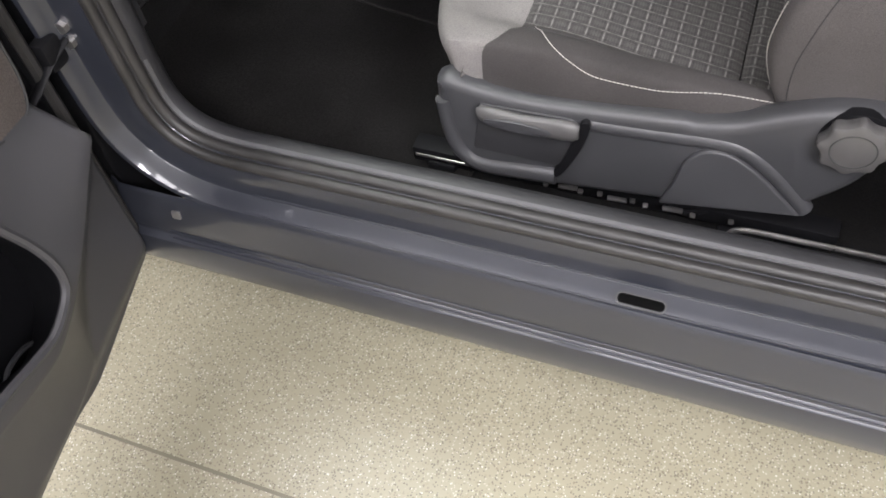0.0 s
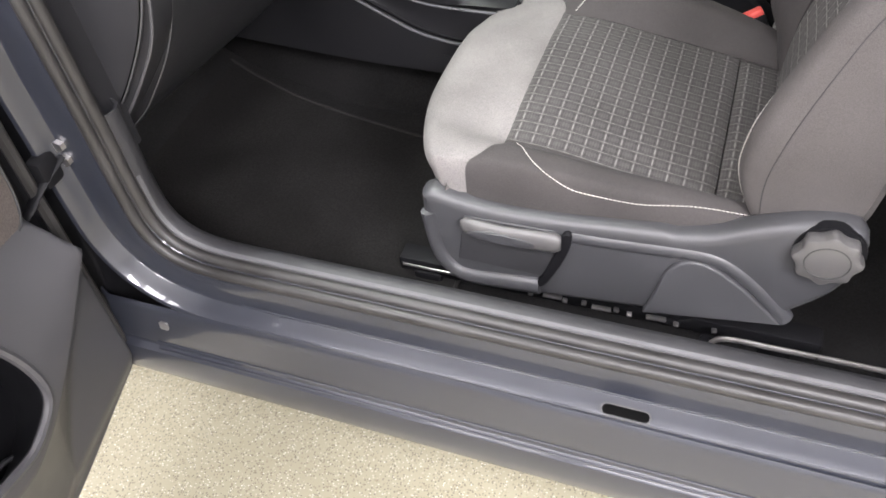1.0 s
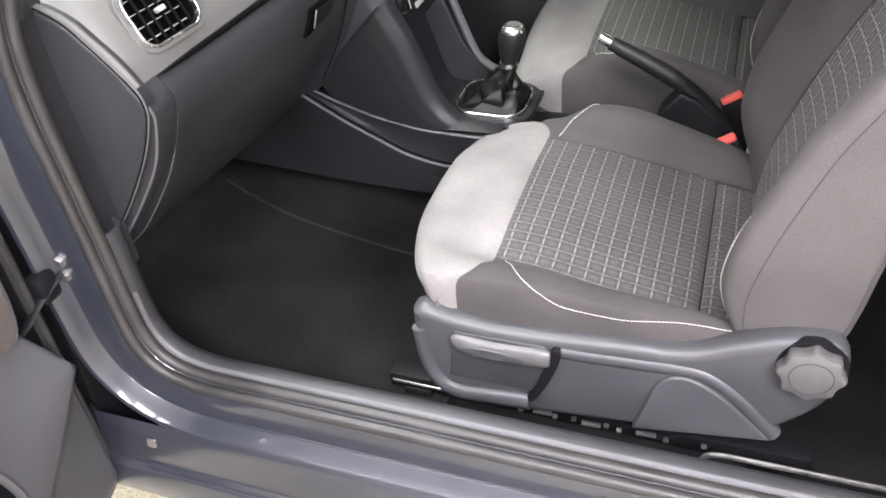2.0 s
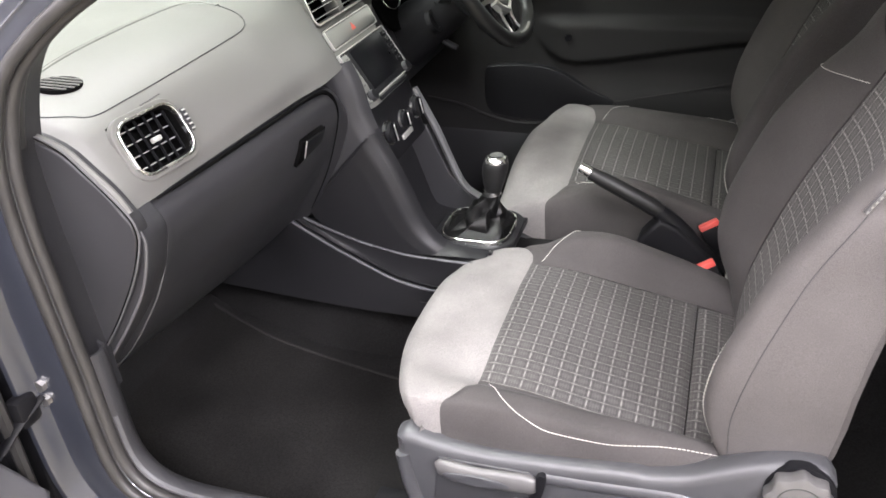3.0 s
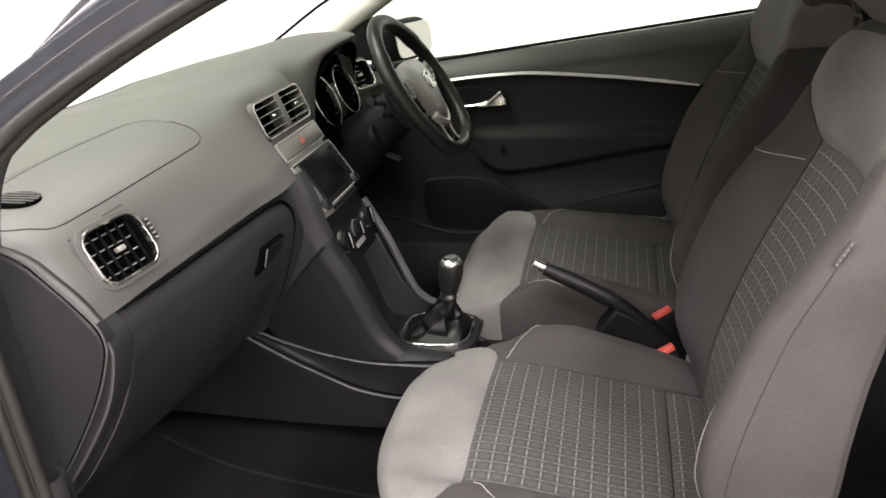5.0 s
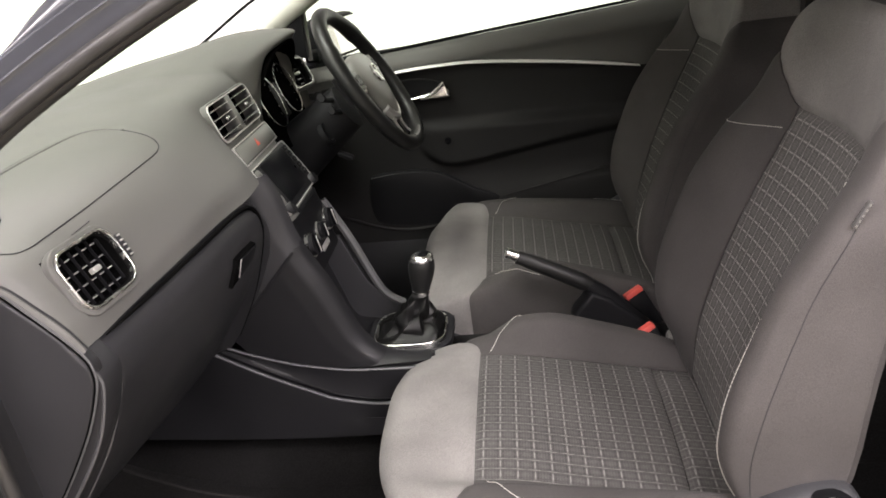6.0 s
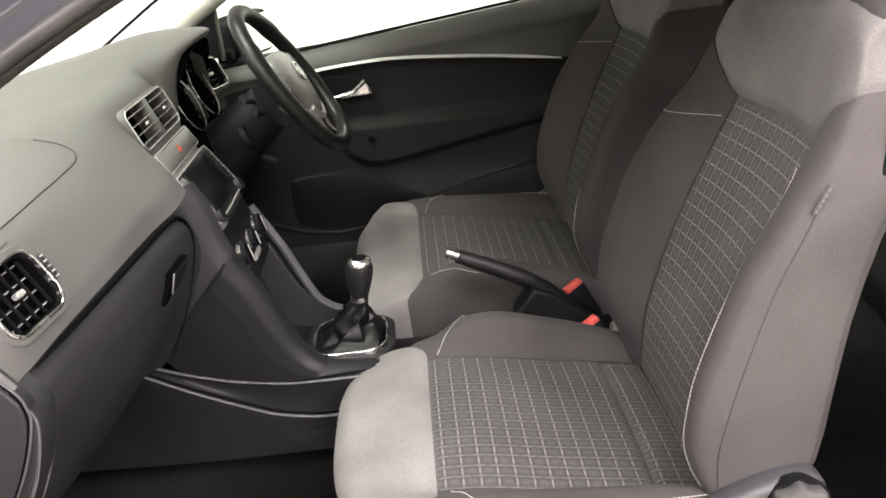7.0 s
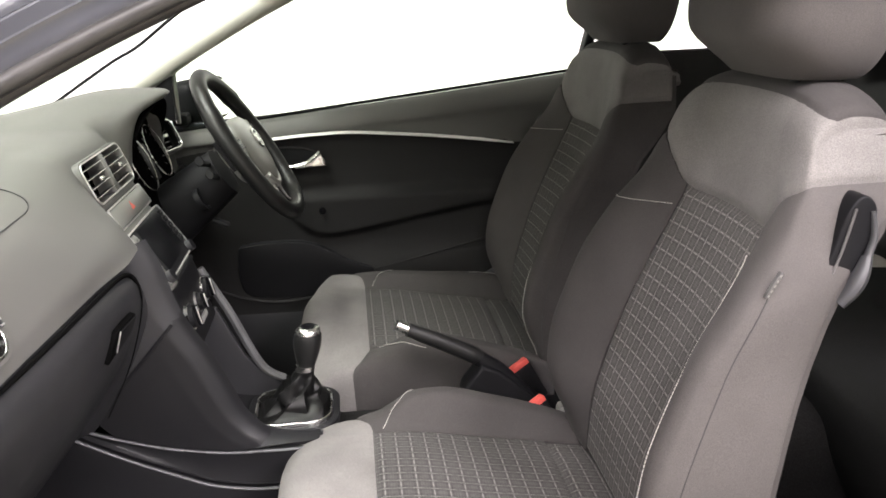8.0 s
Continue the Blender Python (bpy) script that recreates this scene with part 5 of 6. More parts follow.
grip = [0.0165 + 0.0022 * math.exp(-(((math.degrees(a) - 35) % 360 - 0) / 14) ** 2) + 0.0022 * math.exp(-(((math.degrees(a) - 145) % 360) / 14) ** 2) for a in np.linspace(0, 2 * math.pi, 72, endpoint=False)]
part("rim", moved(tube(rim, np.array(grip), 14, closed=True), wm), M_LEATHER, wheel, "worn black leather rim")
hubo = cat([(-0.080, 0.034), (-0.062, 0.060), (-0.030, 0.068), (0.030, 0.068), (0.062, 0.060), (0.080, 0.034), (0.076, 0.0), (0.058, -0.044), (0.034, -0.078), (0.0, -0.092), (-0.034, -0.078), (-0.058, -0.044), (-0.076, 0.0)], 52, closed=True)
rings = [[(p[0] * s, p[1] * s - 0.004 * (1 - s), z) for p in hubo] for s, z in ((0.60, -0.055), (0.82, -0.040), (1.0, -0.012), (0.985, -0.002), (0.94, 0.006), (0.82, 0.012), (0.60, 0.017), (0.30, 0.019), (0.05, 0.0195))]
part("airbag_hub", moved(ring_loft(rings), wm), M_HUB, wheel, "satin grey airbag hub")
emb = part("round_emblem", moved(disc(0.0215, 0.014, 0.0215, 28, 0.0205), wm @ Matrix.Translation((0, 0.006, 0.0))), M_KNOB, wheel, "plain round grey emblem")
ring_pts = [(0.0205 * math.cos(a), 0.0205 * math.sin(a), 0.0215) for a in np.linspace(0, 2 * math.pi, 30, endpoint=False)]
part("emblem_ring", moved(tube(ring_pts, 0.0026, 6, closed=True), wm @ Matrix.Translation((0, 0.006, 0.0))), M_CHROME, emb, "chrome emblem ring")
part("emblem_bar", moved(prism([(-0.014, 0.010), (-0.008, 0.012), (0.0, -0.006), (0.008, 0.012), (0.014, 0.010), (0.002, -0.016), (-0.002, -0.016)], "z", 0.0212, 0.0232), wm @ Matrix.Translation((0, 0.006, 0.0))), M_CHROME, emb, "plain chrome bar")
chin = cat([(-0.046, -0.066), (-0.030, -0.086), (0.0, -0.098), (0.030, -0.086), (0.046, -0.066)], 20)
part("chin_trim", moved(ring_loft([[(p[0] * k, p[1] * k + 0.002, z) for k, z in ((0.93, 0.0065), (1.00, 0.008), (1.07, 0.002), (1.07, -0.012), (0.93, -0.010))] for p in chin]), wm), M_SILVER, wheel, "silver chin of the hub")
for sgn in (-1, 1):
    # broad dark side spoke, running from the hub into the rim
    top = cat([(sgn * 0.060, 0.040), (sgn * 0.100, 0.044), (sgn * 0.140, 0.050), (sgn * 0.164, 0.056)], 10)
    low = cat([(sgn * 0.052, -0.050), (sgn * 0.090, -0.032), (sgn * 0.130, -0.012), (sgn * 0.164, -0.010)], 10)
    rows_ = [[(a[0], a[1], -0.012), ((a[0] + b[0]) / 2, (a[1] + b[1]) / 2 + 0.01, -0.002), (b[0], b[1], -0.010), (b[0], b[1], -0.026), (a[0], a[1], -0.026)] for a, b in zip(top, low)]
    part("spoke", moved(ring_loft(rows_), wm), M_BLACK, wheel, "broad black side spoke", sharp=50)
    pad = part("spoke_switches", moved(prism([(sgn * 0.079, 0.038), (sgn * 0.120, 0.044), (sgn * 0.132, 0.020), (sgn * 0.110, 0.000), (sgn * 0.080, -0.002)], "z", -0.010, 0.004, 0.002), wm), M_STACK, wheel, "pale grey spoke switch pad")
    for q in range(3):
        part("switch", moved(rbox(sgn * (0.090 + 0.012 * q), 0.020, 0.005, 0.009, 0.022, 0.004, 0.001, (0, 0, sgn * 8)), wm), M_GLOSS, pad)
    edge_l = cat([(sgn * 0.080, -0.004, -0.002), (sgn * 0.098, -0.006, 0.0), (sgn * 0.124, 0.006, 0.0), (sgn * 0.136, 0.022, -0.002)], 14)
    part("switch_trim", moved(tube(edge_l, 0.0030, 8), wm), M_SILVER, pad, "silver edge of the switch pad")
    leg = cat([(sgn * 0.036, -0.092, -0.004), (sgn * 0.030, -0.112, -0.008), (sgn * 0.027, -0.134, -0.008), (sgn * 0.034, -0.152, -0.004)], 12)
    part("lower_spoke_trim", moved(tube(leg, np.linspace(0.0056, 0.0036, 12), 8, flat=0.6), wm), M_SILVER, wheel, "silver lower spoke trim")
P_ = [(-0.052, -0.060), (0.052, -0.060), (0.042, -0.110), (0.040, -0.158), (-0.040, -0.158), (-0.042, -0.110)]
part("lower_spoke", moved(prism(P_, "z", -0.026, -0.010, 0.004), wm), M_GLOSS, wheel, "gloss black lower spoke")
part("rim_insert", moved(tube([(0.160 * math.sin(a), -0.150 * math.cos(a) - 0.004, 0.012) for a in np.linspace(-0.28, 0.28, 10)], 0.0036, 8), wm), M_STACK, wheel, "grey insert at the foot of the rim")

col = thing("steering_column", "dark plastic steering column shroud with stalks and ignition lock", "steering column")
rings = []
for q in np.linspace(0, 1, 8):
    c = wc + wm.col[2].to_3d() * (-0.07 - 0.16 * q) + Vector((0, 0, -0.015 - 0.02 * q))
    o = rrect(0.10 + 0.02 * q, 0.105 + 0.03 * q, 0.049, 7)
    mm = basis(c, (0, 1, 0), wup)
    rings.append([tuple(mm @ Vector((p[0], p[1], 0))) for p in o])
part("shroud", ring_loft(rings), M_BLACK, col)
cmx = basis(wc + wm.col[2].to_3d() * -0.085, (0, 1, 0), wup)
for sgn, dz in ((-1, 0.02), (1, 0.02), (-1, -0.012)):
    pts = cat([(sgn * 0.04, dz, 0), (sgn * 0.09, dz + 0.01, 0.004), (sgn * 0.135, dz + 0.022, 0.012)], 10)
    stk = part("stalk", moved(tube(pts, np.r_[np.linspace(0.007, 0.006, 6), np.linspace(0.008, 0.010, 4)], 8, flat=0.7), cmx), M_BLACK, col)
    part("stalk_band", moved(rbox(sgn * 0.128, dz + 0.020, 0.010, 0.010, 0.016, 0.016, 0.003), cmx), M_BLACK, stk)
im = basis((-0.232, 0.285, 0.826), (0, 1, 0), (-0.46, 0, 0.89))
part("ignition_ring", moved(frame_plate([(0.026 * math.cos(a), 0.026 * math.sin(a)) for a in np.linspace(0, 6.283, 26, endpoint=False)], [(0.018 * math.cos(a), 0.018 * math.sin(a)) for a in np.linspace(0, 6.283, 26, endpoint=False)], 0.0, 0.012), im), M_BLACK, col)
part("ignition_lock", moved(disc(0.017, 0.0, 0.006, 22), im), M_BLACK, col, "black ignition lock")
part("adjust_lever", rbox(-0.195, 0.300, 0.775, 0.036, 0.022, 0.010, 0.004, (0, 25, 0)), M_BLACK, col, "small adjusting lever")

# ---- centre console, gear lever, handbrake ----
con = thing("centre_console", "dark plastic centre console with pale edge lines", "console")
side = []
for q in np.linspace(0, 1, 40):
    x = -0.78 + q * 0.82
    z1 = smooth_lerp(x, [-0.78, -0.43, -0.405, -0.324, -0.227, -0.126, -0.043, 0.04], [0.68, 0.580, 0.571, 0.538, 0.509, 0.4945, 0.4935, 0.497])
    z2 = smooth_lerp(x, [-0.78, -0.43, -0.40, -0.306, -0.232, -0.173, -0.092, 0.04], [0.67, 0.572, 0.556, 0.503, 0.467, 0.442, 0.429, 0.428])
    side.append((x, float(z1), float(z2)))
P = np.array([[(x, -0.148, z1), (x, -0.1475, z1 - 0.2 * (z1 - z2)), (x, -0.148, z1 - 0.6 * (z1 - z2)), (x, -0.153, z2 + 0.004), (x, -0.160, z2)] for x, z1, z2 in side])
part("side_band", sheet(P, 0.008), M_CONSOLE, con, "dark plastic side band")
part("upper_edge_line", tube([(x, -0.1575, z1 + 0.001) for x, z1, z2 in side], 0.0025, 6), M_EDGE, con, "upper edge, highlight put in as paler grey")
part("lower_edge_line", tube([(x, -0.1690, z2 + 0.001) for x, z1, z2 in side], 0.0028, 6), M_EDGE, con, "lower edge, highlight put in as paler grey")
P = np.array([[(x, -0.160, z2), (x, -0.162, z2 - 0.012), (x, -0.163 + 0.01 * fw, z2 - 0.03), (x, -0.166 + 0.02 * fw, 0.40), (x, -0.172 + 0.03 * fw, 0.368)] for x, z1, z2 in side for fw in (float(step(np.array(-x), 0.20, 0.72)),)])
part("foot_panel", sheet(P, 0.008), M_CONSOLE, con, "dark plastic foot panel")
edge = cat([(-0.216, 0.742), (-0.194, 0.70), (-0.170, 0.652), (-0.149, 0.60), (-0.130, 0.555), (-0.112, 0.526), (-0.082, 0.506), (-0.045, 0.4975), (0.005, 0.494)], 40)
part("left_cheek", tube([(p[0], -0.1095, p[1]) for p in edge], 0.0050, 8), M_CONSOLE, con)
P = np.array([[(x, -0.1125 - 0.031 * w ** 0.6, zt + (console_line(x) - zt) * w) for w in np.linspace(0, 1, 8)] for x in np.linspace(-0.112, 0.0, 24) for zt in (float(np.interp(x, edge[16:, 0], edge[16:, 1])) + 0.002,)])
part("toe_panel", sheet(P, 0.006), M_CONSOLE, con, "dark plastic side beside the gear lever")
part("right_cheek", tube([(p[0] + 0.004, 0.098, p[1]) for p in edge[:31]], 0.0085, 8), M_SILLTRIM, con, "slim grey console cheek")
part("right_side", prism([(-0.30, 0.66), (-0.19, 0.66), (-0.17, 0.61), (-0.145, 0.556), (-0.118, 0.524), (-0.085, 0.504), (-0.055, 0.488), (-0.03, 0.44), (0.06, 0.40), (0.06, 0.35), (-0.30, 0.35)], "y", 0.098, 0.112, 0.002), M_DASHLOW, con)
P = np.array([[(p[0] - 0.018, y, p[1] - 0.012) for y in np.linspace(-0.108, 0.098, 10)] for p in cat([(-0.225, 0.668), (-0.205, 0.62), (-0.185, 0.56), (-0.165, 0.505), (-0.14, 0.487), (-0.06, 0.482), (0.045, 0.478)], 24)])
part("tray", sheet(P, 0.01), M_CONSOLE, con, "dark console tray")
part("rear_console", rbox(0.32, 0.02, 0.405, 0.34, 0.13, 0.05, 0.015, seg=4), M_BLACK, con, "dark rear console")
part("tray_switch", rbox(-0.13, -0.085, 0.498, 0.03, 0.022, 0.02, 0.006), M_BLACK, con)

gear = thing("gear_lever", "gear lever with black knob, chrome cap and leather gaiter", "gear lever")
gm = pose(-0.052, 0.003, 0.478)
o, i = rrect(0.142, 0.146, 0.044, 8), rrect(0.135, 0.139, 0.041, 8)
part("gaiter_frame", moved(frame_plate(o, i, 0.0, 0.016), gm), M_CHROME, gear, "chrome gaiter frame", bevel=0.003)
part("plinth", moved(frame_plate(rrect(0.170, 0.172, 0.052, 8), rrect(0.142, 0.146, 0.044, 8), -0.004, 0.009), gm), M_CONSOLE, gear, "dark plinth", bevel=0.003)
rings = []
for q in np.linspace(0, 1, 34):
    w = 0.130 * (1 - q) ** 1.5 + 0.036 * (1 - (1 - q) ** 1.5)
    ring = []
    for kk, p in enumerate(rrect(w, w * (0.93 + 0.07 * q), w * (0.22 + 0.26 * q), 14)):
        a = math.atan2(p[1], p[0])
        swell = math.sin(min(q * 1.05, 1) * math.pi) ** 0.6
        fold = 1 - 2 * abs(((3 * a + 5.5 * q) / math.pi) % 2 - 1)
        fold2 = 1 - 2 * abs(((5 * a - 8.0 * q + 1.1) / math.pi) % 2 - 1)
        f = 1 + swell * (0.20 * fold + 0.15 * fold2 + 0.09 * math.sin(15 * q + 2 * a)) - 0.10 * swell
        ring.append((p[0] * f + 0.026 * q, p[1] * f, 0.004 + 0.082 * q ** 0.95 + 0.007 * swell * fold2))
    rings.append(ring)
part("gaiter", moved(ring_loft(rings), gm), M_GAITER, gear, "creased black leather gaiter", sharp=24)
kx, ky, kz = -0.022, 0.008, 0.0
part("neck_ring", moved(disc(0.017, 0.563, 0.571, 22), pose(kx - 0.002, ky, 0)), M_CHROME, gear, "chrome neck ring")
prof = [(0.0165, 0.570), (0.019, 0.580), (0.023, 0.596), (0.0255, 0.610), (0.026, 0.622), (0.0245, 0.633), (0.021, 0.640)]
part("knob", ring_loft([[(kx + r * math.cos(a) + 0.12 * (z - 0.58), ky + r * math.sin(a), z) for a in np.linspace(0, 6.2832, 24, endpoint=False)] for r, z in prof]), M_LEATHER, gear, "black leather knob")
prof = [(0.0235, 0.6355), (0.0225, 0.641), (0.019, 0.645), (0.010, 0.647)]
part("cap", ring_loft([[(kx + r * math.cos(a) + 0.12 * (z - 0.58), ky + r * math.sin(a), z) for a in np.linspace(0, 6.2832, 24, endpoint=False)] for r, z in prof]), M_CHROME, gear, "chrome knob cap")
part("cap_plate", ring_loft([[(kx + r * math.cos(a) + 0.12 * (z - 0.58), ky + r * math.sin(a), z) for a in np.linspace(0, 6.2832, 20, endpoint=False)] for r, z in ((0.0135, 0.645), (0.0135, 0.6482))]), M_GLOSS, gear)

hbk = thing("handbrake", "raised black handbrake lever with chrome button", "handbrake")
hp = cat([(0.168, 0.018, 0.622), (0.20, 0.019, 0.606), (0.24, 0.020, 0.586), (0.285, 0.021, 0.562), (0.305, 0.021, 0.550)], 20)
part("grip", tube(hp, np.r_[np.full(3, 0.0135), np.linspace(0.0145, 0.0165, 12), np.linspace(0.0165, 0.0145, 5)], 12), M_LEATHER, hbk, "black leather grip")
part("button", tube([(0.148, 0.018, 0.633), (0.172, 0.018, 0.621)], 0.0105, 12), M_CHROME, hbk, "chrome release button")
hp2 = cat([(0.300, 0.021, 0.551), (0.335, 0.021, 0.522), (0.38, 0.021, 0.470), (0.42, 0.021, 0.42)], 14)
part("arm", tube(hp2, np.linspace(0.0155, 0.026, 14), 12), M_BLACK, hbk)
part("boot", prism([(0.255, 0.44), (0.270, 0.50), (0.305, 0.545), (0.34, 0.53), (0.44, 0.44)], "y", -0.006, 0.048, 0.008), M_BLACK, hbk, "dark plastic lever boot")

for by, bx in ((0.100, 0.400), (-0.058, 0.398)):
    bk = thing("seat_belt_buckle", "black seat belt buckle with red release button", "buckle", "seat belt buckles")
    bmx = basis((bx, by, 0.482 if by > 0 else 0.480), (0.85, 0.30, 0.42), (-0.45, 0.10, 0.88))
    part("body", moved(rbox(0, -0.035, 0, 0.044, 0.085, 0.024, 0.006), bmx), M_BLACK, bk)
    part("release_button", moved(rbox(0, 0.009, 0.001, 0.040, 0.012, 0.021, 0.003), bmx), M_RED, bk, "red release button")
    part("stalk", tube(cat([(bx + 0.035, by, 0.42), (bx + 0.07, by, 0.36), (bx + 0.09, by * 0.9, 0.30)], 8), 0.012, 8, flat=0.5), M_BLACK, bk)
part("anchor_cover", rbox(0.458, -0.066, 0.468, 0.05, 0.03, 0.04, 0.01), M_STACK, con, "small grey anchor cover")
part("pedal_box", rbox(-0.55, 0.36, 0.30, 0.06, 0.30, 0.10, 0.01), M_BLACK, car)

# ---- front seats ----
CUSH_X = [0.0, 0.10, 0.20, 0.30, 0.40, 0.55, 0.75, 1.0]
CUSH_LINE = [(-0.020, 0.330), (-0.052, 0.395), (-0.060, 0.450), (-0.028, 0.498), (0.030, 0.517), (0.130, 0.513), (0.270, 0.489), (0.470, 0.455)]


def cushion(u, v):
    """The seat cushion's skin: u from the foot of the nose to the rear, v from -1.25 to 1.25 across."""
    x = smooth_lerp(u, CUSH_X, [p[0] for p in CUSH_LINE])
    z = smooth_lerp(u, CUSH_X, [p[1] for p in CUSH_LINE])
    av = np.abs(v)
    half = smooth_lerp(u, [0, 0.2, 0.4, 0.7, 1.0], [0.245, 0.258, 0.262, 0.264, 0.262])
    y = np.sign(v) * half * smooth_lerp(av, [0, 0.3, 0.68, 0.85, 0.97, 1.05, 1.12, 1.25], [0, 0.32, 0.68, 0.86, 0.965, 0.995, 1.0, 0.985])
    drop = smooth_lerp(av, [0, 0.3, 0.6, 0.68, 0.82, 0.93, 1.0, 1.08, 1.25], [0.004, 0.003, -0.004, -0.004, 0.016, 0.014, -0.008, -0.048, -0.125])
    fr, fr2 = step(0.45 - u, 0.0, 0.30), step(0.50 - u, 0.0, 0.36)
    inner = v > 0
    drop = drop - np.maximum(drop, 0) * step(0.52 - u, 0.0, 0.22) * step(av, 0.5, 0.7)
    z = z + drop * (1 - 0.25 * fr) - np.where(inner, 0.085, -0.004) * fr2 * np.clip(av, 0, 1.25) ** 2 + 0.044 * fr * step(u, 0.0, 0.12)
    crest = smooth_lerp(u, [0.2, 0.3, 0.38, 0.45, 0.5, 0.55, 0.6, 0.7, 0.8, 0.9, 1.0], [0.0, -0.010, -0.018, -0.024, -0.020, -0.002, 0.020, 0.032, 0.022, 0.008, -0.012])
    z = z + (0.026 - 0.018 * inner) * step(u, 0.45, 0.95) * step(av, 0.66, 0.86) + np.where(inner, crest, 0.0) * step(av, 0.64, 0.84)
    x = x + np.where(inner, -0.006, 0.073) * fr * np.clip(av, 0, 1.25) ** 3
    return np.stack([x, y, z], -1)


BACK_U = [0.0, 0.14, 0.29, 0.45, 0.575, 0.66, 0.75, 0.83, 0.88, 0.92, 0.965, 1.0]
BACK_LINE = [(0.452, 0.455), (0.462, 0.55), (0.492, 0.660), (0.537, 0.780), (0.578, 0.872), (0.602, 0.930), (0.612, 0.995), (0.622, 1.060), (0.642, 1.090), (0.676, 1.102), (0.715, 1.095), (0.735, 1.06)]


def backrest(u, v):
    """The backrest's skin: u from the foot to the top, v from -1.6 to 1.6 across and round the sides."""
    xc = smooth_lerp(u, BACK_U, [p[0] for p in BACK_LINE])
    zc = smooth_lerp(u, BACK_U, [p[1] for p in BACK_LINE])
    av = np.abs(v)
    hin = smooth_lerp(u, [0, 0.27, 0.66, 1.0], [0.142, 0.138, 0.122, 0.116])
    half = smooth_lerp(u, [0, 0.14, 0.32, 0.54, 0.70, 0.80, 0.86, 0.92, 1.0], [0.235, 0.255, 0.268, 0.262, 0.232, 0.207, 0.190, 0.178, 0.172])
    depth = smooth_lerp(u, [0, 0.06, 0.12, 0.20, 0.30, 0.45, 0.58, 0.70, 0.80, 1.0], [0.004, 0.018, 0.040, 0.062, 0.073, 0.074, 0.058, 0.028, 0.010, 0.0])
    back = smooth_lerp(u, [0, 0.14, 0.29, 0.45, 0.575, 0.66, 0.75, 0.85, 0.92, 1.0], [0.100, 0.108, 0.086, 0.062, 0.052, 0.078, 0.108, 0.100, 0.050, -0.008])
    yy = np.where(av <= 0.5, av / 0.5 * hin, hin + (half - hin) * smooth_lerp(av, [0.5, 0.62, 0.78, 0.90, 1.0, 1.1, 1.25, 1.6], [0, 0.26, 0.62, 0.86, 0.97, 1.0, 1.0, 0.97]))
    fwd = smooth_lerp(av, [0, 0.4, 0.5, 0.62, 0.76, 0.86, 0.94, 1.02, 1.12, 1.3, 1.6], [0, 0.02, 0.06, 0.42, 0.88, 1.0, 0.92, 0.66, 0.25, -0.35, -1.0])
    x = np.where(fwd >= 0, xc - fwd * depth, xc - fwd * back)
    x = x + 0.012 * (1 - np.clip(av / 0.5, 0, 1) ** 2) * step(u, 0.1, 0.4)
    z = zc - 0.030 * step(u, 0.70, 0.92) * np.clip(av, 0, 1.2) ** 2.5
    return np.stack([x, np.sign(v) * yy, z], -1)


def patch(fn, u0, u1, v0, v1, nu, nv, thick, seam, flip, m):
    """Panel of a skin; u0 and u1 may follow v."""
    vv = v0 + (v1 - v0) * spaced(nv)
    a = np.array([u0(v) if callable(u0) else u0 for v in vv])
    b = np.array([u1(v) if callable(u1) else u1 for v in vv])
    T = spaced(nu)[:, None]
    U = a[None] + (b - a)[None] * T
    V = np.tile(vv, (nu, 1))
    P = fn(U, V) @ np.array(m.to_3x3()).T + np.array(m.translation)
    return sheet(P, thick, flip, seam)


def grey_end(v):
    """Where the pale nose panel of the cushion ends."""
    a = abs(v)
    return float(smooth_lerp(a, [0, 0.66, 0.70, 0.87, 0.94, 1.0, 1.06, 1.25], [0.493, 0.493, 0.493, 0.466, 0.447, 0.437, 0.439, 0.443]))


def yoke_start(v):
    """Where the pale shoulder panel of the backrest begins."""
    a = abs(v)
    return float(smooth_lerp(a, [0, 0.42, 0.51, 0.66, 0.81, 1.05, 1.3, 1.6], [0.650, 0.650, 0.655, 0.698, 0.735, 0.761, 0.768, 0.768]))


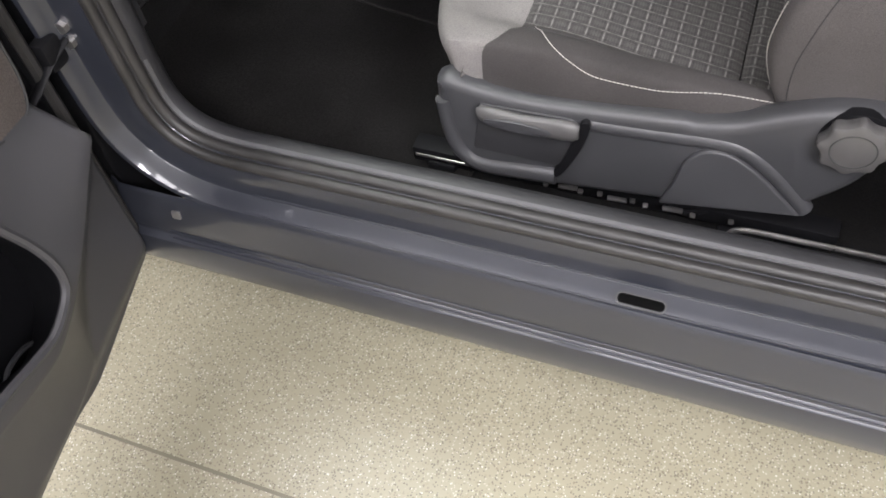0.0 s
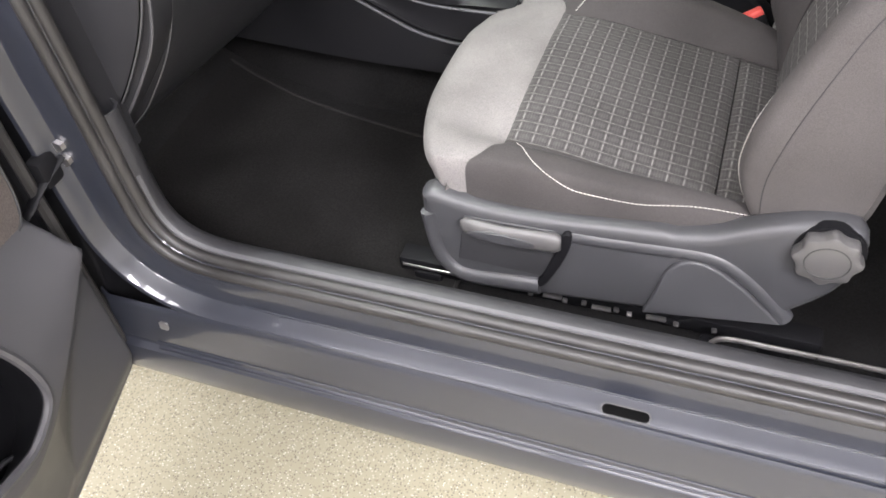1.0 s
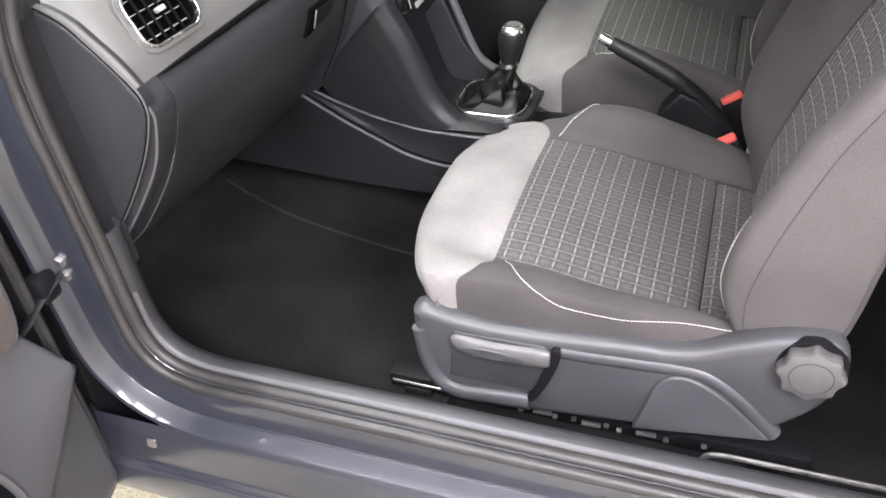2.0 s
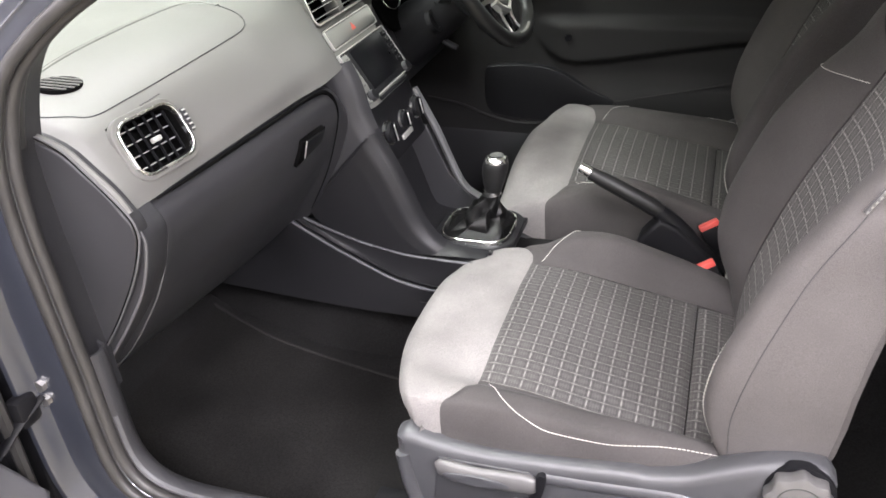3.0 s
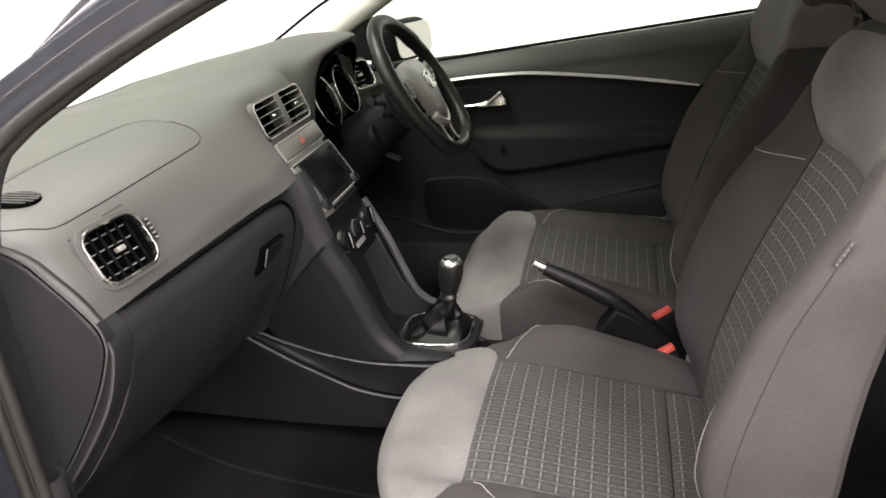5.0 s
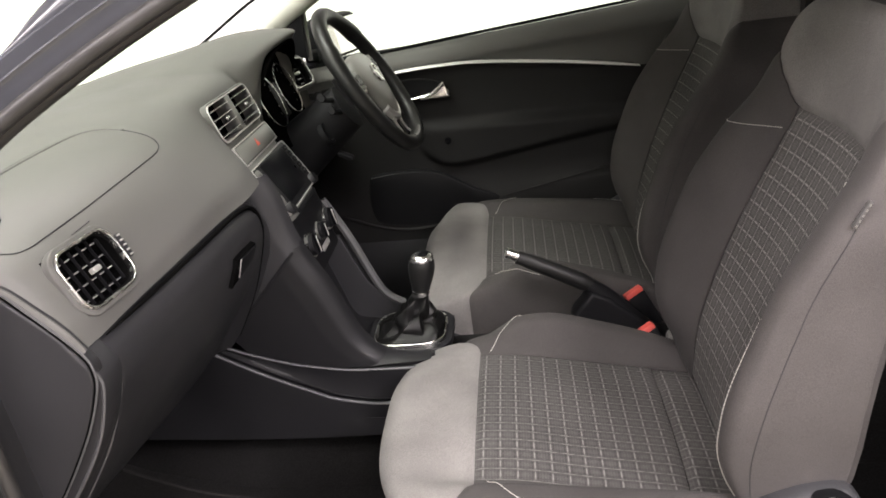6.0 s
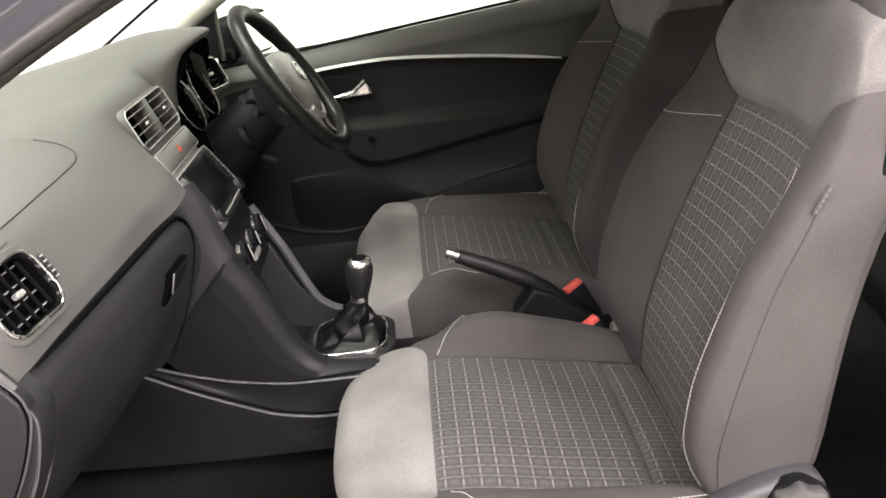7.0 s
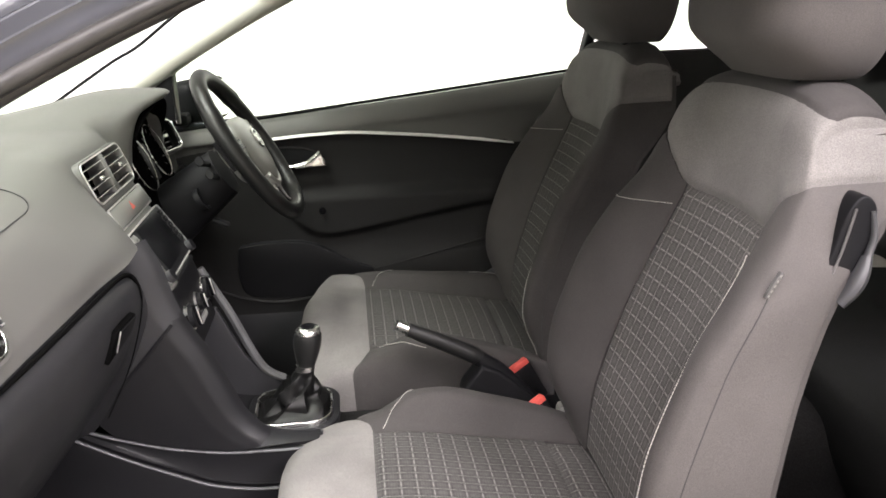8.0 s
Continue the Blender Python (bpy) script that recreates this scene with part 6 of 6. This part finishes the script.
def front_seat(name, label, y0, s, dx, dz):
    """A front seat about y = y0; s is 1 where outboard is -y, -1 where it is +y."""
    seat = thing(name, label, "car seat", "front seats")
    m = Matrix(((1, 0, 0, dx), (0, s, 0, y0), (0, 0, 1, dz), (0, 0, 0, 1)))
    fl = s < 0

    def at(p):
        return tuple(m @ Vector(p))

    def box(cx, cy, cz, sx, sy, sz, r, rot=(0, 0, 0)):
        b = rbox(cx, cy, cz, sx, sy, sz, r, rot, seg=3)
        b.transform(m)
        bmesh.ops.recalc_face_normals(b, faces=b.faces)
        return b

    def place(b):
        b.transform(m)
        bmesh.ops.recalc_face_normals(b, faces=b.faces)
        return b

    # cushion
    part("cushion_core", box(0.21, 0, 0.375, 0.44, 0.44, 0.12, 0.03), M_BLACK, seat)
    part("cushion_nose", patch(cushion, 0.0, grey_end, -1.25, 1.25, 34, 66, 0.012, 0.0035, fl, m), M_GREY, seat, "pale grey cloth cushion nose")
    part("cushion_insert", patch(cushion, grey_end, 0.903, -0.66, 0.66, 40, 44, 0.012, 0.0035, fl, m), M_PLAID, seat, "checked cloth cushion insert")
    part("cushion_rear_insert", patch(cushion, 0.906, 1.0, -0.66, 0.66, 14, 44, 0.012, 0.007, fl, m), M_PLAID, seat, "checked cloth rear strip")
    for sg in (-1, 1):
        a, b = sorted((sg * 0.663, sg * 1.25))
        part("cushion_bolster", patch(cushion, grey_end, 1.0, a, b, 44, 34, 0.012, 0.003, fl, m), M_DARK, seat, "charcoal cloth cushion bolster")
        us = np.r_[np.linspace(0.52, 0.62, 40), np.linspace(0.625, 0.99, 50)]
        vs = smooth_lerp(us, [0.52, 0.529, 0.573, 0.607, 0.676, 0.768, 0.881, 0.99], [0.70, 0.743, 0.891, 0.954, 0.992, 0.988, 0.943, 0.895])
        if sg > 0:
            us, vs = us[:46], vs[:46]
        line = cushion(us, sg * vs)
        part("cushion_stitching", stitches([at(p + np.array([0, 0, 0.0008])) for p in line]), M_STITCH, seat, "pale top stitching")
    # backrest
    part("backrest_core", box(0.598, 0, 0.70, 0.045, 0.34, 0.42, 0.02, (0, 17, 0)), M_BLACK, seat)
    part("backrest_insert", patch(backrest, 0.01, yoke_start, -0.5, 0.5, 60, 34, 0.012, 0.0062, fl, m), M_PLAIDB, seat, "checked cloth backrest insert")
    part("backrest_yoke", patch(backrest, yoke_start, 1.0, -1.6, 1.6, 30, 90, 0.010, 0.006, fl, m), M_GREY, seat, "pale grey cloth shoulder panel")
    for sg in (-1, 1):
        a, b = sorted((sg * 0.503, sg * 1.6))
        # the outboard bolster takes the paler copy, for light from the open door
        part("backrest_bolster", patch(backrest, 0.0, yoke_start, a, b, 60, 60, 0.012, 0.003, fl, m), M_SIDELIT if sg < 0 else M_DARK, seat, "charcoal cloth backrest bolster")
        if sg * s < 0:
            us = np.linspace(0.03, 0.60, 90)
            line = backrest(us, sg * smooth_lerp(us, [0.03, 0.25, 0.32, 0.41, 0.50, 0.56, 0.60], [0.87, 0.816, 0.741, 0.712, 0.66, 0.57, 0.51]))
            part("backrest_stitching", stitches([at(p + np.array([-0.0014, 0, 0])) for p in line], r=0.00095), M_STITCH, seat, "pale top stitching")
        us = np.linspace(0.05, 0.585, 40)
        line = backrest(us, sg * (1.10 - 0.13 * us))
        part("side_seam", tube([at(p) for p in line], 0.0008, 5), M_SEAM, seat)
        if sg * s < 0:
            continue
        vs = np.linspace(0.52, 1.0, 30)
        line = backrest(np.linspace(0.606, 0.588, 30), sg * vs)
        part("cross_stitching", stitches([at(p + np.array([-0.0012, 0, 0])) for p in line]), M_STITCH, seat, "pale top stitching")
    rr = [backrest(np.full(30, u), np.linspace(-1.6, 1.6, 30)) for u in np.linspace(0.0, 1.0, 16)]
    P = np.array([[r[0] + (r[-1] - r[0]) * q + np.array([0.022 * math.sin(q * math.pi), 0, 0]) for q in np.linspace(0, 1, 10)] for r in rr]) @ np.array(m.to_3x3()).T + np.array(m.translation)
    part("back_shell", sheet(P, 0.008, flip=not fl), M_DARK, seat, "dark cloth back of the seat")
    # charcoal top, widened to take in the head restraint's shadow as colour
    part("top_panel", patch(lambda a, b: backrest(a, b) + np.array([-0.0015, 0, 0.0035]), lambda v: 0.862 + 0.020 * abs(v) ** 2, 0.985, -1.18, 1.18, 16, 50, 0.01, 0.004, fl, m), M_DARK, seat, "charcoal cloth seat top, head restraint shadow put in too")
    # airbag tag and easy-entry lever on the outboard side
    part("airbag_tag", box(0.549, -0.2555, 0.897, 0.0045, 0.006, 0.034, 0.001, (0, 29, 0)), M_KNOB, seat, "small grey woven side tag")
    for q in range(5):
        part("tag_mark", box(0.5425 + 0.0032 * q, -0.2592, 0.885 + 0.0058 * q, 0.0018, 0.0008, 0.0030, 0, (0, 29, 0)), M_STACK, seat)
    part("lever_recess", place(prism([tuple(p) for p in cat([(0.612, 0.884), (0.625, 0.940), (0.639, 0.981), (0.655, 0.992), (0.670, 0.974), (0.668, 0.925), (0.652, 0.884), (0.630, 0.868)], 30, closed=True)], "y", -0.247, -0.215, 0.003)), M_BLACK, seat, "black lever recess")
    part("lever_edge", place(tube(cat([(0.617, -0.248, 0.886), (0.631, -0.249, 0.930), (0.643, -0.248, 0.978)], 12), 0.0017, 6)), M_KNOB, seat)
    lever = part("tilt_lever", place(tube(cat([(0.664, -0.247, 0.974), (0.667, -0.250, 0.945), (0.661, -0.252, 0.922)], 10), np.linspace(0.004, 0.006, 10), 10, flat=0.7)), M_VALANCE, seat, "grey seat tilt lever")
    part("lever_grip", place(tube(cat([(0.661, -0.250, 0.922), (0.655, -0.254, 0.905), (0.645, -0.255, 0.884), (0.634, -0.251, 0.867)], 12), np.r_[np.linspace(0.008, 0.013, 6), np.linspace(0.013, 0.010, 6)], 12, flat=0.7)), M_VALANCE, lever, "smooth grey lever grip")
    # head restraint
    head = []
    for q in spaced(22):
        z = 1.104 + 0.190 * q
        k = math.sin(math.pi * (0.07 + 0.84 * q)) ** 0.20
        low_ = float(step(np.array(0.34 - q), 0.0, 0.34))
        w, d = 0.156 * (0.84 + 0.16 * k) * k, 0.096 * k - 0.018 * low_
        cx = 0.664 + 0.010 * q + 0.020 * low_
        ring = []
        for a in np.linspace(0, 2 * math.pi, 64, endpoint=False):
            ca, sa = math.cos(a), math.sin(a)
            ring.append((cx + d * math.copysign(abs(ca) ** 0.58, ca) + (0.016 * (sa * sa) if ca < 0 else 0), w * math.copysign(abs(sa) ** 0.44, sa), z))
        head.append(ring)
    # head restraint also carries side light in its paler colour
    hr = part("head_restraint", place(ring_loft(head)), M_SIDELIT, seat, "padded charcoal cloth head restraint")
    for py in (-0.06, 0.06):
        part("post", place(tube([(0.672, py, 1.06), (0.672, py, 1.15)], 0.006, 8)), M_CHROME, seat)
        part("post_guide", place(rbox(0.672, py, 1.101, 0.03, 0.024, 0.012, 0.004)), M_BLACK, seat)
    # plastic side valance
    vo = cat([(-0.008, 0.470), (0.012, 0.478), (0.06, 0.468), (0.13, 0.464), (0.22, 0.470), (0.335, 0.482)], 18)
    vr = cat([(0.350, 0.480), (0.40, 0.492), (0.445, 0.516), (0.50, 0.540), (0.552, 0.545), (0.574, 0.524), (0.574, 0.490), (0.562, 0.440), (0.540, 0.405), (0.512, 0.372), (0.505, 0.352), (0.48, 0.345)], 30)
    vb = cat([(0.42, 0.338), (0.334, 0.322), (0.25, 0.312), (0.171, 0.303), (0.09, 0.296), (0.045, 0.302), (0.018, 0.328), (0.002, 0.375), (-0.008, 0.43)], 24)
    part("side_valance", place(prism([tuple(p) for p in vo] + [tuple(p) for p in vr] + [tuple(p) for p in vb], "y", -0.284, -0.240, 0.015)), M_VALANCE, seat, "grained dark grey plastic side valance")
    hump = cat([(0.325, 0.325), (0.338, 0.375), (0.348, 0.42), (0.372, 0.446), (0.405, 0.444), (0.445, 0.418), (0.48, 0.385), (0.508, 0.358)], 30)
    part("valance_hump", place(prism([tuple(p) for p in hump], "y", -0.2915, -0.270, 0.004)), M_VALANCE, seat, "raised plastic rail cover")
    ridge = cat([(0.205, 0.440), (0.26, 0.442), (0.33, 0.447), (0.372, 0.450), (0.41, 0.447), (0.45, 0.422), (0.49, 0.382), (0.512, 0.356)], 30)
    part("valance_ridge", place(tube([(p[0], -0.2765, p[1] + 0.004) for p in ridge], 0.0125, 12)), M_VALANCE, seat)
    shelf = cat([(0.002, 0.44), (0.012, 0.37), (0.03, 0.335), (0.06, 0.320), (0.12, 0.325), (0.172, 0.330)], 22)
    part("valance_skirt", place(tube([(p[0], -0.280, p[1]) for p in shelf], np.linspace(0.012, 0.017, 22), 10)), M_VALANCE, seat)
    # darker grey than the valance: the bay's shade put into colour
    part("lever_bay", place(prism([(0.045, 0.355), (0.058, 0.448), (0.19, 0.452), (0.207, 0.440), (0.198, 0.40), (0.178, 0.352)], "y", -0.2865, -0.260, 0.003)), M_SILLDARK, seat, "recess under the height lever, shade put in as darker grey")
    # black sliver drawn where the gap behind the lever is in shade
    part("bay_shadow_gap", place(prism([tuple(p) for p in cat([(0.206, 0.455), (0.217, 0.450), (0.208, 0.405), (0.186, 0.352), (0.173, 0.335), (0.170, 0.350), (0.178, 0.362), (0.192, 0.405), (0.200, 0.44)], 24, closed=True)], "y", -0.2925, -0.27, 0.001)), M_BLACK, seat, "gap behind the lever, shade put in as black")
    lev = [[(x, -0.293 - 0.010 * math.cos(a) * w, z + 0.017 * math.sin(a) * w) for a in np.linspace(0, 2 * math.pi, 14, endpoint=False)] for x, z, w in zip(*np.array([(0.056, 0.440, 0.35), (0.062, 0.438, 0.8), (0.085, 0.434, 1.0), (0.12, 0.432, 1.0), (0.15, 0.434, 1.0), (0.18, 0.436, 1.05), (0.196, 0.437, 1.0), (0.203, 0.437, 0.7)]).T)]
    hl = part("height_lever", place(ring_loft(lev)), M_KNOB, seat, "lighter grey seat height lever")
    part("lever_dimple", place(ring_loft([[(0.118 + 0.050 * math.cos(a) * w, -y, 0.433 + 0.0095 * math.sin(a) * w) for a in np.linspace(0, 2 * math.pi, 24, endpoint=False)] for w, y in ((1.0, 0.298), (1.0, 0.3032), (0.9, 0.3042), (0.2, 0.3036))])), M_VALANCE, hl)
    # recliner knob with lobes
    lob = []
    for r, y in ((0.033, 0.280), (0.036, 0.284), (0.037, 0.296), (0.0355, 0.301), (0.031, 0.3035)):
        lob.append([((r + 0.0050 * (0.5 + 0.5 * math.cos(8 * a)) ** 1.4) * math.cos(a) + 0.532, -y, 0.504 + (r + 0.0050 * (0.5 + 0.5 * math.cos(8 * a)) ** 1.4) * math.sin(a)) for a in np.linspace(0, 2 * math.pi, 96, endpoint=False)])
    knob = part("recline_knob", place(ring_loft(lob)), M_KNOB, seat, "grey lobed backrest adjusting knob")
    part("knob_ring_groove", place(tube([(0.532 + 0.026 * math.cos(a), -0.3036, 0.504 + 0.026 * math.sin(a)) for a in np.linspace(0, 2 * math.pi, 36, endpoint=False)], 0.0009, 5, closed=True)), M_SEAM, knob)
    # flat black disc for the shade round the sunken knob
    part("knob_well", place(prism([(0.533 + 0.0425 * math.cos(a), 0.506 + 0.0405 * math.sin(a)) for a in np.linspace(0, 2 * math.pi, 30, endpoint=False)], "y", -0.2845, -0.27, 0.0)), M_BLACK, seat, "well behind the knob, shade put in as black")
    # rails and their fittings
    for ry in (-0.225, 0.205):
        part("seat_rail", place(rbox(0.25, ry, 0.262, 0.66, 0.036, 0.030, 0.004)), M_BLACK, seat, "black steel seat rail")
        part("rail_edge", place(rbox(0.03 if ry < 0 else 0.1, ry - 0.026, 0.272, 0.20, 0.003, 0.005, 0.001)), M_METAL, seat, "bright steel rail edge")
        part("rail_foot", place(rbox(-0.03, ry, 0.243, 0.05, 0.045, 0.022, 0.006)), M_BLACK, seat)
        part("rail_foot", place(rbox(0.52, ry, 0.243, 0.05, 0.045, 0.022, 0.006)), M_BLACK, seat)
        part("riser", place(rbox(0.22, ry * 0.98, 0.30, 0.34, 0.02, 0.09, 0.006)), M_BLACK, seat)
    for k, bx in enumerate((0.150, 0.185, 0.205, 0.235, 0.262, 0.285, 0.305, 0.345, 0.375, 0.43)):
        part("rail_clip", place(rbox(bx, -0.256, 0.272 + 0.004 * (k % 2), 0.008 + 0.022 * (k % 3 == 1), 0.008, 0.0045, 0.0012, (0, 6 * (k % 3), 8))), M_METAL, seat)
    part("wiring", place(tube(cat([(0.33, -0.24, 0.285), (0.36, -0.25, 0.268), (0.40, -0.235, 0.272), (0.42, -0.20, 0.262), (0.37, -0.21, 0.255)], 16), 0.005, 6)), M_BLACK, seat, "black wiring under the seat")
    return seat


front_seat("passenger_seat", "grey and checked cloth passenger seat with pale stitching, on floor rails", -0.325, 1, 0.0, 0.0)
front_seat("driver_seat", "grey and checked cloth driver seat in shade beside the handbrake", 0.375, -1, 0.005, 0.005)

floor_rail = thing("belt_rail", "thin bright metal seat belt rail along the floor edge", "rail")
part("bar", tube(cat([(0.425, -0.618, 0.290), (0.445, -0.62, 0.311), (0.52, -0.62, 0.314), (0.8, -0.62, 0.317), (1.1, -0.62, 0.317)], 20), 0.0042, 8), M_METAL, floor_rail)
part("bracket", rbox(0.425, -0.618, 0.262, 0.03, 0.03, 0.066, 0.006), M_BLACK, floor_rail)

# ---- rear bench ----
rear = thing("rear_seat", "rear bench, its deep shade put into the cloth colour", "car seat")
P = np.array([[(x, y, z + 0.012 * math.cos(y * 9)) for y in np.linspace(-0.62, 0.62, 26)] for x, z in cat([(0.99, 0.26), (0.955, 0.36), (0.97, 0.44), (1.03, 0.465), (1.30, 0.455), (1.56, 0.435)], 20)])
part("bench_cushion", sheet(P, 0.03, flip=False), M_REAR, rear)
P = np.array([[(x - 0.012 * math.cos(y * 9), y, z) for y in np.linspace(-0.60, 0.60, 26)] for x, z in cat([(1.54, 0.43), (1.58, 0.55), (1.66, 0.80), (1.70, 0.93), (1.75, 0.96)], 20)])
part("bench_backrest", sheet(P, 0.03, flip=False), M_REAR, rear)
part("bench_base", rbox(1.30, 0, 0.33, 0.56, 1.22, 0.22, 0.02), M_CARPET, rear)
part("bench_back_core", rbox(1.72, 0, 0.66, 0.10, 1.16, 0.52, 0.02, (0, 14, 0)), M_CARPET, rear)
